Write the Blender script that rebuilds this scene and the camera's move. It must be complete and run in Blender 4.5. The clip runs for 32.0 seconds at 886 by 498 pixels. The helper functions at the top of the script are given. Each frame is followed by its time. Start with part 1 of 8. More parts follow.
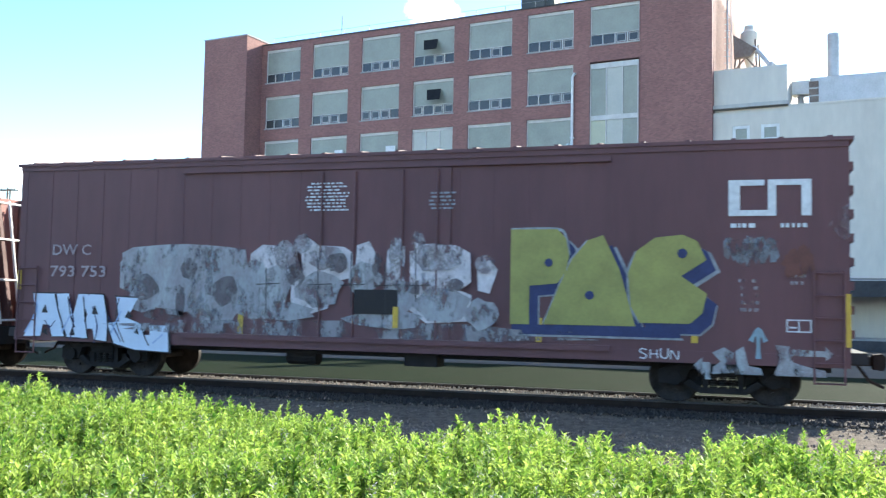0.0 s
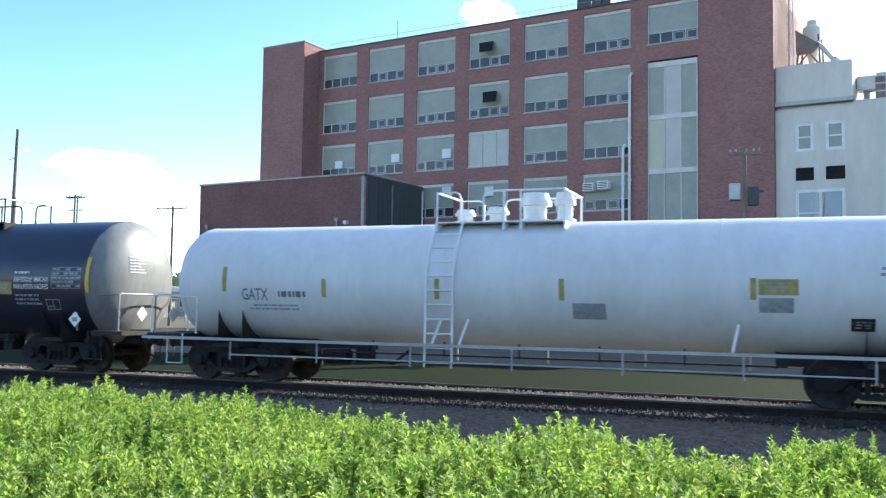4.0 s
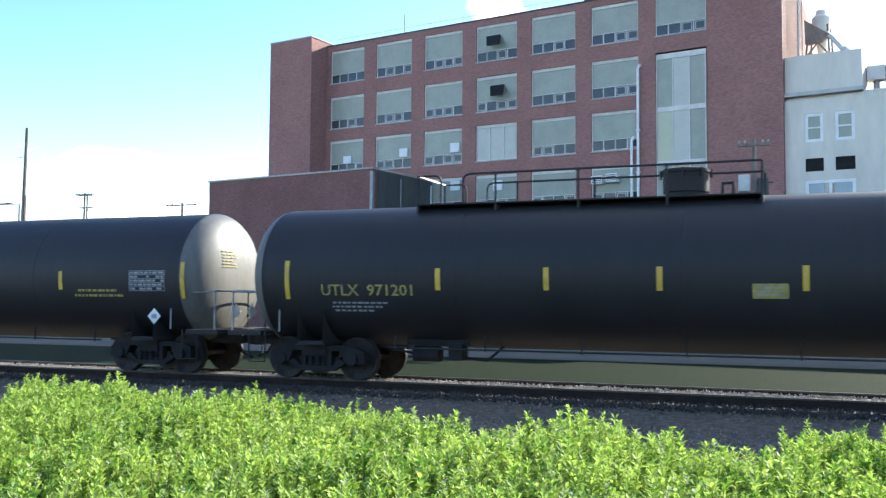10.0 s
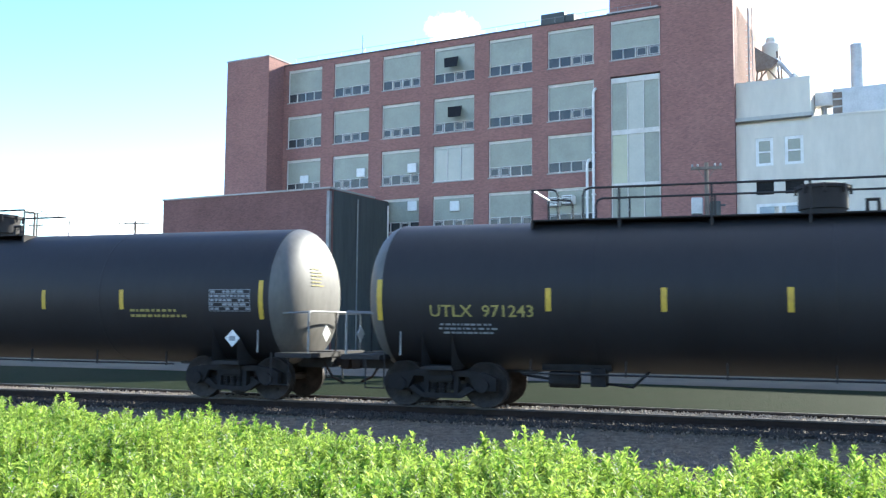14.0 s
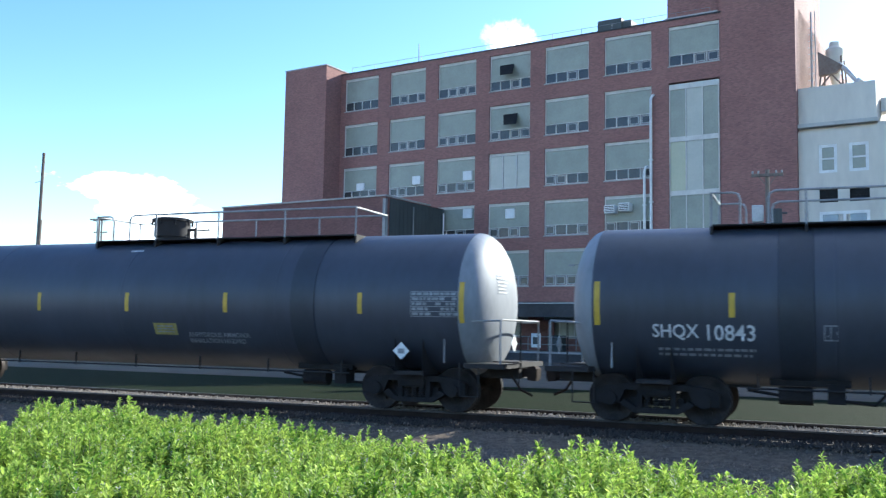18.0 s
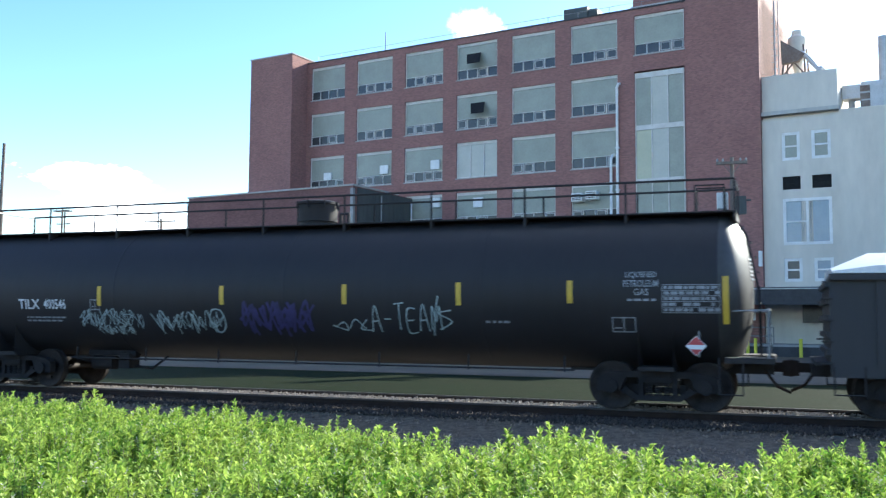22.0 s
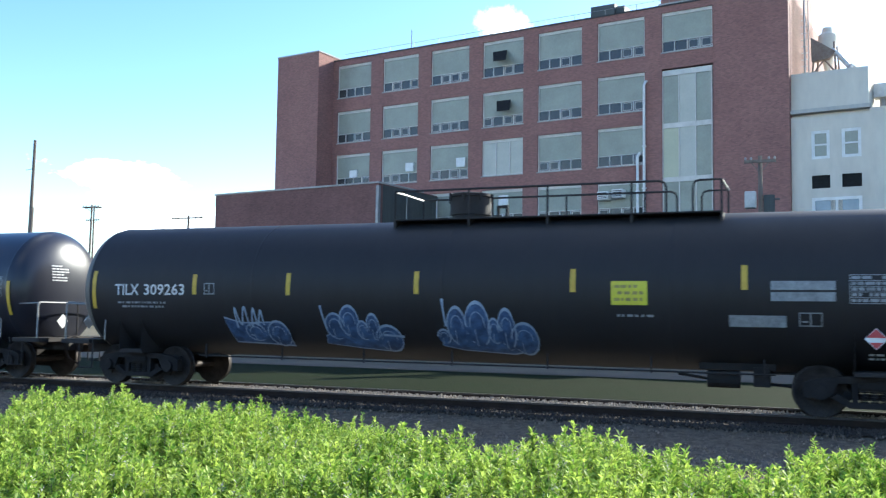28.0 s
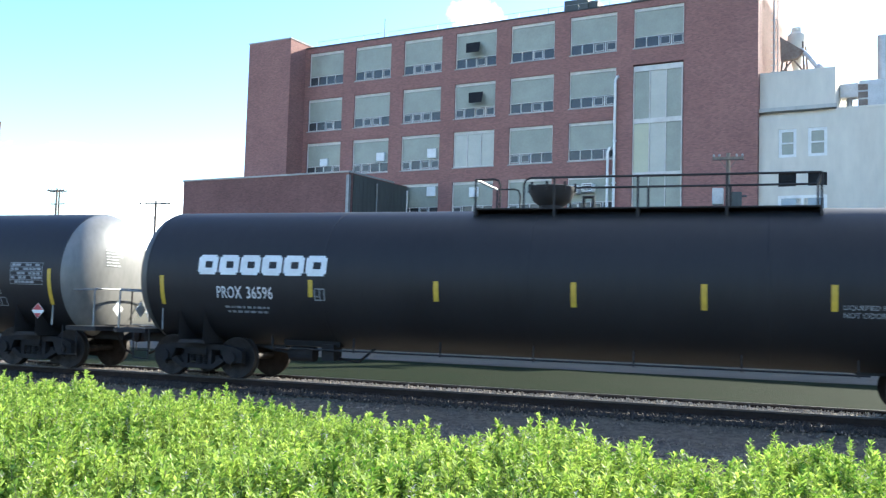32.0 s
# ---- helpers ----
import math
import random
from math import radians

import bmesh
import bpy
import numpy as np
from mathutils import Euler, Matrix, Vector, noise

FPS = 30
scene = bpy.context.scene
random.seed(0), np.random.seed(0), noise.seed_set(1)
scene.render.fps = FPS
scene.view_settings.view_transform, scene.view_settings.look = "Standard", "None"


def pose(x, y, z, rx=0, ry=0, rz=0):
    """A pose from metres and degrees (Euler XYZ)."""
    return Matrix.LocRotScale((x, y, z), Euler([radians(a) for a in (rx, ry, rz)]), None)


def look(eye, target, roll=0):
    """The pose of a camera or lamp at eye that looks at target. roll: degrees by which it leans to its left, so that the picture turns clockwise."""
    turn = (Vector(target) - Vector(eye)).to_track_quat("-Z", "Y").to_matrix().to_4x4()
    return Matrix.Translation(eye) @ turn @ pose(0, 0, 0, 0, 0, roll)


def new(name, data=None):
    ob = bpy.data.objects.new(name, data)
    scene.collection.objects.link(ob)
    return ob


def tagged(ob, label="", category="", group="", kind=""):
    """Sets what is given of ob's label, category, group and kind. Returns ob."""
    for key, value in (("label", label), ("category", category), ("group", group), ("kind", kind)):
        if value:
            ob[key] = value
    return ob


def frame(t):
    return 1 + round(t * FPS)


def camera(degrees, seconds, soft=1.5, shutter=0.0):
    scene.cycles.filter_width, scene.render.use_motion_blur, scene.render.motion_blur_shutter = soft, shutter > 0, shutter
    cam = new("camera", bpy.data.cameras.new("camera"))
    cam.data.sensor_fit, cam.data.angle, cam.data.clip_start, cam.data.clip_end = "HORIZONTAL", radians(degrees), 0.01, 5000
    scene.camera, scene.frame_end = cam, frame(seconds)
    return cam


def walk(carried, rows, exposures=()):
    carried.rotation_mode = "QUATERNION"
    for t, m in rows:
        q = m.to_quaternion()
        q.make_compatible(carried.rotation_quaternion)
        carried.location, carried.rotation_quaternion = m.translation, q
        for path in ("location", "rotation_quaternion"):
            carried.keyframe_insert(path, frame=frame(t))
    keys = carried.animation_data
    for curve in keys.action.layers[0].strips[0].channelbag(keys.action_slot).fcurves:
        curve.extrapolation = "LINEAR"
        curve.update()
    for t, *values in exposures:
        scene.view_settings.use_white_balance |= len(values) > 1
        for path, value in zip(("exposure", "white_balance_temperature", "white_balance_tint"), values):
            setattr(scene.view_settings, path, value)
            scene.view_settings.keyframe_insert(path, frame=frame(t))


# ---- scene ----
cam = camera(51.65, 32.0, soft=1.3, shutter=0.12)

# seconds, then the camera's tilt, lean and turn in degrees; it is held at one spot beside the line
PATH = [
    (0, 93.606, -1.095, 17.293), (0.5, 93.673, -1.733, 17.064), (1, 93.968, -1.631, 17.242), (1.5, 94.077, -0.514, 17.755),
    (2, 93.908, -0.426, 18.289), (2.5, 93.752, 0.074, 18.983), (3, 93.605, -0.281, 20.463), (3.5, 93.693, -0.878, 21.008),
    (5.5, 93.664, -0.793, 20.216), (6, 93.808, -0.768, 20.343), (6.5, 94.051, -0.937, 20.403), (7, 94.262, -1.188, 20.451),
    (7.5, 93.674, -0.115, 20.969), (8, 93.293, 0.186, 22.498), (8.5, 93.249, 0.428, 23.09), (9, 93.124, 0.744, 22.482),
    (9.5, 93.131, 0.565, 21.785), (10, 93.334, -0.4, 21.468), (10.5, 93.527, -1.113, 20.842), (11, 93.775, -1.467, 20.619),
    (11.5, 93.769, -1.572, 19.92), (12, 93.565, -1.336, 18.451), (12.5, 93.538, -0.523, 17.786), (13, 94.3, -0.52, 18.865),
    (13.5, 94.618, -0.667, 19.011), (14, 94.633, -0.509, 18.758), (14.5, 94.639, -0.914, 20.416), (16.5, 94.693, -0.58, 21.483),
    (17, 94.839, -0.447, 21.765), (17.5, 95.025, -1.042, 21.983), (18, 95.062, -0.977, 22.187), (18.5, 95.119, -1.358, 22.026),
    (19, 94.928, -1.752, 20.614), (19.5, 94.867, -1.286, 18.638), (20, 94.622, -1.52, 17.465), (20.5, 94.476, -1.517, 17.296),
    (21, 94.391, -1.2, 17.653), (21.5, 94.58, -0.49, 18.874), (22, 94.403, -0.386, 20.24), (22.5, 93.958, -0.535, 22.383),
    (23, 93.94, -0.759, 23.025), (23.5, 94.272, -0.647, 21.782), (24, 94.526, -1.03, 21.237), (24.5, 94.706, -1.183, 20.963),
    (25, 95.074, -1.117, 20.949), (25.5, 94.882, -1.076, 21.051), (27.5, 94.617, -0.868, 21.232), (28, 94.244, -0.805, 21.785),
    (28.5, 94.143, -1.215, 21.825), (29, 94.165, -1.362, 21.58), (29.5, 94.115, -1.319, 21.457), (30, 94.102, -1.72, 21.59),
    (30.5, 93.87, -1.765, 21.141), (31, 93.721, -2.016, 20.413), (31.5, 93.69, -1.862, 19.843), (32, 93.721, -1.693, 19.807),
]

EYE = (0.0, 0.0, 1.73)
# the camera brightens its picture a little at the start, midway and at the end
EXPOSURE = [(0.0, 1.8, 6320), (1.0, 1.84, 6320), (2.2, 1.72, 6270), (3.0, 1.35, 6120), (5.5, 1.55, 6170), (8.0, 1.6, 6220), (10.5, 1.66, 6220), (12.0, 1.82, 6270), (13.0, 2.02, 6320), (14.0, 1.88, 6270), (16.5, 1.4, 5970), (18.0, 1.32, 5870), (20.0, 1.38, 5970), (22.0, 1.48, 6070), (24.0, 1.45, 6020), (28.0, 1.45, 6170), (30.0, 1.45, 6170), (32.0, 1.76, 6270)]
walk(cam, [(t, pose(*EYE, a, b, c)) for t, a, b, c in PATH], exposures=[(t, e + 0.07, k, 2.5) for t, e, k in EXPOSURE])

# ---- world, sun ----
SUN_AZ, SUN_EL = 30.0, 25.5
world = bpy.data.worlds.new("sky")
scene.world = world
world.use_nodes = True
wn = world.node_tree
wn.nodes.clear()


def wnode(kind, **sets):
    n = wn.nodes.new(kind)
    for k, v in sets.items():
        n.inputs[k.replace("_", " ")].default_value = v
    return n


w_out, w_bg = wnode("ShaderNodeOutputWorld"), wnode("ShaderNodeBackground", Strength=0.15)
sky = wnode("ShaderNodeTexSky")
sky.sky_type, sky.sun_disc = "NISHITA", False
sky.sun_elevation, sky.sun_rotation = radians(SUN_EL), radians(SUN_AZ)
sky.air_density, sky.dust_density, sky.ozone_density = 1.0, 0.5, 1.5
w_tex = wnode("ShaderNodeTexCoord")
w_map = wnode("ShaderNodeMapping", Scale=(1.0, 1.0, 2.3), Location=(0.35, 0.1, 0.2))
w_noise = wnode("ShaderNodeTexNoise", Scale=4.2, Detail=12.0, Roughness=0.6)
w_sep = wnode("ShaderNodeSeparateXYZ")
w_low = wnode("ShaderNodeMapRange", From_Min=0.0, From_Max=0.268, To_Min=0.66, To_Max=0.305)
# w_high: unseen cloud added high overhead to whiten the skylight
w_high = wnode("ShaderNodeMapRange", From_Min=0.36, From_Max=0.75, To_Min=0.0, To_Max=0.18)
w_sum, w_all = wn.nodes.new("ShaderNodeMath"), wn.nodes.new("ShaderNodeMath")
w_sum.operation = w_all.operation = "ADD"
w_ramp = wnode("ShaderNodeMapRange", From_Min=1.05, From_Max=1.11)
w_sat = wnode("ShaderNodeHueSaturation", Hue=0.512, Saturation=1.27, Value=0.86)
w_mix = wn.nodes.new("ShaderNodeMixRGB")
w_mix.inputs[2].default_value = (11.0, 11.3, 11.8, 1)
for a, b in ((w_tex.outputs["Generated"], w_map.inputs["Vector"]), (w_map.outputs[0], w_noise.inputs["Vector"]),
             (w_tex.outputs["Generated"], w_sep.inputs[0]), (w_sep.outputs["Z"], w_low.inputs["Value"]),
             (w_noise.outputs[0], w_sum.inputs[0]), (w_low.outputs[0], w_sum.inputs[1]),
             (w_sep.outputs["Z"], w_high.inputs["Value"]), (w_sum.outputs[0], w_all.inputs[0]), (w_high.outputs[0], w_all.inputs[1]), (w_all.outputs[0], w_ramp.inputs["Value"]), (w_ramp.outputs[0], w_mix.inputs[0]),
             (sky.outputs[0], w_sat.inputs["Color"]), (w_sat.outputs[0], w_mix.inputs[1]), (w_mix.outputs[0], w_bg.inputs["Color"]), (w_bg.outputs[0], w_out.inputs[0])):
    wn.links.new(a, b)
# a small lone cloud over the factory roof
w_fine = wnode("ShaderNodeTexNoise", Scale=34.0, Detail=7.0, Roughness=0.6)
w_far, w_add, w_or = wn.nodes.new("ShaderNodeVectorMath"), wn.nodes.new("ShaderNodeMath"), wn.nodes.new("ShaderNodeMath")
w_puff = wnode("ShaderNodeMapRange", From_Min=0.0, From_Max=0.055, To_Min=0.45, To_Max=-0.3)
w_wisp = wnode("ShaderNodeMapRange", From_Min=0.58, From_Max=1.0, To_Min=0.0, To_Max=0.8)
w_far.operation, w_add.operation, w_or.operation = "DISTANCE", "ADD", "MAXIMUM"
w_far.inputs[1].default_value = (-0.297, 0.9013, 0.303)
for a, b in ((w_tex.outputs["Generated"], w_fine.inputs["Vector"]), (w_tex.outputs["Generated"], w_far.inputs[0]), (w_far.outputs["Value"], w_puff.inputs["Value"]), (w_fine.outputs[0], w_add.inputs[0]), (w_puff.outputs[0], w_add.inputs[1]),
             (w_add.outputs[0], w_wisp.inputs["Value"]), (w_ramp.outputs[0], w_or.inputs[0]), (w_wisp.outputs[0], w_or.inputs[1]), (w_or.outputs[0], w_mix.inputs[0])):
    wn.links.new(a, b)

sun = new("sun", bpy.data.lights.new("sun", "SUN"))
sun.data.energy, sun.data.angle, sun.data.color = 5.0, radians(0.55), (1.0, 0.93, 0.83)
sun_to = Vector((math.sin(radians(SUN_AZ)) * math.cos(radians(SUN_EL)), math.cos(radians(SUN_AZ)) * math.cos(radians(SUN_EL)), math.sin(radians(SUN_EL))))
sun.matrix_world = look(sun_to * 200, (0, 0, 0))


# ---- materials ----
def mat(name, col, col2=None, rough=0.7, scale=3.0, metal=0.0, bump=0.0, bump_scale=40.0, stretch=(1, 1, 1), amount=1.0, spec=0.5, vary=0.0, grain=None, worn=0.0):
    """A surface whose colour wanders between col and col2 at two scales, with fine relief."""
    m = bpy.data.materials.new(name)
    m.use_nodes = True
    t = m.node_tree
    p = t.nodes["Principled BSDF"]
    p.inputs["Roughness"].default_value, p.inputs["Metallic"].default_value = rough, metal
    p.inputs["Specular IOR Level"].default_value = spec
    col2 = col2 or tuple(c * 0.75 for c in col)
    co = t.nodes.new("ShaderNodeTexCoord")
    mp = t.nodes.new("ShaderNodeMapping")
    mp.inputs["Scale"].default_value = stretch
    t.links.new(co.outputs["Object"], mp.inputs["Vector"])
    big, fine = t.nodes.new("ShaderNodeTexNoise"), t.nodes.new("ShaderNodeTexNoise")
    big.inputs["Scale"].default_value, big.inputs["Detail"].default_value, big.inputs["Roughness"].default_value = scale, 6, 0.62
    fine.inputs["Scale"].default_value, fine.inputs["Detail"].default_value = grain or scale * 9, 3
    for n in (big, fine):
        t.links.new(mp.outputs[0], n.inputs["Vector"])
    add = t.nodes.new("ShaderNodeMath")
    add.operation = "MULTIPLY_ADD"
    add.inputs[1].default_value = 0.45
    t.links.new(fine.outputs[0], add.inputs[0])
    t.links.new(big.outputs[0], add.inputs[2])
    rg = t.nodes.new("ShaderNodeMapRange")
    rg.inputs["From Min"].default_value, rg.inputs["From Max"].default_value, rg.inputs["To Max"].default_value = 0.5, 0.95, amount
    t.links.new(add.outputs[0], rg.inputs["Value"])
    mix = t.nodes.new("ShaderNodeMixRGB")
    mix.inputs[1].default_value, mix.inputs[2].default_value = (*col, 1), (*col2, 1)
    t.links.new(rg.outputs[0], mix.inputs[0])
    last = mix.outputs[0]
    if vary:
        info, hs = t.nodes.new("ShaderNodeObjectInfo"), t.nodes.new("ShaderNodeHueSaturation")
        vr = t.nodes.new("ShaderNodeMapRange")
        vr.inputs["To Min"].default_value, vr.inputs["To Max"].default_value = 1 - vary, 1 + vary
        t.links.new(info.outputs["Random"], vr.inputs["Value"])
        t.links.new(vr.outputs[0], hs.inputs["Value"])
        t.links.new(last, hs.inputs["Color"])
        last = hs.outputs[0]
    t.links.new(last, p.inputs["Base Color"])
    rr = t.nodes.new("ShaderNodeMapRange")
    rr.inputs["To Min"].default_value, rr.inputs["To Max"].default_value = max(0.02, rough - 0.1), min(1, rough + 0.12)
    t.links.new(big.outputs[0], rr.inputs["Value"])
    t.links.new(rr.outputs[0], p.inputs["Roughness"])
    if worn:
        # flaked paint: bare patches where a streaky noise runs low
        wm, wz, wr = t.nodes.new("ShaderNodeMapping"), t.nodes.new("ShaderNodeTexNoise"), t.nodes.new("ShaderNodeMapRange")
        wm.inputs["Scale"].default_value = (1.0, 1.0, 0.55)
        wz.inputs["Scale"].default_value, wz.inputs["Detail"].default_value, wz.inputs["Roughness"].default_value = 3.4, 8, 0.68
        wr.inputs["From Min"].default_value, wr.inputs["From Max"].default_value = worn - 0.06, worn + 0.08
        t.links.new(co.outputs["Object"], wm.inputs["Vector"])
        t.links.new(wm.outputs[0], wz.inputs["Vector"])
        t.links.new(wz.outputs[0], wr.inputs["Value"])
        t.links.new(wr.outputs[0], p.inputs["Alpha"])
    if bump:
        b, bn = t.nodes.new("ShaderNodeBump"), t.nodes.new("ShaderNodeTexNoise")
        bn.inputs["Scale"].default_value, bn.inputs["Detail"].default_value = bump_scale, 4
        b.inputs["Strength"].default_value, b.inputs["Distance"].default_value = min(1, bump), 0.02
        t.links.new(co.outputs["Object"], bn.inputs["Vector"])
        t.links.new(bn.outputs[0], b.inputs["Height"])
        t.links.new(b.outputs[0], p.inputs["Normal"])
    return m


def brick_mat(name, a, b, mortar):
    m = mat(name, a, b, 0.9, 0.35, bump=0.3, bump_scale=9, amount=0.8)
    t = m.node_tree
    p = t.nodes["Principled BSDF"]
    src = p.inputs["Base Color"].links[0].from_socket
    co = t.nodes.new("ShaderNodeTexCoord")
    sep, com = t.nodes.new("ShaderNodeSeparateXYZ"), t.nodes.new("ShaderNodeCombineXYZ")
    xy = t.nodes.new("ShaderNodeMath")
    xy.operation = "ADD"
    t.links.new(co.outputs["Object"], sep.inputs[0])
    t.links.new(sep.outputs["X"], xy.inputs[0])
    t.links.new(sep.outputs["Y"], xy.inputs[1])
    t.links.new(xy.outputs[0], com.inputs["X"])
    t.links.new(sep.outputs["Z"], com.inputs["Y"])
    br = t.nodes.new("ShaderNodeTexBrick")
    br.inputs["Scale"].default_value, br.inputs["Mortar Size"].default_value = 1.0, 0.009
    br.inputs["Brick Width"].default_value, br.inputs["Row Height"].default_value = 0.215, 0.075
    br.inputs["Color1"].default_value, br.inputs["Color2"].default_value = (0.78, 0.78, 0.78, 1), (1.18, 1.12, 1.1, 1)
    br.inputs["Mortar"].default_value = (*mortar, 1)
    t.links.new(com.outputs[0], br.inputs["Vector"])
    mul = t.nodes.new("ShaderNodeMixRGB")
    mul.blend_type, mul.inputs[0].default_value = "MULTIPLY", 1.0
    t.links.new(src, mul.inputs[1])
    t.links.new(br.outputs[0], mul.inputs[2])
    t.links.new(mul.outputs[0], p.inputs["Base Color"])
    return m


def leaf_mat(name, a, b, glow=0.5):
    m = bpy.data.materials.new(name)
    m.use_nodes = True
    t = m.node_tree
    t.nodes.remove(t.nodes["Principled BSDF"])
    geo, mix = t.nodes.new("ShaderNodeNewGeometry"), t.nodes.new("ShaderNodeMixRGB")
    mix.inputs[1].default_value, mix.inputs[2].default_value = (*a, 1), (*b, 1)
    # leaf by leaf, and in broad patches
    co, nz = t.nodes.new("ShaderNodeTexCoord"), t.nodes.new("ShaderNodeTexNoise")
    nz.inputs["Scale"].default_value, nz.inputs["Detail"].default_value = 1.4, 3
    t.links.new(co.outputs["Object"], nz.inputs["Vector"])
    half_r, both = t.nodes.new("ShaderNodeMath"), t.nodes.new("ShaderNodeMath")
    half_r.operation, both.operation, both.use_clamp = "MULTIPLY_ADD", "MULTIPLY_ADD", True
    half_r.inputs[1].default_value, half_r.inputs[2].default_value, both.inputs[1].default_value = 0.85, -0.5, 1.1
    t.links.new(geo.outputs["Random Per Island"], half_r.inputs[0])
    t.links.new(nz.outputs[0], both.inputs[0])
    t.links.new(half_r.outputs[0], both.inputs[2])
    t.links.new(both.outputs[0], mix.inputs[0])
    d, tr, gl = t.nodes.new("ShaderNodeBsdfDiffuse"), t.nodes.new("ShaderNodeBsdfTranslucent"), t.nodes.new("ShaderNodeBsdfGlossy")
    gl.inputs["Roughness"].default_value, gl.inputs["Color"].default_value = 0.5, (0.5, 0.5, 0.4, 1)
    m1, m2 = t.nodes.new("ShaderNodeMixShader"), t.nodes.new("ShaderNodeMixShader")
    m1.inputs[0].default_value, m2.inputs[0].default_value = glow, 0.05
    t.links.new(mix.outputs[0], d.inputs["Color"])
    t.links.new(mix.outputs[0], tr.inputs["Color"])
    t.links.new(d.outputs[0], m1.inputs[1])
    t.links.new(tr.outputs[0], m1.inputs[2])
    t.links.new(m1.outputs[0], m2.inputs[1])
    t.links.new(gl.outputs[0], m2.inputs[2])
    t.links.new(m2.outputs[0], t.nodes["Material Output"].inputs[0])
    return m


M_BRICK = brick_mat("red brick", (0.3, 0.15, 0.128), (0.23, 0.115, 0.1), (0.95, 1.0, 1.0))
M_BRICK_LOW = brick_mat("dark red brick", (0.2, 0.098, 0.085), (0.15, 0.074, 0.066), (0.95, 1.0, 1.0))
M_COPING = mat("stone coping", (0.46, 0.44, 0.41), (0.33, 0.31, 0.29), 0.85, 1.5, bump=0.3)
M_SASH = mat("greyed sash paint", (0.5, 0.48, 0.45), (0.38, 0.36, 0.33), 0.6, 2.0)
M_WFRAME = mat("white window frame", (0.66, 0.63, 0.58), (0.52, 0.49, 0.45), 0.6, 2.0)
M_BLIND = mat("green-grey glass-fibre glazing", (0.34, 0.35, 0.285), (0.26, 0.27, 0.22), 0.5, 0.8)
M_BLIND_Y = mat("yellowed glazing", (0.47, 0.47, 0.32), (0.4, 0.4, 0.28), 0.35, 0.8)
M_BLIND_W = mat("pale glazing", (0.5, 0.49, 0.42), (0.42, 0.42, 0.36), 0.45, 0.8)
M_GLASSB = mat("blue-grey window glass", (0.25, 0.31, 0.36), (0.2, 0.25, 0.29), 0.15, 0.8)
M_VENT = mat("black vent louvre", (0.02, 0.02, 0.021), (0.012, 0.012, 0.012), 0.8, 3.0, spec=0.2)
M_PANE = mat("dark window glass", (0.035, 0.037, 0.04), (0.06, 0.062, 0.062), 0.22, 0.9, spec=0.45)
M_STUCCO = mat("pale grey render", (0.66, 0.61, 0.52), (0.53, 0.49, 0.42), 0.9, 0.35, bump=0.3, bump_scale=6, stretch=(1, 1, 0.35), grain=2.5)
M_STUCCO_D = mat("stained grey render", (0.5, 0.48, 0.44), (0.36, 0.345, 0.315), 0.9, 0.4, bump=0.3, stretch=(1, 1, 0.2))
M_METAL_L = mat("galvanised metal", (0.5, 0.5, 0.5), (0.36, 0.36, 0.35), 0.5, 1.0, metal=0.5)
M_METAL_R = mat("rusty sheet metal", (0.24, 0.2, 0.17), (0.13, 0.09, 0.07), 0.7, 1.2, metal=0.3)
M_DARK = mat("dark tar roofing", (0.06, 0.06, 0.063), (0.035, 0.035, 0.036), 0.9, 0.7, bump=0.3)
M_SIDING = mat("dark green-grey siding", (0.075, 0.085, 0.08), (0.05, 0.056, 0.054), 0.7, 0.5, stretch=(1, 1, 0.15))
M_WHITE = mat("white paint", (0.78, 0.78, 0.76), (0.62, 0.61, 0.58), 0.5, 2.0)
M_SIGN = mat("white lettering paint", (0.74, 0.74, 0.72), (0.5, 0.5, 0.49), 0.6, 9.0)
M_GREYLET = mat("worn grey lettering paint", (0.34, 0.35, 0.36), (0.17, 0.175, 0.18), 0.65, 8.0)
M_YELLET = mat("faded yellow lettering paint", (0.42, 0.34, 0.09), (0.22, 0.18, 0.06), 0.65, 8.0)
M_YELLOW = mat("yellow reflective tape", (0.64, 0.42, 0.04), (0.46, 0.29, 0.035), 0.5, 6.0)
M_YSIGN = mat("yellow sign", (0.68, 0.63, 0.04), (0.54, 0.48, 0.05), 0.5, 4.0)
M_RED = mat("red placard", (0.5, 0.06, 0.06), (0.38, 0.05, 0.05), 0.5, 5.0)
M_RUST = mat("rusty brown steel", (0.04, 0.025, 0.018), (0.022, 0.015, 0.012), 0.85, 2.5, bump=0.2, spec=0.15)
M_RAILHEAD = mat("worn brown rail steel", (0.09, 0.075, 0.065), (0.04, 0.03, 0.026), 0.5, 2.0, metal=0.5)
M_TIE = mat("creosoted timber", (0.06, 0.048, 0.038), (0.035, 0.028, 0.023), 0.95, 1.5, bump=0.5, stretch=(1, 0.2, 1), vary=0.25)
M_IRON = mat("grimy cast iron", (0.032, 0.028, 0.026), (0.018, 0.016, 0.016), 0.85, 3.0, bump=0.3, spec=0.15)
M_WHEEL = mat("grimy wheel steel", (0.06, 0.048, 0.042), (0.02, 0.017, 0.016), 0.65, 4.0, metal=0.4, spec=0.2)
M_TANK = mat("black tank paint", (0.017, 0.015, 0.0155), (0.024, 0.0215, 0.022), 0.54, 0.6, stretch=(1, 1, 0.25), bump=0.03, bump_scale=3, spec=0.3)
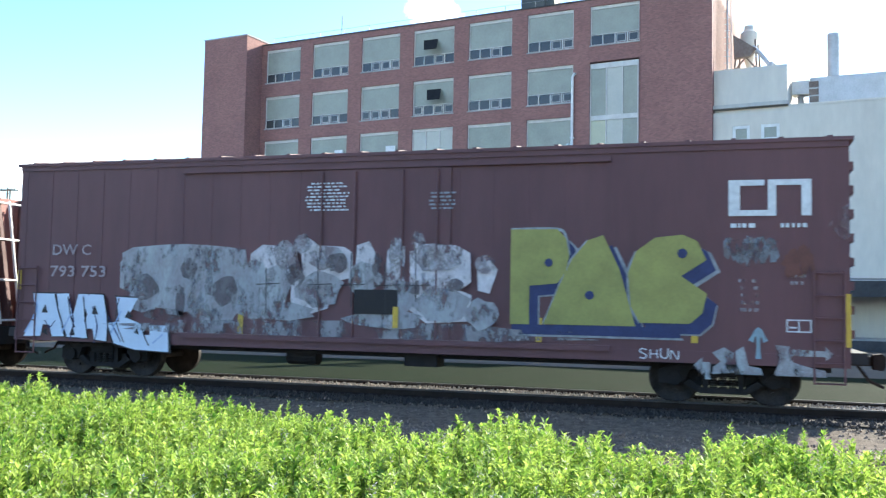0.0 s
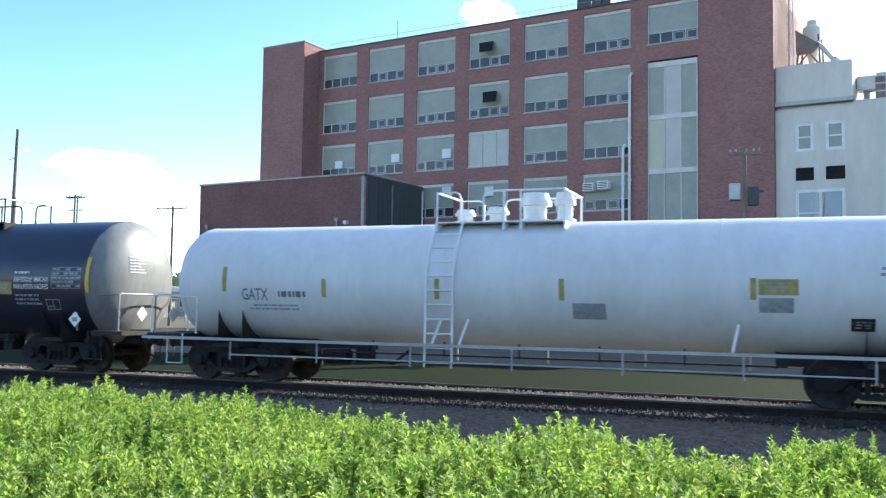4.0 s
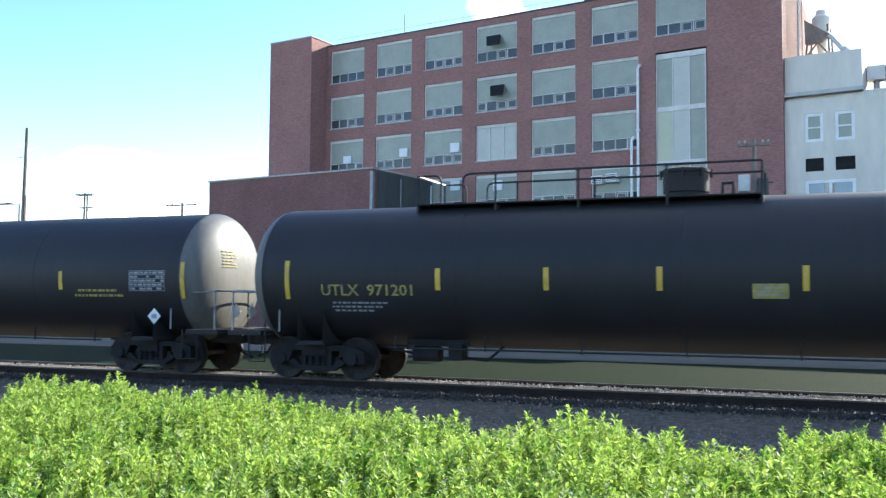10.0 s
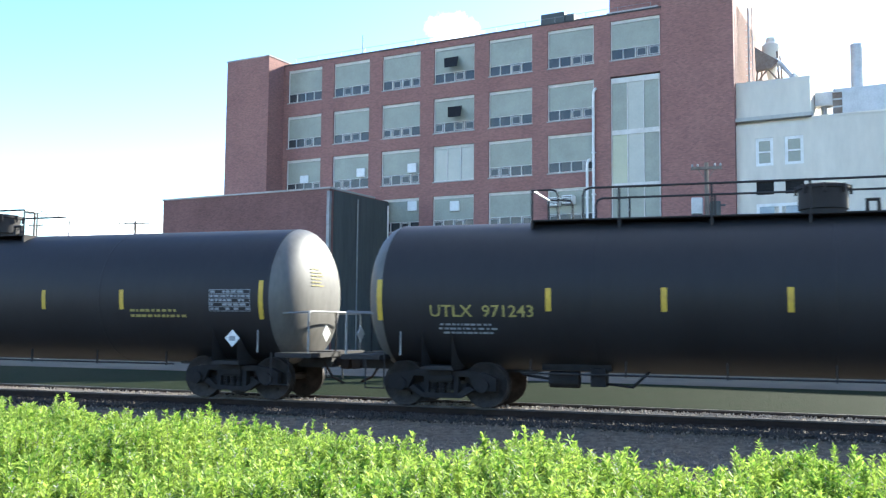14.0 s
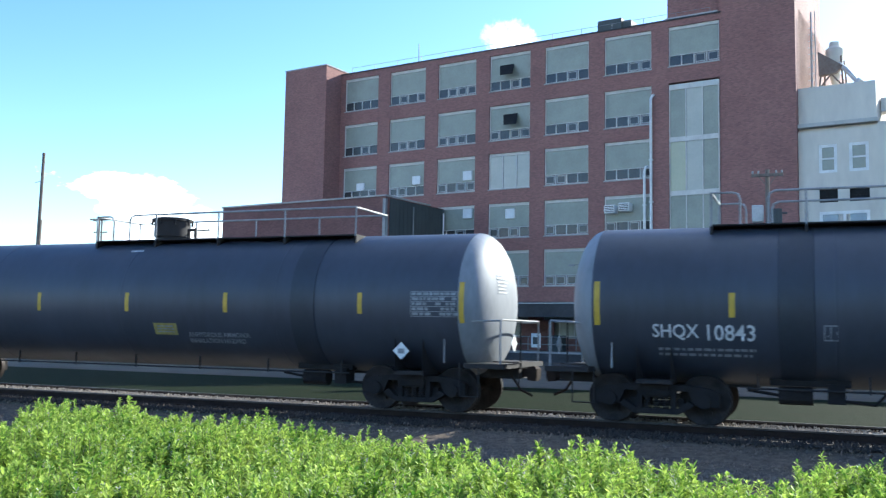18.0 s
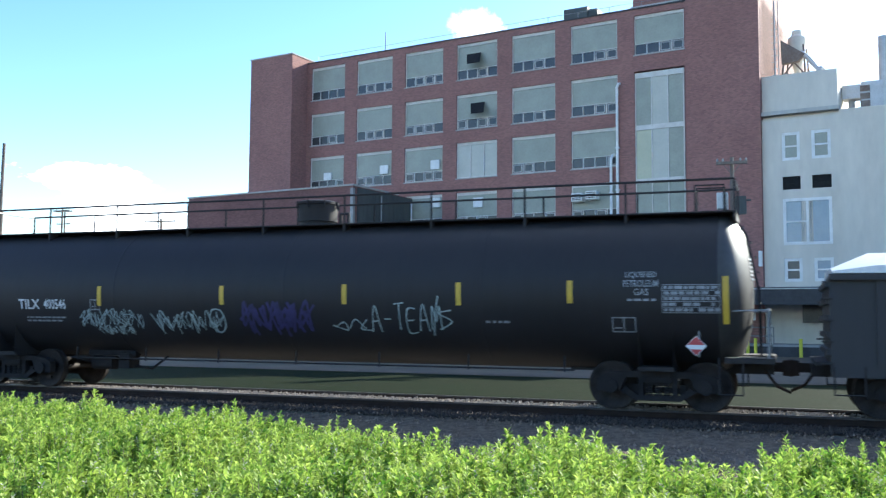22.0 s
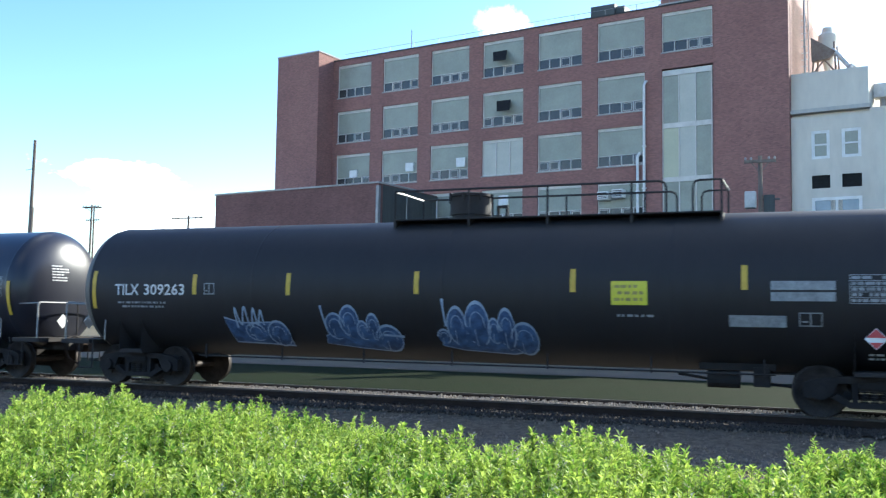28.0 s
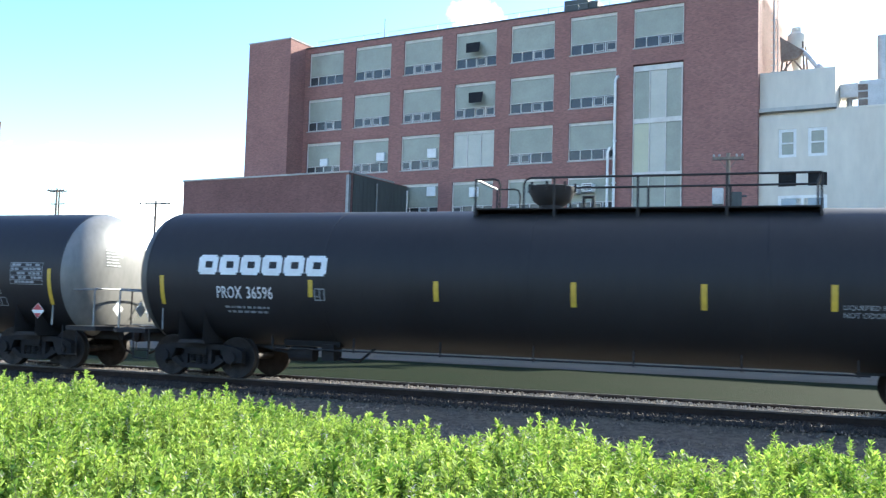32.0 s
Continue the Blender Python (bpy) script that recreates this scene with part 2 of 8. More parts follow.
M_TANK_GLOSS = mat("glossy blue-black tank paint", (0.016, 0.017, 0.027), (0.022, 0.023, 0.031), 0.31, 0.5, stretch=(1, 1, 0.25), bump=0.03, bump_scale=2)
M_TANK_GREY = mat("slate blue tank paint", (0.054, 0.061, 0.08), (0.039, 0.043, 0.055), 0.45, 0.6, stretch=(1, 1, 0.25))
M_TANK_WHITE = mat("white tank paint", (0.67, 0.66, 0.64), (0.56, 0.55, 0.52), 0.45, 0.7, stretch=(1, 1, 0.3))
# tank ends: dust, plus the sun on them put into a paler colour
M_HEAD_SUN = mat("black paint, dusty and sun-paled", (0.14, 0.13, 0.115), (0.085, 0.078, 0.07), 0.5, 1.2, stretch=(1, 1, 0.4))
M_HEAD_SUN_P = mat("tank-end paint, dusty and sun-paled", (0.24, 0.23, 0.215), (0.15, 0.145, 0.135), 0.35, 1.0, stretch=(1, 1, 0.4))
M_FRAME = mat("black underframe paint", (0.027, 0.024, 0.024), (0.037, 0.032, 0.03), 0.75, 2.0, spec=0.25)
M_BOX = mat("oxide red boxcar paint", (0.142, 0.055, 0.054), (0.1, 0.041, 0.042), 0.6, 0.5, stretch=(1, 1, 0.22), bump=0.05, bump_scale=6)
M_FLAT = mat("faded oxide red paint", (0.115, 0.048, 0.04), (0.07, 0.032, 0.027), 0.75, 1.0)
M_BULK = mat("pale red bulkhead paint", (0.36, 0.16, 0.135), (0.26, 0.11, 0.09), 0.75, 1.2, stretch=(1, 1, 0.4))
M_DECK = mat("weathered deck planks", (0.05, 0.038, 0.031), (0.028, 0.022, 0.019), 0.95, 2.0, vary=0.25, spec=0.04, bump=0.8, bump_scale=60)
M_GOND = mat("charcoal gondola paint", (0.019, 0.019, 0.022), (0.03, 0.028, 0.028), 0.6, 0.8, stretch=(1, 1, 0.3))
M_BALLAST = mat("grey crushed stone", (0.21, 0.158, 0.115), (0.09, 0.068, 0.05), 0.95, 7.0, bump=1.0, bump_scale=22, grain=30, spec=0.1)
M_GRAVEL = mat("gravel stone", (0.3, 0.225, 0.17), (0.1, 0.076, 0.06), 0.95, 5.0, spec=0.1)
M_STONE = mat("ballast stone", (0.42, 0.355, 0.3), (0.17, 0.145, 0.125), 0.9, 5.0, spec=0.2)
M_GROUND = mat("dry grass and soil", (0.115, 0.105, 0.07), (0.14, 0.12, 0.09), 0.95, 0.6, bump=0.6, bump_scale=12, spec=0.05)
# grass colour taken near black to stand for the shade it lies in
M_LAWN_SHADE = mat("grass darkened for shade", (0.0105, 0.0185, 0.007), (0.016, 0.019, 0.01), 0.95, 1.3, bump=0.8, bump_scale=30, spec=0.03)
M_ASPHALT = mat("worn asphalt", (0.15, 0.125, 0.096), (0.11, 0.092, 0.072), 0.95, 0.4, bump=0.3, bump_scale=30, spec=0.05)
M_CONC = mat("concrete", (0.36, 0.35, 0.33), (0.26, 0.25, 0.235), 0.9, 0.9, bump=0.3)
M_WOOD = mat("grey utility-pole timber", (0.22, 0.18, 0.15), (0.13, 0.105, 0.085), 0.9, 2.0, stretch=(1, 1, 0.1))
M_GALV = mat("grey galvanised pipe", (0.3, 0.3, 0.3), (0.2, 0.2, 0.2), 0.5, 3.0, metal=0.4)
M_LEAF = leaf_mat("weed leaf", (0.085, 0.205, 0.02), (0.5, 0.61, 0.12), 0.55)
M_TIP = leaf_mat("pale weed flower heads", (0.4, 0.42, 0.3), (0.6, 0.55, 0.5), 0.4)
M_STEM = mat("weed stem", (0.12, 0.17, 0.05), (0.14, 0.12, 0.06), 0.8, 8.0)
# tree leaf colours lightened to carry the haze of distance
M_TREE_HAZE = leaf_mat("haze-paled foliage", (0.12, 0.15, 0.09), (0.2, 0.24, 0.14), 0.45)
M_BARK = mat("tree bark", (0.1, 0.08, 0.06), (0.06, 0.05, 0.04), 0.95, 3.0)


# ---- mesh helpers ----
def box(bm, x0, x1, y0, y1, z0, z1):
    v = [bm.verts.new(c) for c in ((x0, y0, z0), (x1, y0, z0), (x1, y1, z0), (x0, y1, z0), (x0, y0, z1), (x1, y0, z1), (x1, y1, z1), (x0, y1, z1))]
    for f in ((3, 2, 1, 0), (4, 5, 6, 7), (0, 1, 5, 4), (1, 2, 6, 5), (2, 3, 7, 6), (3, 0, 4, 7)):
        bm.faces.new([v[i] for i in f])


def cyl(bm, p0, p1, r0, r1=None, seg=8, caps=True):
    p0, p1 = Vector(p0), Vector(p1)
    r1 = r0 if r1 is None else r1
    q = (p1 - p0).to_track_quat("Z", "Y")
    rings = []
    for p, r in ((p0, r0), (p1, r1)):
        rings.append([bm.verts.new(p + q @ Vector((r * math.cos(2 * math.pi * i / seg), r * math.sin(2 * math.pi * i / seg), 0))) for i in range(seg)])
    for i in range(seg):
        bm.faces.new((rings[0][i], rings[0][(i + 1) % seg], rings[1][(i + 1) % seg], rings[1][i]))
    if caps:
        bm.faces.new(rings[0][::-1])
        bm.faces.new(rings[1])


def pipe(bm, pts, r, seg=6):
    """One tube along the points, mitred at its bends."""
    pts = [Vector(p) for p in pts]
    ways = [(b - a).normalized() for a, b in zip(pts, pts[1:])]
    side = ways[0].orthogonal().normalized()
    rings = []
    for k, p in enumerate(pts):
        w0, w1 = ways[max(0, k - 1)], ways[min(k, len(ways) - 1)]
        w = (w0 + w1).normalized() if (w0 + w1).length > 1e-4 else w1
        side = (side - w1 * side.dot(w1)).normalized() if (side - w1 * side.dot(w1)).length > 1e-4 else w1.orthogonal().normalized()
        s0 = (side - w * side.dot(w)).normalized()
        s1 = w.cross(s0)
        rings.append([bm.verts.new(p + (s0 * math.cos(2 * math.pi * i / seg) + s1 * math.sin(2 * math.pi * i / seg)) * r) for i in range(seg)])
    for a, b in zip(rings, rings[1:]):
        for i in range(seg):
            bm.faces.new((a[i], a[(i + 1) % seg], b[(i + 1) % seg], b[i]))
    bm.faces.new(rings[0][::-1])
    bm.faces.new(rings[-1])


def lathe(bm, profile, axis="x", seg=40, at=(0, 0, 0), closed=True):
    rings = []
    for s, r in profile:
        ring = []
        for i in range(seg):
            a = 2 * math.pi * i / seg
            c, d = r * math.cos(a), r * math.sin(a)
            co = (s, c, d) if axis == "x" else (d, s, c) if axis == "y" else (c, d, s)
            ring.append(bm.verts.new(Vector(co) + Vector(at)))
        rings.append(ring)
    for a, b in zip(rings, rings[1:]):
        for i in range(seg):
            bm.faces.new((a[i], a[(i + 1) % seg], b[(i + 1) % seg], b[i]))
    if closed:
        bm.faces.new(rings[0][::-1])
        bm.faces.new(rings[-1])


def prism(bm, poly, y0, y1):
    """A flat outline in x and z, drawn out from y0 to y1."""
    a = [bm.verts.new((x, y0, z)) for x, z in poly]
    b = [bm.verts.new((x, y1, z)) for x, z in poly]
    bm.faces.new(a)
    bm.faces.new(b[::-1])
    n = len(poly)
    for i in range(n):
        bm.faces.new((a[(i + 1) % n], a[i], b[i], b[(i + 1) % n]))


def finish(bm, name, material, smooth=0, bevel=0.0):
    bmesh.ops.recalc_face_normals(bm, faces=bm.faces)
    if bevel:
        bmesh.ops.bevel(bm, geom=bm.edges[:], offset=bevel, segments=1, affect="EDGES")
    me = bpy.data.meshes.new(name)
    bm.to_mesh(me)
    bm.free()
    me.materials.append(material)
    if smooth:
        me.polygons.foreach_set("use_smooth", [True] * len(me.polygons))
        me.set_sharp_from_angle(angle=radians(smooth))
    return me


def part(name, bm, material, parent=None, label="", smooth=0, bevel=0.0):
    ob = new(name, finish(bm, name, material, smooth, bevel) if isinstance(bm, bmesh.types.BMesh) else bm)
    ob.parent = parent
    if label:
        ob["label"] = label
    return ob


def thing(name, m, label, category, group="", kind=""):
    ob = new(name)
    ob.matrix_world = m
    ob.empty_display_size = 0.3
    return tagged(ob, label, category, group, kind)


def one(name, bm, material, label, category, group="", kind="", smooth=0, m=None, bevel=0.0):
    ob = part(name, bm, material, None, "", smooth, bevel)
    if m is not None:
        ob.matrix_world = m
    return tagged(ob, label, category, group, kind)


def lattice(bm, xs, zs, y0, y1, solid):
    """One joined slab over the cells between xs and zs for which solid(i, j) holds, with the other cells left open."""
    on = lambda i, j: 0 <= i < len(xs) - 1 and 0 <= j < len(zs) - 1 and solid(i, j)
    made = {}

    def v(i, j, k):
        if (i, j, k) not in made:
            made[i, j, k] = bm.verts.new((xs[i], (y0, y1)[k], zs[j]))
        return made[i, j, k]

    for i in range(len(xs) - 1):
        for j in range(len(zs) - 1):
            if not on(i, j):
                continue
            bm.faces.new((v(i, j, 0), v(i + 1, j, 0), v(i + 1, j + 1, 0), v(i, j + 1, 0)))
            bm.faces.new((v(i, j, 1), v(i, j + 1, 1), v(i + 1, j + 1, 1), v(i + 1, j, 1)))
            for di, dj, a, b in ((-1, 0, (i, j), (i, j + 1)), (1, 0, (i + 1, j), (i + 1, j + 1)), (0, -1, (i, j), (i + 1, j)), (0, 1, (i, j + 1), (i + 1, j + 1))):
                if not on(i + di, j + dj):
                    bm.faces.new((v(*a, 0), v(*b, 0), v(*b, 1), v(*a, 1)))


def framed(bm, xs, zs, y0, y1):
    """A window frame: xs and zs are pairs, the two sides of each upright and each bar."""
    lattice(bm, xs, zs, y0, y1, lambda i, j: i % 2 == 0 or j % 2 == 0)


def B():
    return bmesh.new()


def boxed(name, dims, material, parent=None, label="", bevel=0.0):
    bm = B()
    box(bm, *dims)
    return part(name, bm, material, parent, label, 0, bevel)


# ---- the ground ----
TRACK = 19.1


def lie(x, y):
    """The height of the ground: rails at nought, the ballast raised, a slight rise towards the camera's side."""
    d = y - TRACK
    bed = -0.085 if abs(d) < 0.64 else -0.21 if abs(d) < 1.9 else -0.21 - min(0.2, (abs(d) - 1.9) * 0.22)
    rise = 0.45 * min(1.0, max(0.0, (15.0 - y) / 5.5))
    return bed + rise


bm = B()
ys = [-3000, -300, -40, 0, 3, 6, 8, 10, 12, 14, 15, 16, 16.4, 17.2, 18, 18.4, 18.48, 19.1, 19.72, 19.8, 20.2, 21, 21.8, 23, 26, 30, 34, 80, 400, 4500]
xs = [-3500, -400, -150, -60, -30, -15, -5, 5, 15, 30, 60, 150, 400, 3500]
grid = [[bm.verts.new((x, y, lie(x, y) - 0.01)) for x in xs] for y in ys]
for j in range(len(ys) - 1):
    for i in range(len(xs) - 1):
        bm.faces.new((grid[j][i], grid[j][i + 1], grid[j + 1][i + 1], grid[j + 1][i]))
one("ground", bm, M_GROUND, "dry grass and bare soil beside the railway", "ground", kind="structure")


def strip(name, material, label, category, y0, y1, lift, x0=-190.0, x1=120.0, rough=0.0, n=1):
    bm = B()
    yy = [y0 + (y1 - y0) * i / max(1, n) for i in range(n + 1)]
    xx = [x0 + (x1 - x0) * i / 60 for i in range(61)] if rough else [x0, x1]
    rows = [[bm.verts.new((x, y + (random.uniform(-rough, rough) if j in (0, n) else 0), lie(x, y) + lift)) for x in xx] for j, y in enumerate(yy)]
    for a, b in zip(rows, rows[1:]):
        for i in range(len(xx) - 1):
            bm.faces.new((a[i], a[i + 1], b[i + 1], b[i]))
    return one(name, bm, material, label, category, kind="structure")


M_STONEBED = mat("crushed stone", (0.31, 0.275, 0.24), (0.11, 0.097, 0.085), 0.95, 9.0, bump=1.0, bump_scale=28, grain=40, spec=0.1)
M_OILY = mat("oil-stained ballast", (0.06, 0.047, 0.038), (0.035, 0.028, 0.024), 0.9, 5.0, bump=1.0, bump_scale=25, grain=30, spec=0.1)
strip("gravel_shoulder", M_BALLAST, "grey gravel service strip beside the track", "gravel", 6.2, 17.35, 0.012, rough=0.12, n=8)
strip("ballast", M_OILY, "dark oil-stained ballast under the rails", "ballast", 17.3, 18.42, 0.03, rough=0.06, n=3)
strip("ballast_crib", M_STONEBED, "pale crushed stone filling the track between the rails", "ballast", 18.47, 19.73, 0.0, n=4)
strip("ballast", M_OILY, "dark oil-stained ballast beyond the far rail", "ballast", 19.78, 21.1, 0.03, rough=0.06, n=3)
strip("grass_verge", M_LAWN_SHADE, "mown green grass, darkened for shade, between track and yard", "grass", 21.1, 33.6, 0.02, rough=0.1, n=6)
strip("yard", M_ASPHALT, "worn grey asphalt factory yard", "yard", 33.6, 62.0, 0.03, n=3, x0=-110, x1=90)

# rails: foot, web and head
for name, y in (("rail", TRACK - 0.755), ("rail", TRACK + 0.755)):
    t = thing(name, pose(0, y, 0), "worn steel rail on timber sleepers, brown with rust", "rail", "rails of the track", "structure")
    bm = B()
    prof = ((-0.07, -0.185), (0.07, -0.185), (0.07, -0.165), (0.012, -0.14), (0.012, -0.045), (0.036, -0.035), (-0.036, -0.035), (-0.012, -0.045), (-0.012, -0.14), (-0.07, -0.165))
    rings = [[bm.verts.new((x, a, b)) for a, b in prof] for x in (-190, 120)]
    for i in range(len(prof)):
        bm.faces.new((rings[0][i], rings[0][(i + 1) % len(prof)], rings[1][(i + 1) % len(prof)], rings[1][i]))
    part("rail_web", bm, M_RUST, t)
    bm = B()
    box(bm, -190, 120, -0.036, 0.036, -0.035, 0.0)
    part("rail_head", bm, M_RAILHEAD, t, "polished running surface")

# ---- the factory ----
fac = thing("brick_factory", pose(10.43, 60.99, 0, 0, 0, -9.707), "five-storey red brick factory with rows of pale windows", "building")
COLS = [-48.95 + 4.8 * i for i in range(7)]
WIDE = 3.56
ROWS = [(20.5, 23.35), (16.55, 19.3), (12.7, 15.5), (8.9, 11.57), (5.15, 7.88), (1.35, 3.92)]
bm = B()
ux = [-49.4] + [e for c in COLS for e in (c, c + WIDE)] + [-16.4]
uz = [-0.6] + [z for r in ROWS[::-1] for z in r] + [23.8]
lattice(bm, ux, uz, 0, 0.45, lambda i, j: i % 2 == 0 or (j % 2 == 0 and (i < 13 or j in (0, 10, 12))))
part("front_wall", bm, M_BRICK, fac)
bm = B()
box(bm, -54.0, -11.6, 0.9, 22, -0.6, 23.5)
part("rear_wall", bm, M_BRICK, fac)
boxed("roof", (-49.4, -16.4, 0.46, 22, 23.5, 23.62), M_DARK, fac, "flat tar roof")
boxed("coping", (-49.4, -16.4, -0.06, 0.5, 23.8, 23.9), M_DARK, fac, "thin dark roof edge")
boxed("corner_tower", (-54.0, -49.4, -2.1, 5.0, -0.6, 24.2), M_BRICK, fac)
boxed("coping", (-54.05, -49.35, -2.15, 5.05, 24.2, 24.3), M_COPING, fac, "pale stone coping")
boxed("stair_tower", (-16.4, -11.6, -0.25, 9.0, -0.6, 30.0), M_BRICK, fac)
boxed("penthouse", (-20.6, -16.4, 1.2, 9.0, 23.5, 29.6), M_BRICK, fac)
bm = B()
box(bm, -20.4, -16.7, -0.02, 0.45, 23.9, 24.02)
part("coping", bm, M_COPING, fac, "pale stone coping")

bm = B()
box(bm, -26.3, -24.4, 2.0, 3.8, 23.6, 25.4)
box(bm, -24.4, -23.7, 2.2, 3.4, 24.3, 25.2)
part("roof_vent", bm, M_SIDING, fac, "dark metal roof vent housing")
bm = B()
cyl(bm, (-41.65, 0.5, 23.6), (-41.65, 0.5, 25.6), 0.035)
part("antenna", bm, M_GALV, fac)
bm = B()
for i in range(14):
    cyl(bm, (-48.5 + i * 2.4, 0.35, 23.8), (-48.5 + i * 2.4, 0.35, 24.45), 0.02, seg=5)
pipe(bm, [(-48.5, 0.35, 24.43), (-17.3, 0.35, 24.43)], 0.015, 5)
part("roof_cable", bm, M_GALV, fac, "thin roof-edge cable on short posts")


def factory_window(c, z0, z1, kind="hopper", glaze=None):
    w = WIDE
    f = B()
    hop = z0 + 0.78
    if kind == "hopper":
        ux, uz = [c], [z0, z0 + 0.07, hop - 0.02, hop + 0.02, z1 - 0.22, z1]
        for k in range(1, 4):
            ux += [c + w * k / 4 - 0.032, c + w * k / 4 + 0.032]
        ux = [c, c + 0.07] + ux[1:] + [c + w - 0.07, c + w]
        lattice(f, ux, uz, 0.12, 0.24, lambda i, j: j in (0, 2, 4) or i in (0, len(ux) - 2) or (j == 1 and i % 2 == 0))
    elif kind == "single":
        framed(f, [c, c + 0.07, c + w - 0.07, c + w], [z0, z0 + 0.09, z1 - 0.22, z1], 0.12, 0.24)
    else:
        ux = [c, c + 0.07, c + w / 3 - 0.04, c + w / 3 + 0.04, c + 2 * w / 3 - 0.04, c + 2 * w / 3 + 0.04, c + w - 0.07, c + w]
        framed(f, ux, [z0, z0 + 0.09, z1 - 0.22, z1], 0.12, 0.24)
    win = part("window", f, M_WFRAME, fac)
    boxed("sill", (c - 0.05, c + w + 0.05, -0.05, 0.16, z0 - 0.08, z0 - 0.002), M_COPING, win)
    g = [M_BLIND, M_BLIND, M_BLIND, M_BLIND_W][random.randrange(4)] if glaze is None else glaze
    if kind == "hopper":
        boxed("glazing_panel", (c + 0.05, c + w - 0.05, 0.18, 0.2, hop, z1 - 0.2), g, win)
        for i in range(4):
            x0, x1 = c + w * i / 4 + 0.06, c + w * (i + 1) / 4 - 0.06
            boxed("hopper_pane", (x0, x1, 0.17, 0.19, z0 + 0.1, hop - 0.04), M_PANE, win)
            if random.random() < 0.45:
                fr = B()
                framed(fr, [x0 + 0.04, x0 + 0.1, x1 - 0.1, x1 - 0.04], [z0 + 0.12, z0 + 0.18, hop - 0.13, hop - 0.07], 0.14, 0.165)
                part("sash_frame", fr, M_SASH, win)
    elif kind == "single":
        boxed("glazing_panel", (c + 0.05, c + w - 0.05, 0.18, 0.2, z0 + 0.08, z1 - 0.2), g, win)
    else:
        for i in range(3):
            boxed("glazing_panel", (c + w * i / 3 + 0.05, c + w * (i + 1) / 3 - 0.05, 0.18, 0.2, z0 + 0.08, z1 - 0.2), M_BLIND_W, win)
    return win


random.seed(5)
for i, c in enumerate(COLS):
    for j, (z0, z1) in enumerate(ROWS):
        if i == 6 and j > 0:
            continue
        win = factory_window(c, z0, z1, "plain" if (i, j) == (3, 2) else "single" if j == 5 else "hopper", M_BLIND)
        if (i, j) in ((3, 0), (3, 1)):
            o = B()
            zt, x0 = z0 + 1.95, c + 0.85 + 0.35 * j
            v = [o.verts.new(q) for q in ((x0, 0.1, zt), (x0 + 1.25, 0.1, zt), (x0 + 1.6, -0.8, zt - 1.0), (x0 + 0.5, -0.8, zt - 1.0), (x0, 0.1, zt + 0.05), (x0 + 1.25, 0.1, zt + 0.05), (x0 + 1.6, -0.8, zt - 0.95), (x0 + 0.5, -0.8, zt - 0.95))]
            for q in ((3, 2, 1, 0), (4, 5, 6, 7), (0, 1, 5, 4), (1, 2, 6, 5), (2, 3, 7, 6), (3, 0, 4, 7)):
                o.faces.new([v[k] for k in q])
            part("open_sash", o, M_VENT, win, "dark sash propped open outwards")
# stairwell glazing: four tall lights of three panels
zz = [4.24, 7.72, 11.5, 15.3, 19.2]
tints = [(M_BLIND, M_BLIND_W, M_BLIND), (M_BLIND, M_BLIND, M_BLIND), (M_BLIND_Y, M_BLIND_W, M_BLIND), (M_BLIND, M_BLIND_W, M_BLIND)]
c = COLS[6]
for k in range(4):
    f = B()
    z0, z1 = zz[k], zz[k + 1]
    framed(f, [c, c + 0.07, c + 1.15, c + 1.22, c + 2.31, c + 2.38, c + 3.42, c + 3.5], [z0, z0 + 0.14, z1 - (0.38 if k == 3 else 0.2), z1], 0.1, 0.24)
    win = part("window", f, M_WFRAME, fac)
    for i in range(3):
        boxed("glazing_panel", (c + 3.5 * i / 3 + 0.05, c + 3.5 * (i + 1) / 3 - 0.04, 0.17, 0.2, z0 + 0.14, z1 - 0.2), tints[k][i], win)

# square fan boxes and coolers standing in the windows
for u, z, w, h in ((-47.5, 13.45, 0.8, 0.65), (-41.75, 13.6, 0.8, 0.7), (-36.9, 13.6, 0.82, 0.74), (-36.85, 10.55, 0.82, 0.76), (-33.05, 10.35, 0.8, 0.76)):
    bm = B()
    box(bm, u, u + w, 0.0, 0.175, z, z + h)
    part("fan_box", bm, M_WHITE, fac, "square white fan housing", bevel=0.02)
for u, z in ((-24.75, 10.25), (-23.65, 10.35)):
    bm = B()
    box(bm, u, u + 0.8, -0.55, 0.17, z, z + 0.6)
    cool = part("window_cooler", bm, M_WHITE, fac, "pale metal window air conditioner", bevel=0.02)
    for i in range(4):
        boxed("grille_bar", (u + 0.06, u + 0.74, -0.565, -0.545, z + 0.1 + i * 0.12, z + 0.15 + i * 0.12), M_VENT, cool)
for u, z0, z1 in ((-21.38, 3.9, 18.3), (-21.86, 3.7, 13.2)):
    bm = B()
    pipe(bm, [(u, -0.18, z0), (u, -0.18, z1), (u + 0.1, -0.1, z1 + 0.25), (u + 0.16, 0.1, z1 + 0.3)], 0.1, 10)
    pipe(bm, [(u, -0.18, z0), (u + 0.2, -0.18, z0 - 0.1), (u + 0.3, -0.3, z0 - 0.4)], 0.1, 10)
    for k in range(int((z1 - z0) / 3)):
        box(bm, u - 0.13, u + 0.13, -0.3, 0.0, z0 + 1 + k * 3, z0 + 1.08 + k * 3)
    part("white_duct", bm, M_WHITE, fac, "slender white vent pipe up the wall")
bm = B()
pipe(bm, [(-26.3, 0, 6.3), (-26.5, -0.5, 6.6), (-26.9, -0.9, 6.6)], 0.035)
box(bm, -27.25, -26.85, -1.05, -0.75, 6.5, 6.62)
part("wall_lamp", bm, M_GALV, fac)
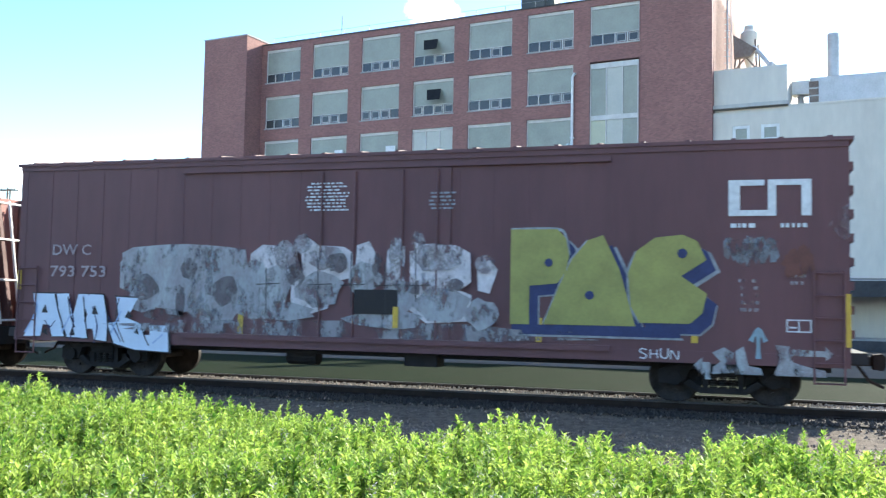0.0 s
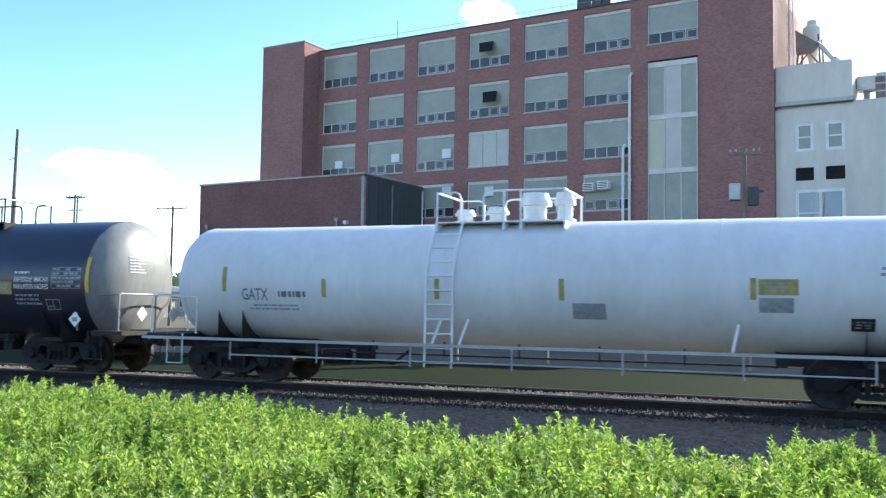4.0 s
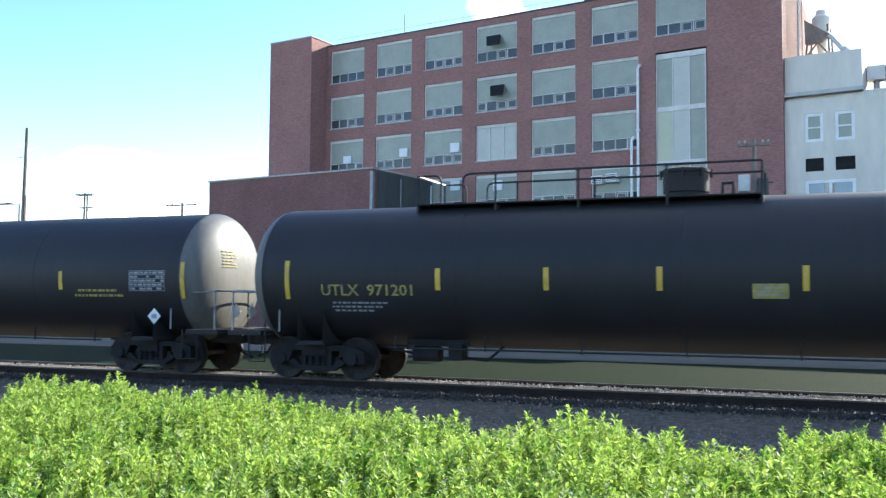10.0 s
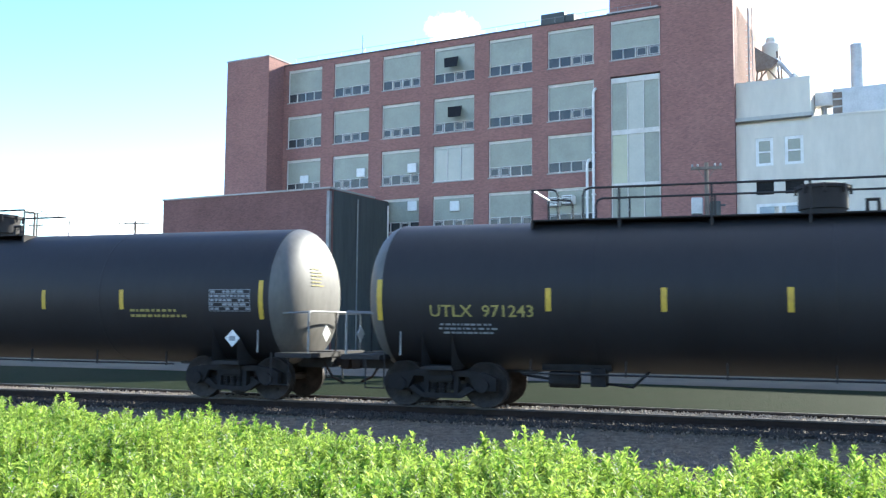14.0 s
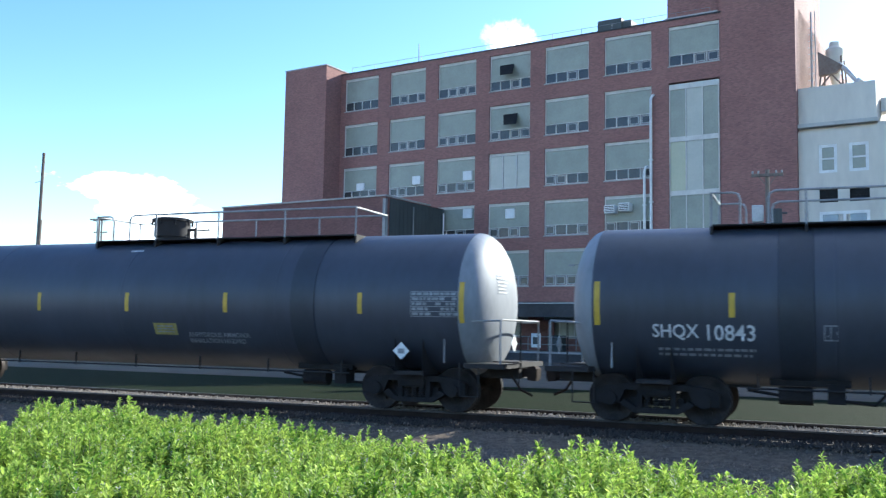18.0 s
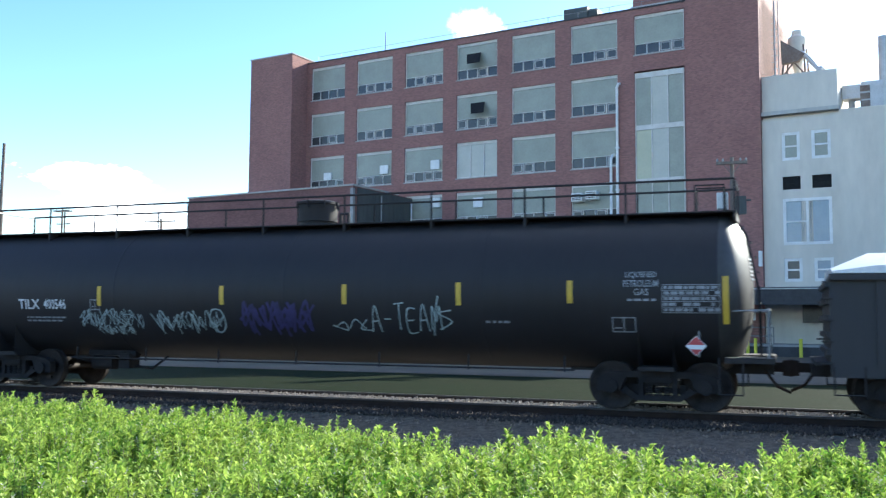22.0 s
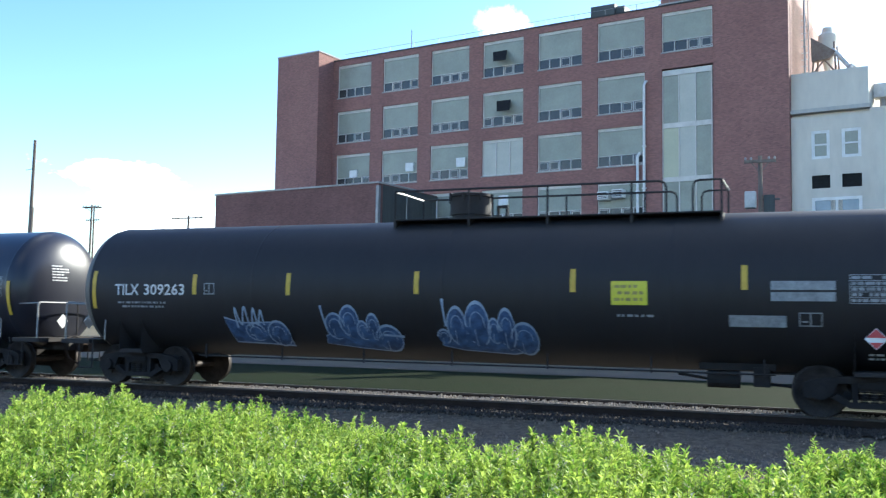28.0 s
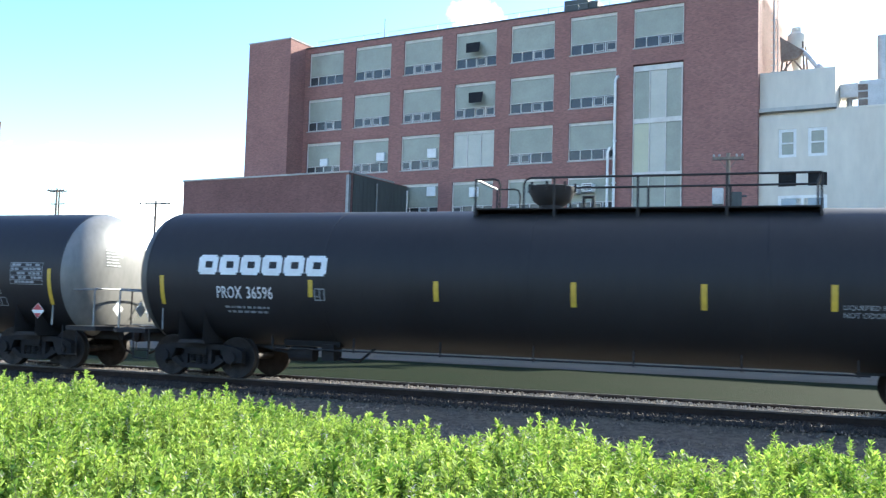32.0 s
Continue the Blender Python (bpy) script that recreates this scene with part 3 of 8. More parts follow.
boxed("wall_box", (-25.5, -25.2, -0.14, 0, 5.3, 6.05), M_WHITE, fac, "white electrical box", 0.01)
boxed("wall_box", (-11.85, -11.62, -0.4, -0.26, 5.3, 6.3), M_WHITE, fac, "white electrical box", 0.01)

# ---- the low brick block in front of the factory ----
low = thing("brick_annex", pose(10.43, 60.99, 0, 0, 0, -9.707), "windowless dark red brick annex with a flat roof", "building")
boxed("wall", (-54.95, -38.6, -8.1, -2.11, -0.6, 11.38), M_BRICK_LOW, low)
boxed("wall", (-49.3, -38.6, -2.109, -0.02, -0.6, 11.38), M_BRICK_LOW, low)
boxed("coping", (-55.03, -38.52, -8.18, -2.12, 11.38, 11.5), M_COPING, low, "pale roof coping")
bm = B()
for i in range(30):
    y = -7.55 + i * 0.25
    box(bm, -38.6, -38.54 + 0.02 * (i % 2), y, y + 0.25, -0.5, 11.3)
part("side_cladding", bm, M_SIDING, low, "dark ribbed metal cladding")
for u, z1, r in ((-40.9, 8.0, 0.07), (-53.95, 7.9, 0.06)):
    bm = B()
    cyl(bm, (u, -8.22, -0.5), (u, -8.22, z1), r, seg=8)
    box(bm, u - 0.16, u + 0.16, -8.35, -8.1, z1, z1 + 0.25)
    part("downpipe", bm, M_GALV, low)
boxed("corner_trim", (-38.75, -38.5, -8.2, -7.95, -0.5, 11.2), M_GALV, low, "grey metal corner pipe")
boxed("wall_lamp", (-40.2, -39.9, -8.4, -8.1, 7.75, 8.0), M_WHITE, low)
boxed("meter_cabinet", (-39.6, -38.85, -8.5, -8.1, -0.45, 1.4), M_METAL_L, low, "pale grey steel cabinet", 0.02)
for y in (-4.6, -0.3):
    bm = B()
    cyl(bm, (-38.45, y, -0.4), (-38.45, y, 11.0), 0.06)
    part("downpipe", bm, M_WHITE if y > -1 else M_GALV, low)

# ---- the loading dock with its canopy ----
dock = thing("loading_dock", pose(10.43, 60.99, 0, 0, 0, -9.707), "raised concrete loading dock under a dark canopy", "loading dock")
boxed("platform", (-33.6, 26, -3.4, -0.26, -0.6, 0.35), M_CONC, dock)
boxed("dock_edge", (-33.6, 26, -3.5, -3.41, -0.6, 0.22), M_DARK, dock, "black rubber bumper edge")
bm = B()
v = [bm.verts.new(q) for q in ((-33.6, -4.2, 2.75), (26, -4.2, 2.75), (26, -0.26, 2.95), (-33.6, -0.26, 2.95), (-33.6, -4.2, 3.68), (26, -4.2, 3.68), (26, -0.26, 3.95), (-33.6, -0.26, 3.95))]
for f in ((3, 2, 1, 0), (4, 5, 6, 7), (0, 1, 5, 4), (1, 2, 6, 5), (2, 3, 7, 6), (3, 0, 4, 7)):
    bm.faces.new([v[i] for i in f])
part("canopy", bm, M_DARK, dock, "dark flat canopy with a worn edge")
boxed("canopy_flashing", (-33.6, 26, -4.24, -4.15, 3.68, 3.74), M_METAL_L, dock, "thin pale metal flashing")
for u in (-32.55, -32.05, -31.5):
    bm = B()
    cyl(bm, (u, -3.2, 0.35), (u, -3.2, 2.75), 0.06)
    part("conduit", bm, M_WHITE, dock)
for u in (-17.75, -15.3):
    boxed("post", (u, u + 0.24, -3.3, -3.06, 0.352, 2.76), M_STUCCO_D, dock, "", 0.02)
for u0, u1, n in ((-31.2, -18.3, 7), (-14.9, -10.5, 3)):
    bm = B()
    for i in range(n + 1):
        u = u0 + (u1 - u0) * i / n
        cyl(bm, (u, -3.25, 0.35), (u, -3.25, 1.4), 0.035, seg=6)
    for z in (0.85, 1.38):
        pipe(bm, [(u0, -3.25, z), (u1, -3.25, z)], 0.035)
    part("railing", bm, M_GALV, dock, "grey pipe safety railing")
for u in (-11.9, -11.45, -8.85):
    bm = B()
    cyl(bm, (u, -3.9, -0.5), (u, -3.9, 0.72), 0.1, seg=12)
    part("bollard", bm, M_YSIGN, dock, "yellow steel bollard")
for u0, u1, z0, z1, m, lab in ((-18.4, -16.1, 0.36, 2.68, M_SIDING, "grey roll-up dock door"), (-20.0, -18.6, 0.36, 2.6, M_STUCCO_D, "stained grey wall panel"), (-31.4, -28.7, 0.36, 2.6, M_BRICK_LOW, "dark brick panel"),
                            (-9.25, -7.9, 1.67, 2.81, M_PANE, "dark window"), (-14.6, -13.1, 0.36, 2.6, M_BRICK_LOW, "brick panel")):
    boxed("dock_panel", (u0, u1, -0.34, -0.262, z0, z1), m, dock, lab)
# a pale window of two lights behind the railing
bm = B()
framed(bm, [-28.3, -28.22, -27.12, -27.04, -25.95, -25.87], [1.39, 1.47, 2.46, 2.54], -0.36, -0.262)
win = part("window", bm, M_SASH, dock)
for u0 in (-28.22, -27.04):
    boxed("pane", (u0, u0 + 1.1, -0.33, -0.3, 1.47, 2.46), M_BLIND, win)
for u0, u1, z0, z1, y in ((-23.56, -22.16, 1.83, 2.62, -0.42), (-12.88, -12.09, 1.82, 2.37, -0.42), (-5.9, -4.84, 1.76, 2.42, -0.42), (-29.08, -28.36, 0.62, 1.61, -3.3), (-33.55, -32.75, 0.67, 1.66, -3.45)):
    boxed("sign_board", (u0, u1, y, y + 0.05, z0, z1), M_WHITE, dock, "plain pale notice board")
boxed("sign_frame", (-28.95, -28.5, -3.32, -3.301, 0.85, 1.35), M_SIDING, dock, "dark square on the notice board")
boxed("electric_cabinet", (-28.0, -26.9, -2.9, -2.2, 0.352, 1.5), M_SIDING, dock, "dark green cabinet", 0.02)

# ---- the pale rendered building ----
wht = thing("rendered_building", pose(10.43, 60.99, 0, 0, 0, -9.707), "pale grey rendered industrial building with stained walls", "building")
bm = B()
box(bm, -11.58, -6.9, 0.55, 14, -0.6, 15.2)
for u0, u1, z0, z1 in ((-11.58, -10.35, -0.6, 14.95), (-10.35, -7.4, -0.6, 4.3), (-9.25, -8.55, 4.3, 14.95), (-7.4, -6.9, -0.6, 14.95), (-10.35, -9.25, 5.8, 6.65), (-8.55, -7.4, 5.8, 6.65), (-10.35, -9.25, 9.65, 10.25),
                       (-8.55, -7.4, 9.65, 10.25), (-10.35, -9.25, 11.1, 12.15), (-8.55, -7.4, 11.1, 12.15), (-10.35, -9.25, 14.0, 14.95), (-8.55, -7.4, 14.0, 14.95)):
    box(bm, u0, u1, 0.1, 0.55, z0, z1)
part("wall", bm, M_STUCCO, wht)
boxed("cornice", (-11.58, -6.85, -0.02, 0.6, 15.2, 15.45), M_STUCCO_D, wht, "stained cornice band")
boxed("upper_block", (-11.58, -6.95, 0.35, 13, 15.45, 17.9), M_STUCCO, wht)
boxed("side_wing", (-6.9, 30, 0.0, 14, -0.6, 15.0), M_STUCCO, wht)
bm = B()
box(bm, -6.85, 30, -0.03, 14, 15.0, 15.15)
part("wing_coping", bm, M_STUCCO, wht, "grey parapet capping")
for u0, u1, z0, z1, n, m in ((-10.35, -9.25, 12.15, 14.0, 1, M_BLIND), (-8.55, -7.4, 12.15, 14.0, 1, M_BLIND), (-10.35, -9.25, 10.25, 11.1, 0, M_VENT), (-8.55, -7.4, 10.25, 11.1, 0, M_VENT),
                             (-10.35, -7.4, 6.65, 9.65, 2, M_GLASSB), (-10.35, -9.25, 4.3, 5.8, 1, M_PANE), (-8.55, -7.4, 4.3, 5.8, 1, M_GLASSB)):
    f = B()
    y0 = 0.05 if n == 2 else 0.16
    w = 0.19 if n else 0.05
    mx, mz = (u0 + u1) / 2, (z0 + z1) / 2
    if n == 2:
        lattice(f, [u0, u0 + w, mx - 0.08, mx + 0.08, u1 - w, u1], [z0, z0 + w, mz - 0.05, mz + 0.05, z1 - w, z1], y0, y0 + 0.1, lambda i, j: i % 2 == 0 or j in (0, 4) or (j == 2 and i == 1))
    elif n == 1:
        framed(f, [u0, u0 + w, u1 - w, u1], [z0, z0 + w, mz - 0.05, mz + 0.05, z1 - w, z1], y0, y0 + 0.1)
    else:
        framed(f, [u0, u0 + w, u1 - w, u1], [z0, z0 + w, mz - 0.03, mz + 0.03, z1 - w, z1], y0, y0 + 0.1)
    win = part("window", f, M_WHITE if n else M_VENT, wht, "" if n else "dark louvred vent")
    boxed("pane", (u0 + 0.04, u1 - 0.04, y0 + 0.05, y0 + 0.07, z0 + 0.04, z1 - 0.04), m, win)
# roof plant
bm = B()
box(bm, -5.75, -0.75, 2.0, 6.0, 15.3, 17.25)
part("roof_unit", bm, M_METAL_L, wht, "large pale rooftop air handler", bevel=0.05)
bm = B()
for k in range(3):
    box(bm, -5.78, -5.2, 1.94, 2.0, 15.6 + k * 0.5, 15.98 + k * 0.5)
part("intake_louvre", bm, M_METAL_R, wht)
bm = B()
cyl(bm, (-4.35, 3.0, 17.2), (-4.35, 3.0, 20.3), 0.38, seg=20)
part("flue", bm, M_METAL_L, wht, "tall pale metal flue")
bm = B()
cyl(bm, (-6.4, 3.0, 15.1), (-6.4, 3.0, 16.5), 0.2)
cyl(bm, (-6.4, 3.0, 16.5), (-5.7, 3.0, 16.7), 0.35, 0.35, 14)
box(bm, -6.9, -5.8, 2.4, 3.4, 16.3, 17.2)
part("vent_elbow", bm, M_METAL_L, wht)
bm = B()
lathe(bm, [(18.3, 0.14), (19.9, 0.5), (20.7, 0.58), (20.95, 0.56), (21.15, 0.34), (21.45, 0.3)], "z", 24, (-9.7, 2.9, 0))
part("cyclone_hopper", bm, M_STUCCO, wht, "pale sheet-metal dust cyclone", 30)
for u, v, w in ((-10.55, 2.0, -10.35), (-9.05, 2.0, -9.2), (-10.55, 3.8, -10.35), (-9.05, 3.8, -9.2)):
    bm = B()
    cyl(bm, (u, v, 17.9), (w, 2.9 + (v - 2.9) * 0.7, 20.3), 0.07, seg=6)
    part("cyclone_leg", bm, M_METAL_R, wht, "rusty steel support leg")
bm = B()
pipe(bm, [(-10.5, 2.0, 18.2), (-9.15, 2.1, 19.9)], 0.06, 6)
pipe(bm, [(-9.1, 2.0, 18.2), (-10.4, 2.1, 19.9)], 0.06, 6)
part("cyclone_brace", bm, M_METAL_R, wht, "rusty cross brace")
bm = B()
prism(bm, [(-10.6, 20.7), (-9.05, 19.55), (-9.5, 19.1), (-10.55, 19.0)], 1.9, 2.3)
part("blower_duct", bm, M_METAL_R, wht, "rusty brown blower casing", bevel=0.03)
bm = B()
pipe(bm, [(-9.35, 2.1, 19.75), (-8.9, 2.1, 19.3), (-8.25, 2.1, 18.4), (-8.15, 2.1, 17.9)], 0.16, 12)
cyl(bm, (-8.3, 2.1, 18.15), (-8.0, 2.1, 18.5), 0.24, seg=12)
part("blower_pipe", bm, M_METAL_L, wht, "grey duct sloping down from the blower", 40)
bm = B()
cyl(bm, (-11.0, 2.0, 17.9), (-11.0, 2.0, 23.5), 0.06)
for k in range(12):
    cyl(bm, (-11.2, 2.0, 17.9 + k * 0.45), (-10.8, 2.0, 17.9 + k * 0.45), 0.02, seg=5)
cyl(bm, (-10.75, 2.0, 17.9), (-10.75, 2.0, 23.5), 0.03)
part("roof_mast", bm, M_METAL_L, wht)


# ---- poles ----
def utility_pole(x, y, h, arms, lean=0.0, r=0.15, turn=0.0, label="weathered wooden utility pole with a crossarm"):
    p = thing("utility_pole", pose(x, y, -0.5, 0, lean, turn), label, "utility pole", "utility poles")
    bm = B()
    cyl(bm, (0, 0, 0), (0, 0, h), r * 1.15, r * 0.75, 10)
    part("pole", bm, M_WOOD, p)
    for z, w in arms:
        bm = B()
        box(bm, -w / 2, w / 2, -r - 0.12, -r + 0.02, z - 0.07, z + 0.07)
        pipe(bm, [(-w * 0.3, -r, z), (0, -r, z - 0.6)], 0.02, 5)
        pipe(bm, [(w * 0.3, -r, z), (0, -r, z - 0.6)], 0.02, 5)
        arm = part("crossarm", bm, M_WOOD, p)
        for k in (-0.46, -0.28, 0.28, 0.46):
            bm = B()
            lathe(bm, [(z + 0.07, 0.03), (z + 0.13, 0.06), (z + 0.2, 0.05), (z + 0.23, 0.02)], "z", 8, (k * w, -r - 0.05, 0))
            part("insulator", bm, M_CONC, arm)
    return p


utility_pole(-57.5, 75, 12.0, [(11.7, 3.7)])
utility_pole(-102, 110, 18.5, [(18.2, 3.2), (16.3, 2.6)], label="distant wooden utility pole with two crossarms")
bare = utility_pole(-62.8, 60, 17.1, [], 1.0, 0.17, label="tall bare wooden pole splinted to a thicker stub")
bm = B()
cyl(bm, (0.14, -0.05, 0), (0.14, -0.05, 11.2), 0.2, 0.17, 10)
part("stub", bm, M_WOOD, bare)
bm = B()
pipe(bm, [(-0.1, 0, 14.6), (-0.8, 0, 14.5)], 0.03, 5)
part("bracket", bm, M_GALV, bare)
pp = utility_pole(-2.2, 48, 10.5, [(10.2, 1.5)], r=0.13, label="dark wooden power pole with transformer boxes")
boxed("transformer_case", (-0.75, -0.2, -0.3, 0.2, 7.85, 8.7), M_METAL_L, pp, "pale grey transformer case", 0.04)
bm = B()
cyl(bm, (0.4, 0, 7.6), (0.4, 0, 8.5), 0.27, seg=14)
cyl(bm, (0.05, 0, 8.3), (0.9, 0, 8.3), 0.05)
part("transformer_drum", bm, M_SIDING, pp, "dark transformer drum")


# ---- far background behind the yard ----
def tree(x, y, h, seed, wide=0.55):
    rnd = random.Random(seed)
    t = thing("tree", pose(x, y, -0.5), "distant broad-leaved tree, leaf colour paled for haze", "tree", "far trees")
    bm = B()
    cyl(bm, (0, 0, 0), (0, 0, h * 0.55), h * 0.035, h * 0.015, 7)
    for k in range(5):
        a = k * 1.3 + seed
        cyl(bm, (0, 0, h * (0.3 + 0.05 * k)), (math.cos(a) * h * 0.25, math.sin(a) * h * 0.25, h * (0.55 + 0.06 * k)), h * 0.014, h * 0.005, 5)
    part("trunk", bm, M_BARK, t)
    vs, fs = [], []
    for k in range(26):
        a, rr = rnd.uniform(0, 6.28), math.sqrt(rnd.random()) * h * wide * 0.75
        cz = h * (0.35 + 0.55 * rnd.random())
        rr *= 1.1 - 0.75 * abs(cz / h - 0.55)
        cx, cy, cr = math.cos(a) * rr, math.sin(a) * rr, h * rnd.uniform(0.09, 0.17)
        for n in range(60):
            d = Vector((rnd.gauss(0, 1), rnd.gauss(0, 1), rnd.gauss(0, 0.8))).normalized() * cr * rnd.uniform(0.6, 1.08)
            o, s = Vector((cx, cy, cz)) + d, h * rnd.uniform(0.018, 0.035)
            u = Vector((rnd.gauss(0, 1), rnd.gauss(0, 1), rnd.gauss(0, 1))).normalized() * s
            w = u.orthogonal().normalized() * s
            b = len(vs)
            vs += [o - u, o + w * 0.7, o + u, o - w * 0.7]
            fs.append((b, b + 1, b + 2, b + 3))
    me = bpy.data.meshes.new("crown")
    me.from_pydata(vs, [], fs)
    me.materials.append(M_TREE_HAZE)
    part("crown", me, None, t)
    return t


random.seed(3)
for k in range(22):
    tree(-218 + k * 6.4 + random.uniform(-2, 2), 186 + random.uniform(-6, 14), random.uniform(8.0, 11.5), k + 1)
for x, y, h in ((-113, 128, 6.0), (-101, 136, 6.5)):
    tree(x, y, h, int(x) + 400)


def far_woods(name, x0, x1, y0, y1, n, seed, label="distant woodland edge, leaf paled and blued for haze"):
    """A closed edge of distant woodland, all small leaf clumps, higher and lower along its length."""
    rnd = np.random.RandomState(seed)
    x, y = rnd.uniform(x0, x1, n), rnd.uniform(y0, y1, n)
    h = 10.2 + 1.5 * np.sin(x * 0.11) + 1.0 * np.sin(x * 0.37 + 1) + 0.6 * np.sin(x * 1.1)
    z = h * np.sqrt(rnd.uniform(0, 1, n)) - 0.5
    c = np.stack([x, y, z], 1)
    u, w = rnd.normal(0, 1, (n, 3)), rnd.normal(0, 1, (n, 3))
    u, w = u / np.linalg.norm(u, axis=1)[:, None] * rnd.uniform(0.4, 0.9, n)[:, None], w / np.linalg.norm(w, axis=1)[:, None] * 0.5
    vs = np.stack([c - u, c + w, c + u, c - w], 1).reshape(-1, 3)
    me = bpy.data.meshes.new(name)
    me.from_pydata(vs.tolist(), [], np.arange(n * 4).reshape(-1, 4).tolist())
    me.materials.append(M_WOODS_HAZE)
    tagged(new(name, me), label, "woods", kind="stuff")


# woodland colours paled and blued, so distance haze sits in the leaf
M_WOODS_HAZE = leaf_mat("haze-paled far woodland", (0.15, 0.18, 0.16), (0.21, 0.24, 0.22), 0.45)
far_woods("far_woods", -290, -60, 222, 240, 16000, 8)
# unseen belt added behind the camera to darken reflections in the tanks
far_woods("unseen_woods", -180, 160, -98, -82, 26000, 9, "unseen leafy belt added behind the camera for reflections")
M_ROOFR = mat("red roof sheet", (0.4, 0.1, 0.09), (0.3, 0.08, 0.07), 0.7, 0.6)
M_WALLG = mat("grey block wall", (0.35, 0.34, 0.32), (0.27, 0.26, 0.25), 0.9, 0.5)


def far_house(x, y, w, d, h, wall, roof, label, wins, turn=-8):
    t = thing("low_building", pose(x, y, -0.5, 0, 0, turn), label, "building", "far low buildings")
    boxed("wall", (0, w, 0, d, 0, h), wall, t)
    bm = B()
    prism(bm, [(-0.4, h), (w + 0.4, h), (w + 0.2, h + 0.5), (w * 0.5, h + 1.1), (-0.2, h + 0.5)], -0.4, d + 0.4)
    part("roof", bm, roof, t)
    for k in range(wins):
        u = w * (k + 0.5) / wins
        win = boxed("window", (u - w / wins * 0.3, u + w / wins * 0.3, -0.06, 0.02, h * 0.35, h * 0.8), M_WFRAME, t)
        boxed("pane", (u - w / wins * 0.24, u + w / wins * 0.24, -0.08, -0.062, h * 0.4, h * 0.75), M_PANE, win)
    return t


far_house(-140, 150, 17, 9, 2.7, M_WALLG, M_ROOFR, "low grey shop with a red roof", 6)
far_house(-122, 146, 9, 8, 3.6, M_CONC, M_ROOFR, "low block building with a red roof", 3)
far_house(-111, 134, 13, 8, 4.4, M_WALLG, M_METAL_L, "grey building with a row of white windows", 8)
far_house(-160, 158, 16, 9, 3.0, M_STUCCO, M_METAL_L, "pale low warehouse with small windows", 5)
far_house(-101, 118, 7, 6, 3.0, M_CONC, M_DARK, "small concrete shed with a dark roof", 2)
far_house(-131, 152, 5.5, 7, 5.4, M_BRICK_LOW, M_ROOFR, "small red building with a bright red roof", 2)
far_house(-150, 146, 9, 8, 3.4, M_BRICK_LOW, M_ROOFR, "low dark red building with a red roof", 3)
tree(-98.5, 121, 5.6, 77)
# yard fence and street lamps beyond the annex
fence = thing("yard_fence", pose(-96, 96, -0.45, 0, 0, -6), "grey pipe-and-mesh yard fence", "fence")
for k in range(16):
    bm = B()
    cyl(bm, (k * 3.0, 0, 0), (k * 3.0, 0, 1.9), 0.05, seg=6)
    part("post", bm, M_GALV, fence)
for z in (0.5, 1.2, 1.85):
    bm = B()
    cyl(bm, (0, 0, z), (45, 0, z), 0.035, seg=6)
    part("rail_bar", bm, M_GALV, fence)


def street_lamp(x, y, h):
    t = thing("street_lamp", pose(x, y, -0.5), "grey steel street lamp with a small flat head", "street lamp", "far street lamps")
    bm = B()
    cyl(bm, (0, 0, 0), (0, 0, h), 0.16, 0.09, 8)
    part("post", bm, M_GALV, t)
    bm = B()
    box(bm, -0.7, 0.7, -0.2, 0.2, h, h + 0.2)
    part("lamp_head", bm, M_CONC, t)


for x, y, h in ((-106, 120, 8.6), (-117, 128, 6.0), (-124, 132, 9.0), (-132, 138, 10.0)):
    street_lamp(x, y, h)
utility_pole(-84, 90, 15.7, [(15.4, 2.6)], 0.6, 0.15)

# ---- the train: its common pieces ----
R_WHEEL = 0.47
SPEED = 10.9


def built(name, material, make, smooth=35):
    bm = B()
    make(bm)
    return finish(bm, name, material, smooth)


def make_wheelset(bm):
    for s in (-1, 1):
        prof = [(0.0, 0.1), (0.02, 0.16), (0.03, 0.3), (0.0, 0.4), (-0.02, R_WHEEL - 0.03), (-0.02, R_WHEEL), (0.095, R_WHEEL + 0.004), (0.105, R_WHEEL + 0.03), (0.13, R_WHEEL + 0.03), (0.13, 0.41), (0.1, 0.3), (0.12, 0.14), (0.14, 0.1)]
        lathe(bm, [(s * (-0.82 + a), r) for a, r in prof] if s > 0 else [(0.82 - a, r) for a, r in prof], "y", 32)
        for k in range(4):
            a = k * math.pi / 2
            cyl(bm, (math.cos(a) * 0.25, s * 0.84, math.sin(a) * 0.25), (math.cos(a) * 0.25, s * 0.8, math.sin(a) * 0.25), 0.035, seg=6)
    cyl(bm, (0, -1.05, 0), (0, 1.05, 0), 0.08, seg=12)


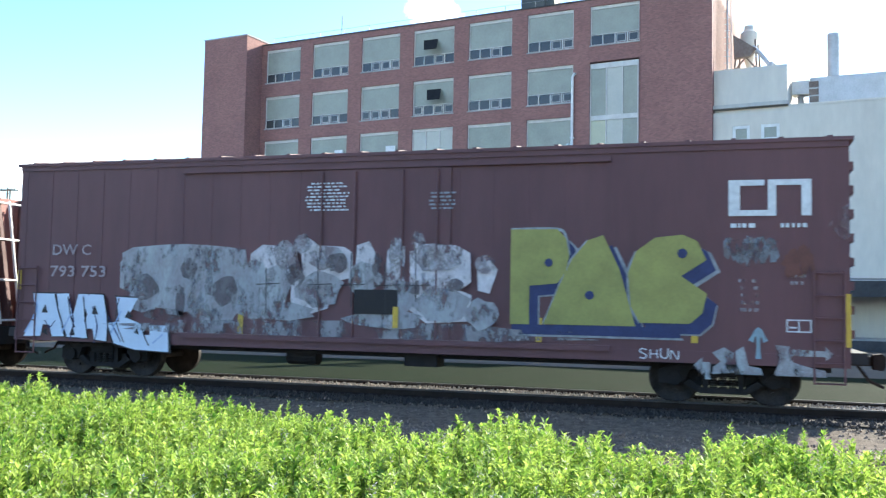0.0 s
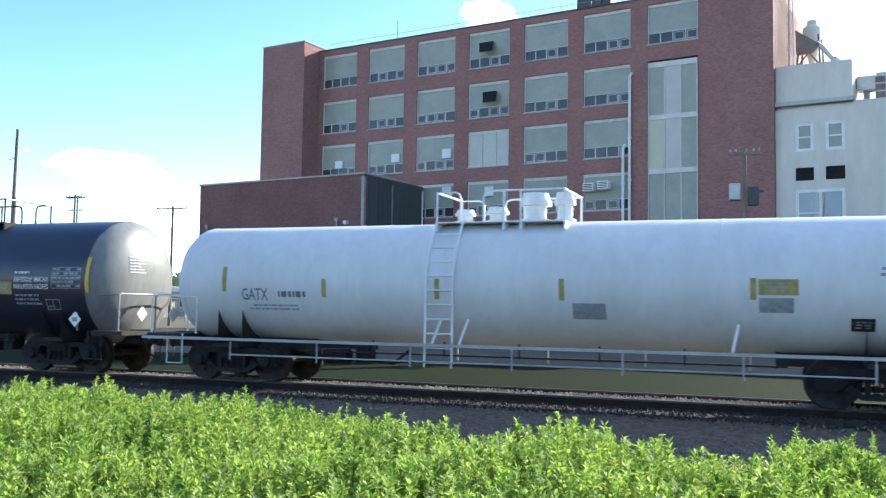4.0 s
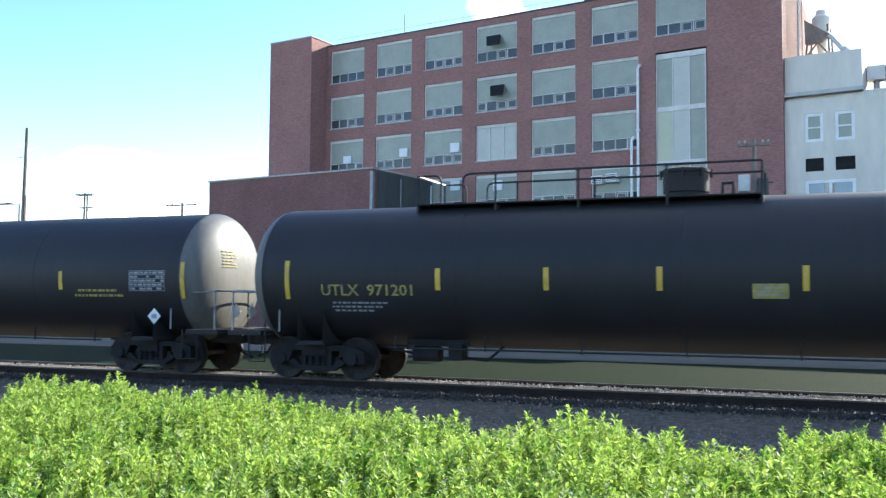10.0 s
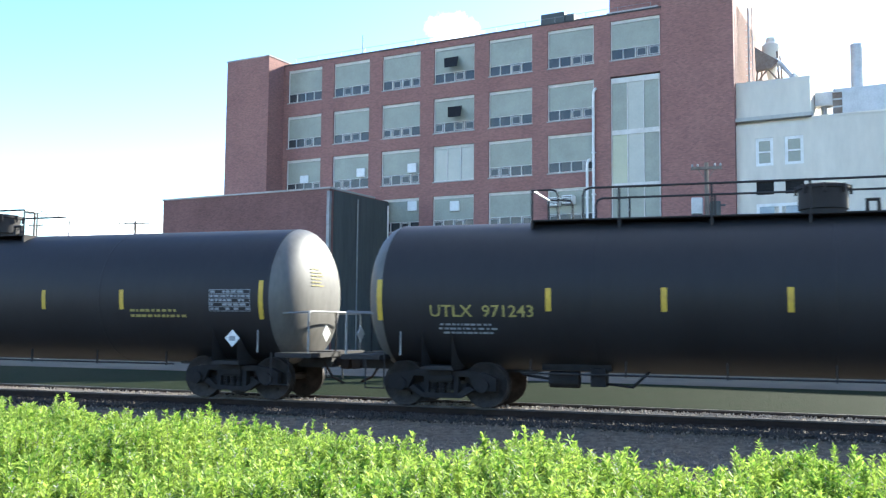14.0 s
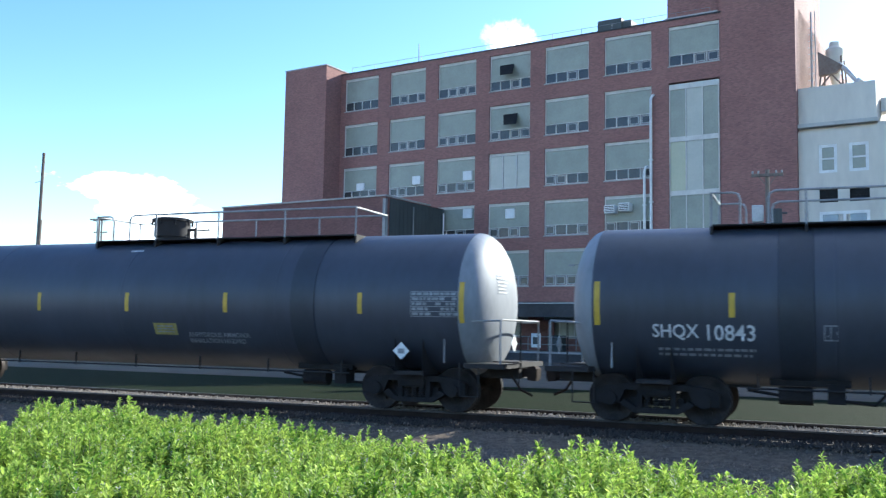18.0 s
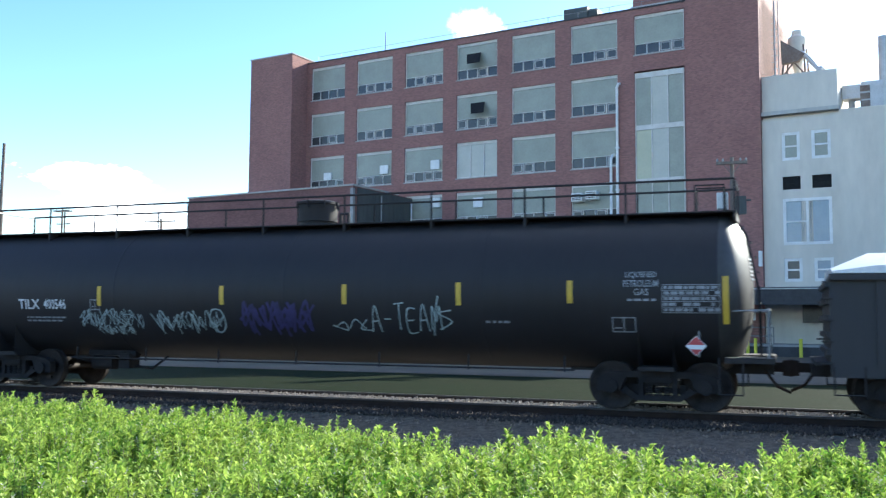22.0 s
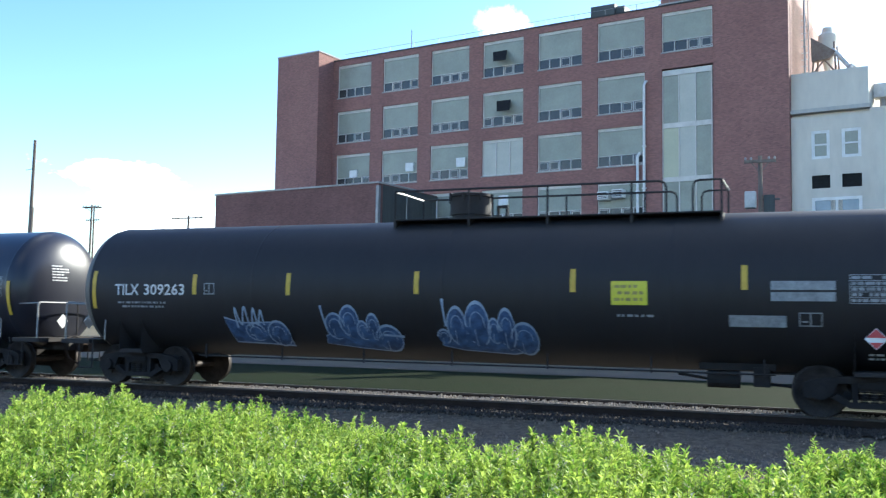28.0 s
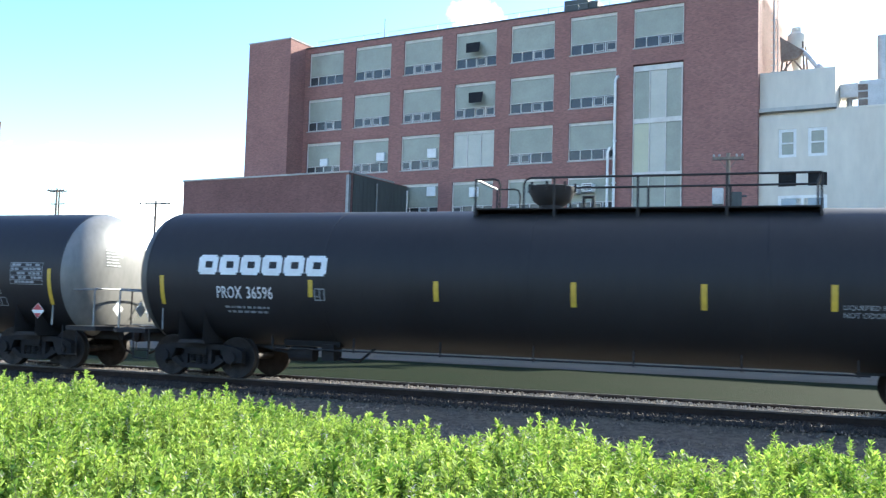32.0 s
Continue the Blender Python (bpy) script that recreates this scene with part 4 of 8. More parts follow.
def make_side_frame(bm):
    poly = [(-1.17, 0.36), (-1.17, 0.62), (-1.0, 0.7), (-0.55, 0.76), (0.55, 0.76), (1.0, 0.7), (1.17, 0.62), (1.17, 0.36), (0.72, 0.38), (0.42, 0.2), (-0.42, 0.2), (-0.72, 0.38)]
    a, b = [(-0.66, 0.46), (-0.42, 0.66), (-0.36, 0.36)], [(0.66, 0.46), (0.42, 0.66), (0.36, 0.36)]
    prism(bm, poly[3:5] + [(0.6, 0.64), (-0.6, 0.64)], -0.09, 0.09)
    prism(bm, [(-1.17, 0.36), (-1.17, 0.62), (-1.0, 0.7), (-0.55, 0.76), (-0.6, 0.64), (-0.72, 0.38)], -0.09, 0.09)
    prism(bm, [(1.17, 0.36), (0.72, 0.38), (0.6, 0.64), (0.55, 0.76), (1.0, 0.7), (1.17, 0.62)], -0.09, 0.09)
    prism(bm, [(-0.72, 0.38), (-0.6, 0.46), (-0.38, 0.3), (0.38, 0.3), (0.6, 0.46), (0.72, 0.38), (0.42, 0.2), (-0.42, 0.2)], -0.09, 0.09)
    for s in (-1, 1):
        box(bm, s * 0.32 - 0.05, s * 0.32 + 0.05, -0.085, 0.085, 0.3, 0.64)
        cyl(bm, (s * 0.89, -0.16, R_WHEEL), (s * 0.89, 0.1, R_WHEEL), 0.14, seg=12)
    for k in (-0.17, 0, 0.17):
        for n in range(6):
            cyl(bm, (k, -0.02, 0.3 + n * 0.045), (k, -0.02, 0.33 + n * 0.045), 0.075, seg=8)
    box(bm, -0.27, 0.27, -0.16, 0.16, 0.56, 0.66)


WHEELSET = built("wheelset", M_WHEEL, make_wheelset)
SIDE_FRAME = built("side_frame", M_IRON, make_side_frame)


def make_bolster(bm):
    box(bm, -0.24, 0.24, -1.12, 1.12, 0.52, 0.78)
    for s in (-1, 1):
        box(bm, s * 0.45 - 0.06, s * 0.45 + 0.06, -0.95, 0.95, 0.32, 0.5)


BOLSTER = built("truck", M_IRON, make_bolster)


def make_coupler(bm):
    box(bm, 0, 0.5, -0.09, 0.09, 0.76, 0.94)
    prism(bm, [(0.45, 0.7), (0.62, 0.68), (0.66, 0.78), (0.66, 0.94), (0.6, 1.0), (0.45, 0.98)], -0.2, 0.12)
    pipe(bm, [(0.1, -0.3, 0.85), (0.35, -0.35, 0.5), (0.6, -0.3, 0.38)], 0.03)


COUPLER = built("coupler", M_RUST, make_coupler)
WHEELS = []


def truck(car, x):
    t = part("truck", BOLSTER, None, car)
    t.location = (x, 0, 0)
    for s in (-1, 1):
        f = part("side_frame", SIDE_FRAME, None, t)
        f.location = (0, s * 1.0, 0)
        w = part("wheelset", WHEELSET, None, t)
        w.location = (s * 0.89, 0, R_WHEEL)
        WHEELS.append((w, s * 0.89, car))


def couplers(car, half, name="coupler"):
    for s in (1, -1):
        c = part(name, COUPLER, None, car)
        c.matrix_local = pose(s * half, 0, 0, 0, 0, 0 if s > 0 else 180)


CARS = []


def rail_car(name, right, left, label, category):
    """An empty at rail height midway between the ends, where the car stands at the clip's start."""
    car = thing(name, pose((right + left) / 2, TRACK, 0), label, category, "cars of the train")
    CARS.append((car, (right + left) / 2))
    return car


# ---- lettering and painted marks ----
class Skin:
    """Where a mark at x, z lies on a car's near side: flat, or round a tank of radius r about height zc."""

    def __init__(self, depth, zc=None):
        self.depth, self.zc = depth, zc

    def at(self, x, z, lift):
        if self.zc is None:
            return (x, -self.depth - lift, z)
        h = max(-0.995, min(0.995, (z - self.zc) / self.depth))
        n = math.sqrt(1 - h * h)
        return (x, -(self.depth + lift) * n, self.zc + (self.depth + lift) * h)


def clip_below(p, h, keep):
    """The part of an outline on one side of the height h."""
    out = []
    for (ax, az), (bx, bz) in zip(p, p[1:] + p[:1]):
        ina, inb = (az - h) * keep >= 0, (bz - h) * keep >= 0
        if ina:
            out.append((ax, az))
        if ina != inb:
            t = (h - az) / (bz - az)
            out.append((ax + (bx - ax) * t, h))
    return out


def banded(p, step=0.13):
    """An outline cut into low bands, so that it follows a round tank."""
    z0, z1 = min(z for x, z in p), max(z for x, z in p)
    n = max(1, int((z1 - z0) / step))
    if n == 1:
        return [p]
    cut = [clip_below(clip_below(list(p), z0 + (z1 - z0) * i / n, 1), z0 + (z1 - z0) * (i + 1) / n, -1) for i in range(n)]
    return [c for c in cut if len(c) > 2]


def painted(name, skin, material, car, quads=(), polys=(), lift=0.006, label=""):
    """Marks painted on a car's side: boxes x0, x1, z0, z1 cut into low bands, and outlines."""
    vs, fs = [], []
    for x0, x1, z0, z1 in quads:
        n = max(1, int((z1 - z0) / 0.12)) if skin.zc is not None else 1
        for i in range(n):
            a, b = z0 + (z1 - z0) * i / n, z0 + (z1 - z0) * (i + 1) / n
            k = len(vs)
            vs += [skin.at(x0, a, lift), skin.at(x1, a, lift), skin.at(x1, b, lift), skin.at(x0, b, lift)]
            fs.append((k, k + 1, k + 2, k + 3))
    for i, p in enumerate(polys):
        up = lift + 0.00025 * (i % 40)
        seen = {}
        for c in (banded(p) if skin.zc is not None else [p]):
            ring = []
            for x, z in c:
                key = (round(x, 4), round(z, 4))
                if key not in seen:
                    seen[key] = len(vs)
                    vs.append(skin.at(x, z, up))
                if seen[key] not in ring:
                    ring.append(seen[key])
            if len(ring) > 2:
                fs.append(tuple(ring))
    me = bpy.data.meshes.new(name)
    me.from_pydata(vs, [], fs)
    me.materials.append(material)
    return part(name, me, None, car, label)


def lettering(text, skin, material, car, x0, x1, z0, z1, name="lettering", lift=0.007):
    cu = bpy.data.curves.new("text", "FONT")
    cu.body, cu.resolution_u, cu.offset = text, 2, 0.012
    tmp = bpy.data.objects.new("text", cu)
    scene.collection.objects.link(tmp)
    bpy.context.view_layer.update()
    me = bpy.data.meshes.new_from_object(tmp.evaluated_get(bpy.context.evaluated_depsgraph_get()))
    bpy.data.objects.remove(tmp)
    co = [v.co.copy() for v in me.vertices]
    a0, a1 = min(c.x for c in co), max(c.x for c in co)
    b0, b1 = min(c.y for c in co), max(c.y for c in co)
    for v, c in zip(me.vertices, co):
        v.co = skin.at(x0 + (c.x - a0) / (a1 - a0) * (x1 - x0), z0 + (c.y - b0) / (b1 - b0) * (z1 - z0), lift)
    me.name = name
    me.materials.clear()
    me.materials.append(material)
    return part(name, me, None, car)


def lines(skin, material, car, x0, x1, z0, z1, rows, rnd, name="small_print", lift=0.006):
    """Small print that cannot be read, as rows of short bars."""
    q, h = [], (z1 - z0) / rows
    for k in range(rows):
        x, end = x0 + (x1 - x0) * rnd.uniform(0.0, 0.14), x1 - (x1 - x0) * rnd.uniform(0.0, 0.22)
        while x < end - 0.03:
            w = min(rnd.uniform(0.04, 0.14), end - x)
            q.append((x, x + w, z0 + h * (k + 0.28), z0 + h * (k + 0.76)))
            x += w + rnd.uniform(0.02, 0.05)
    return tagged(painted(name, skin, material, car, q, lift=lift), kind="stuff")


def panel(skin, car, x0, x1, z0, z1, rnd, material=None):
    """A stencilled inspection table: a grid of pale lines with bars in it."""
    m = material or M_GREYLET
    q = []
    rows = 5
    for k in range(rows):
        a = z0 + (z1 - z0) * k / rows
        q.append((x0, x1, a, a + 0.012))
        x = x0 + 0.03
        while x < x1 - 0.08:
            w = rnd.uniform(0.05, 0.16)
            if rnd.random() < 0.85:
                q.append((x, min(x + w, x1), a + 0.03, a + (z1 - z0) / rows - 0.015))
            x += w + 0.025
    q.append((x0, x1, z1, z1 + 0.012))
    for x in (x0, x1):
        q.append((x - 0.006, x + 0.006, z0, z1 + 0.012))
    return tagged(painted("stencil_panel", skin, m, car, q), kind="stuff")


def frame_mark(skin, car, x0, x1, z0, z1, material=None, mid=True):
    w = 0.022
    q = [(x0, x1, z0, z0 + w), (x0, x1, z1 - w, z1), (x0, x0 + w, z0, z1), (x1 - w, x1, z0, z1)]
    if mid:
        q += [((x0 + x1) / 2 - w / 2, (x0 + x1) / 2 + w / 2, z0, z1), (x0 + 0.05, (x0 + x1) / 2 - 0.04, z0 + 0.07, z0 + 0.1)]
    return painted("stencil_frame", skin, material or M_GREYLET, car, q)


def placard(skin, car, x, z, s, red=True):
    skin = Skin(1.4)
    boxed("placard_holder", (x - 0.02, x + 0.02, -1.415, -0.9, z - 0.03, z + 0.03), M_FRAME, car)
    d = painted("placard", skin, M_WHITE, car, polys=[[(x - s, z), (x, z - s), (x + s, z), (x, z + s)]], lift=0.03, label="white diamond hazard placard" if not red else "red and white diamond hazard placard")
    if red:
        painted("placard_print", skin, M_RED, d, polys=[[(x - s * 0.85, z + s * 0.1), (x + s * 0.85, z + s * 0.1), (x, z + s * 0.93)], [(x - s * 0.6, z - s * 0.33), (x, z - s * 0.93), (x + s * 0.6, z - s * 0.33)]], lift=0.034)
    else:
        painted("placard_print", skin, M_GREYLET, d, [(x - s * 0.4, x + s * 0.4, z - s * 0.3, z + s * 0.25)], lift=0.034)


def strokes(name, skin, material, car, x0, x1, z0, z1, paths, w, lift=0.009, label="", taper=0.35):
    """Spray-paint lines: paths in a unit square, drawn out to the box, each a ribbon of uneven width."""
    for q, p in enumerate(paths):
        p = [(x0 + a * (x1 - x0), z0 + b * (z1 - z0)) for a, b in p]
        fine = []
        for k in range(len(p) - 1):
            pm, pa, pb, pn = p[max(0, k - 1)], p[k], p[k + 1], p[min(len(p) - 1, k + 2)]
            for i in range(6):
                t = i / 6
                fine.append(tuple(0.5 * (2 * pa[d] + (pb[d] - pm[d]) * t + (2 * pm[d] - 5 * pa[d] + 4 * pb[d] - pn[d]) * t * t + (3 * pa[d] - pm[d] - 3 * pb[d] + pn[d]) * t ** 3) for d in (0, 1)))
        fine.append(p[-1])
        vs, up = [], lift + 0.0006 * (q % 12)
        for k, (a, b) in enumerate(fine):
            u = (Vector(fine[min(k + 1, len(fine) - 1)]) - Vector(fine[max(k - 1, 0)]))
            n = Vector((-u.y, u.x)).normalized() if u.length > 1e-6 else Vector((0, 1))
            r = w * 0.5 * (1 - taper * abs(math.sin(k * 0.5)))
            rise = up + 0.00004 * k
            vs += [skin.at(a + n.x * r, b + n.y * r, rise), skin.at(a - n.x * r, b - n.y * r, rise)]
        me = bpy.data.meshes.new(name)
        me.from_pydata(vs, [], [(2 * k, 2 * k + 1, 2 * k + 3, 2 * k + 2) for k in range(len(fine) - 1)])
        me.materials.append(material)
        part(name, me, None, car, label)


def scrawl(rnd, n, kind="tag"):
    """The tangled loops and slashes of a tag that cannot be read: n knots across a unit square."""
    out = []
    for k in range(n):
        a, w = (k + 0.5) / n, 1.0 / n
        p = [(a - w * 0.6, rnd.uniform(0.2, 0.8))]
        for i in range(rnd.randint(4, 6)):
            p.append((a + w * rnd.uniform(-0.75, 0.75), rnd.uniform(0.0, 0.28) if i % 2 else rnd.uniform(0.62, 1.0)))
        out.append(p)
        out.append([(a + w * rnd.uniform(-0.6, 0.3), rnd.uniform(0.5, 1.05)), (a + w * rnd.uniform(0.0, 0.8), rnd.uniform(-0.1, 0.4))])
    return out


LETTER = {"A": [[(0, 0), (0.45, 1), (0.9, 0)], [(0.2, 0.4), (0.75, 0.42)]], "T": [[(0, 0.95), (0.95, 1)], [(0.5, 0.98), (0.45, 0)]], "E": [[(0.85, 1), (0.1, 0.95), (0.05, 0.03), (0.9, 0)], [(0.1, 0.5), (0.7, 0.52)]],
          "M": [[(0, 0), (0.15, 1), (0.45, 0.35), (0.8, 1), (0.95, 0)]], "S": [[(0.85, 0.9), (0.3, 1), (0.1, 0.7), (0.8, 0.35), (0.6, 0.02), (0.05, 0.1)]], "N": [[(0.05, 0), (0.1, 1), (0.8, 0.05), (0.9, 1)]]}
LETTER.update({"L": [[(0.15, 1), (0.1, 0.03), (0.85, 0)]], "Y": [[(0.05, 1), (0.45, 0.5)], [(0.9, 1), (0.45, 0.5), (0.4, 0)]], "C": [[(0.9, 0.9), (0.4, 1), (0.05, 0.5), (0.4, 0), (0.9, 0.1)]], "H": [[(0.1, 1), (0.05, 0)], [(0.85, 1), (0.9, 0)], [(0.1, 0.5), (0.88, 0.5)]]})
LETTER.update({"B": [[(0.1, 0), (0.1, 1), (0.7, 0.85), (0.15, 0.55), (0.85, 0.3), (0.1, 0)]], "O": [[(0.1, 0.1), (0.12, 0.9), (0.85, 0.95), (0.88, 0.05), (0.1, 0.1)], [(0.38, 0.85), (0.4, 0.15)], [(0.62, 0.85), (0.62, 0.15)]], "V": [[(0.0, 1), (0.45, 0), (0.9, 1)]], "K": [[(0.1, 1), (0.08, 0)], [(0.8, 1), (0.12, 0.5), (0.85, 0)]], "P": [[(0.1, 0), (0.1, 1), (0.8, 0.8), (0.12, 0.5)]], "U": [[(0.1, 1), (0.1, 0.2), (0.5, 0), (0.88, 0.2), (0.9, 1)]], "-": [[(0.15, 0.5), (0.8, 0.5)]], ".": [[(0.3, 0.0), (0.5, 0.08)]], " ": []})


def tag(text):
    """Sprayed capitals, as strokes in a unit square."""
    n = len(text)
    return [[((k + 0.06 + a * 0.86) / n, b * (1.0 - 0.12 * ((k * 3) % 2)) + 0.05 * ((k * 7) % 3)) for a, b in p] for k, ch in enumerate(text) for p in LETTER[ch]]


# ---- tank cars ----
def tank_car(right, left, spec):
    rnd = random.Random(int(-right * 10) + 7)
    half, r, zc = (right - left) / 2, spec.get("r", 1.57), spec.get("zc", 2.31)
    shell = spec["mat"]
    car = rail_car("tank_car", right, left, spec["label"], "tank car")
    skin = Skin(r, zc)
    dish = 0.62
    cylinder = half - dish
    bm = B()
    lathe(bm, [(-cylinder, r), (-cylinder * 0.5, r), (0, r), (cylinder * 0.5, r), (cylinder, r)], "x", 64, (0, 0, zc), closed=False)
    part("tank_shell", bm, shell, car, "", 40)
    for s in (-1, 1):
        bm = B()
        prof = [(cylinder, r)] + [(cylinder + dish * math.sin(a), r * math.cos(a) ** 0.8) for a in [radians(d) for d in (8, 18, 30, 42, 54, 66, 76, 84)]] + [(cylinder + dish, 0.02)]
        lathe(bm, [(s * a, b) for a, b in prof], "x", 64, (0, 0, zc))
        part("tank_head", bm, spec.get("head", M_HEAD_SUN), car, "", 60)
    for x in [-cylinder] + [cylinder * k / 2 for k in (-1, 0, 1)] + [cylinder]:
        bm = B()
        lathe(bm, [(x - 0.025, r + 0.001), (x - 0.012, r + 0.007), (x + 0.012, r + 0.007), (x + 0.025, r + 0.001)], "x", 64, (0, 0, zc), closed=False)
        part("weld_seam", bm, shell, car, "", 60)
    tx = half - 1.75
    for s in (-1, 1):
        truck(car, s * tx)
        bm = B()
        x0, x1 = sorted((s * (half - 3.6), s * (half + 0.35)))
        box(bm, x0, x1, -0.33, 0.33, 0.72, 1.08)
        x0, x1 = sorted((s * (half - 0.5), s * (half + 0.38)))
        box(bm, x0, x1, -1.4, 1.4, 0.96, 1.06)
        part("stub_sill", bm, M_FRAME, car)
        bm = B()
        n = 14
        arc = [(math.sin(radians(a)) * (r + 0.01), zc - math.cos(radians(a)) * (r + 0.01)) for a in [-62 + 124 * i / n for i in range(n + 1)]]
        for x in (s * tx - 0.32, s * tx + 0.32):
            lo = [bm.verts.new((x, y, 0.82)) for y, z in arc]
            up = [bm.verts.new((x, y, max(z, 0.83))) for y, z in arc]
            for i in range(n):
                bm.faces.new((lo[i], lo[i + 1], up[i + 1], up[i]))
        box(bm, s * tx - 0.34, s * tx + 0.34, -1.36, 1.36, 0.78, 0.86)
        part("saddle", bm, M_FRAME, car)
        # end platform rails, ladder and grab irons
        rail_m = M_WHITE if spec.get("rail") is M_WHITE else M_FRAME
        bm = B()
        xe = s * (half + 0.28)
        pipe(bm, [(xe, -1.36, 1.06), (xe, -1.36, 1.9), (xe, -1.3, 1.96), (xe, 1.3, 1.96), (xe, 1.36, 1.9), (xe, 1.36, 1.06)], 0.024, 6)
        part("end_railing", bm, spec.get("rail", M_GALV), car)
        for y in (-1.36, 1.36):
            bm = B()
            pipe(bm, [(s * (half - 0.95), y, 1.06), (s * (half - 0.95), y, 1.9), (xe, y, 1.94)], 0.022, 6)
            part("side_grab", bm, spec.get("rail", M_GALV), car)
            xa, xb = s * (half - 0.6), s * (half - 0.18)
            bm = B()
            pipe(bm, [(xa, y * 1.015, 1.06), (xa, y * 1.015, 0.38), (xb, y * 1.015, 0.38), (xb, y * 1.015, 1.06)], 0.02, 5)
            part("step", bm, rail_m, car)
        bm = B()
        pipe(bm, [(xe, 0, 1.06), (xe, 0, 1.95)], 0.02, 6)
        part("end_post", bm, rail_m, car)
    couplers(car, half + 0.05)
    # brake gear and pipes below the belly
    bm = B()
    pipe(bm, [(-half + 3.4, -0.9, 0.74), (half - 3.4, -0.9, 0.74)], 0.02, 5)
    for k in range(7):
        x = -half + 3.6 + k * (2 * half - 7.2) / 6
        box(bm, x - 0.015, x + 0.015, -0.93, -0.89, 0.7, 1.02)
    part("brake_pipe", bm, M_FRAME, car)
    bm = B()
    sx = spec.get("gear", -1) * (half - 4.3)
    cyl(bm, (sx - 0.35, -0.65, 0.62), (sx + 0.25, -0.65, 0.62), 0.17, seg=14)
    box(bm, sx + 0.5, sx + 0.8, -0.85, -0.45, 0.5, 0.86)
    pipe(bm, [(sx - 0.9, -0.7, 0.7), (sx - 0.35, -0.65, 0.62)], 0.03, 6)
    pipe(bm, [(sx + 0.8, -0.6, 0.55), (sx + 1.3, -0.6, 0.5), (sx + 1.6, -0.4, 0.8)], 0.03, 6)
    box(bm, sx - 0.5, sx + 0.9, -0.75, -0.55, 0.8, 0.95)
    part("brake_cylinder", bm, M_IRON, car)
    # running board, rails and valve housing on top
    top = zc + r
    w0, w1 = spec["walk"]
    wy = 0.8
    boxed("walkway", (w0, w1, -wy, wy, top - 0.045, top - 0.02), spec.get("walk_mat", M_FRAME), car, "steel grating walkway")
    rm = spec.get("rail_mat", M_FRAME)
    hgt = spec.get("rail_height", 0.6)
    n = max(2, round((w1 - w0) / spec.get("bay", 1.7)))
    for k in range(n + 1):
        x = w0 + (w1 - w0) * k / n
        if k == 1 and not (spec.get("full") or spec.get("flip")):
            x = max(x, w0 + 1.5)
        if k == n - 1 and spec.get("flip"):
            x = min(x, w1 - 1.5)
        boxed("walkway_bracket", (x - 0.025, x + 0.025, -wy - 0.01, wy + 0.01, top - 0.22, top - 0.045), spec.get("walk_mat", M_FRAME), car)
        for y in (-wy, wy):
            bm = B()
            cyl(bm, (x, y, top - 0.06), (x, y, top + hgt), 0.023, seg=6)
            part("rail_post", bm, rm, car)
    for y in (-wy, wy):
        bm = B()
        e0, e1, d = (w1, w0, -1) if spec.get("flip") else (w0, w1, 1)
        a = e0 if spec.get("full") else e0 + d * 1.05
        start = [(a, y, top + hgt)] if spec.get("full") else [(a, y, top - 0.03), (a, y, top + hgt - 0.14), (a + d * 0.04, y, top + hgt - 0.04), (a + d * 0.14, y, top + hgt)]
        pipe(bm, start + [(e1, y, top + hgt)], 0.023)
        part("handrail", bm, rm, car)
        if not spec.get("full"):
            bm = B()
            pipe(bm, [(e0, y, top - 0.03), (e0, y, top + hgt - 0.01), (e0 + d * 0.4, y, top + hgt - 0.01), (e0 + d * 0.5, y, top + hgt - 0.04), (e0 + d * 0.54, y, top + hgt - 0.14), (e0 + d * 0.54, y, top - 0.03)], 0.023)
            part("entry_hoop", bm, rm, car)
    # cross bars take the paler end-rail pipe to stand for sun on them
    for x in (w0, w1):
        bm = B()
        pipe(bm, [(x, -wy, top + hgt - 0.01), (x, wy, top + hgt - 0.01)], 0.026)
        part("end_bar", bm, spec.get("rail", M_GALV), car, "pale cross bar closing the walkway rails")
    d0 = spec.get("dome", 0.05)
    dome_m = spec.get("dome_mat", M_FRAME)
    if spec.get("fittings"):
        # open valves and nozzles instead of a closed housing
        for x, r0, h in spec["fittings"]:
            bm = B()
            lathe(bm, [(top - 0.1, r0 * 1.15), (top + 0.05, r0 * 1.15), (top + 0.06, r0 * 0.8), (top + h * 0.55, r0 * 0.8), (top + h * 0.56, r0 * 1.15), (top + h * 0.75, r0 * 1.15), (top + h * 0.76, r0), (top + h, r0 * 0.9)], "z", 18, (x, -0.1, 0))
            part("valve", bm, dome_m, car, "", 40)
    else:
        bowl = [(top - 0.1, 0.24), (top + 0.1, 0.26), (top + 0.2, 0.4), (top + 0.42, 0.5), (top + 0.5, 0.5), (top + 0.52, 0.46), (top + 0.56, 0.12)]
        drum = [(top - 0.1, 0.42), (top + 0.1, 0.42), (top + 0.11, 0.46), (top + 0.5, 0.46), (top + 0.51, 0.49), (top + 0.57, 0.49), (top + 0.6, 0.4), (top + 0.61, 0.1)]
        bm = B()
        lathe(bm, bowl if spec.get("bowl") else drum, "z", 24, (d0, 0, 0))
        hood = part("valve_housing", bm, dome_m, car, "", 40)
        for k in range(8):
            a = k * math.pi / 4
            bm = B()
            cyl(bm, (d0 + 0.5 * math.cos(a), 0.5 * math.sin(a), top + 0.4), (d0 + 0.5 * math.cos(a), 0.5 * math.sin(a), top + 0.58), 0.028, seg=6)
            part("hood_bolt", bm, dome_m, hood)
        bm = B()
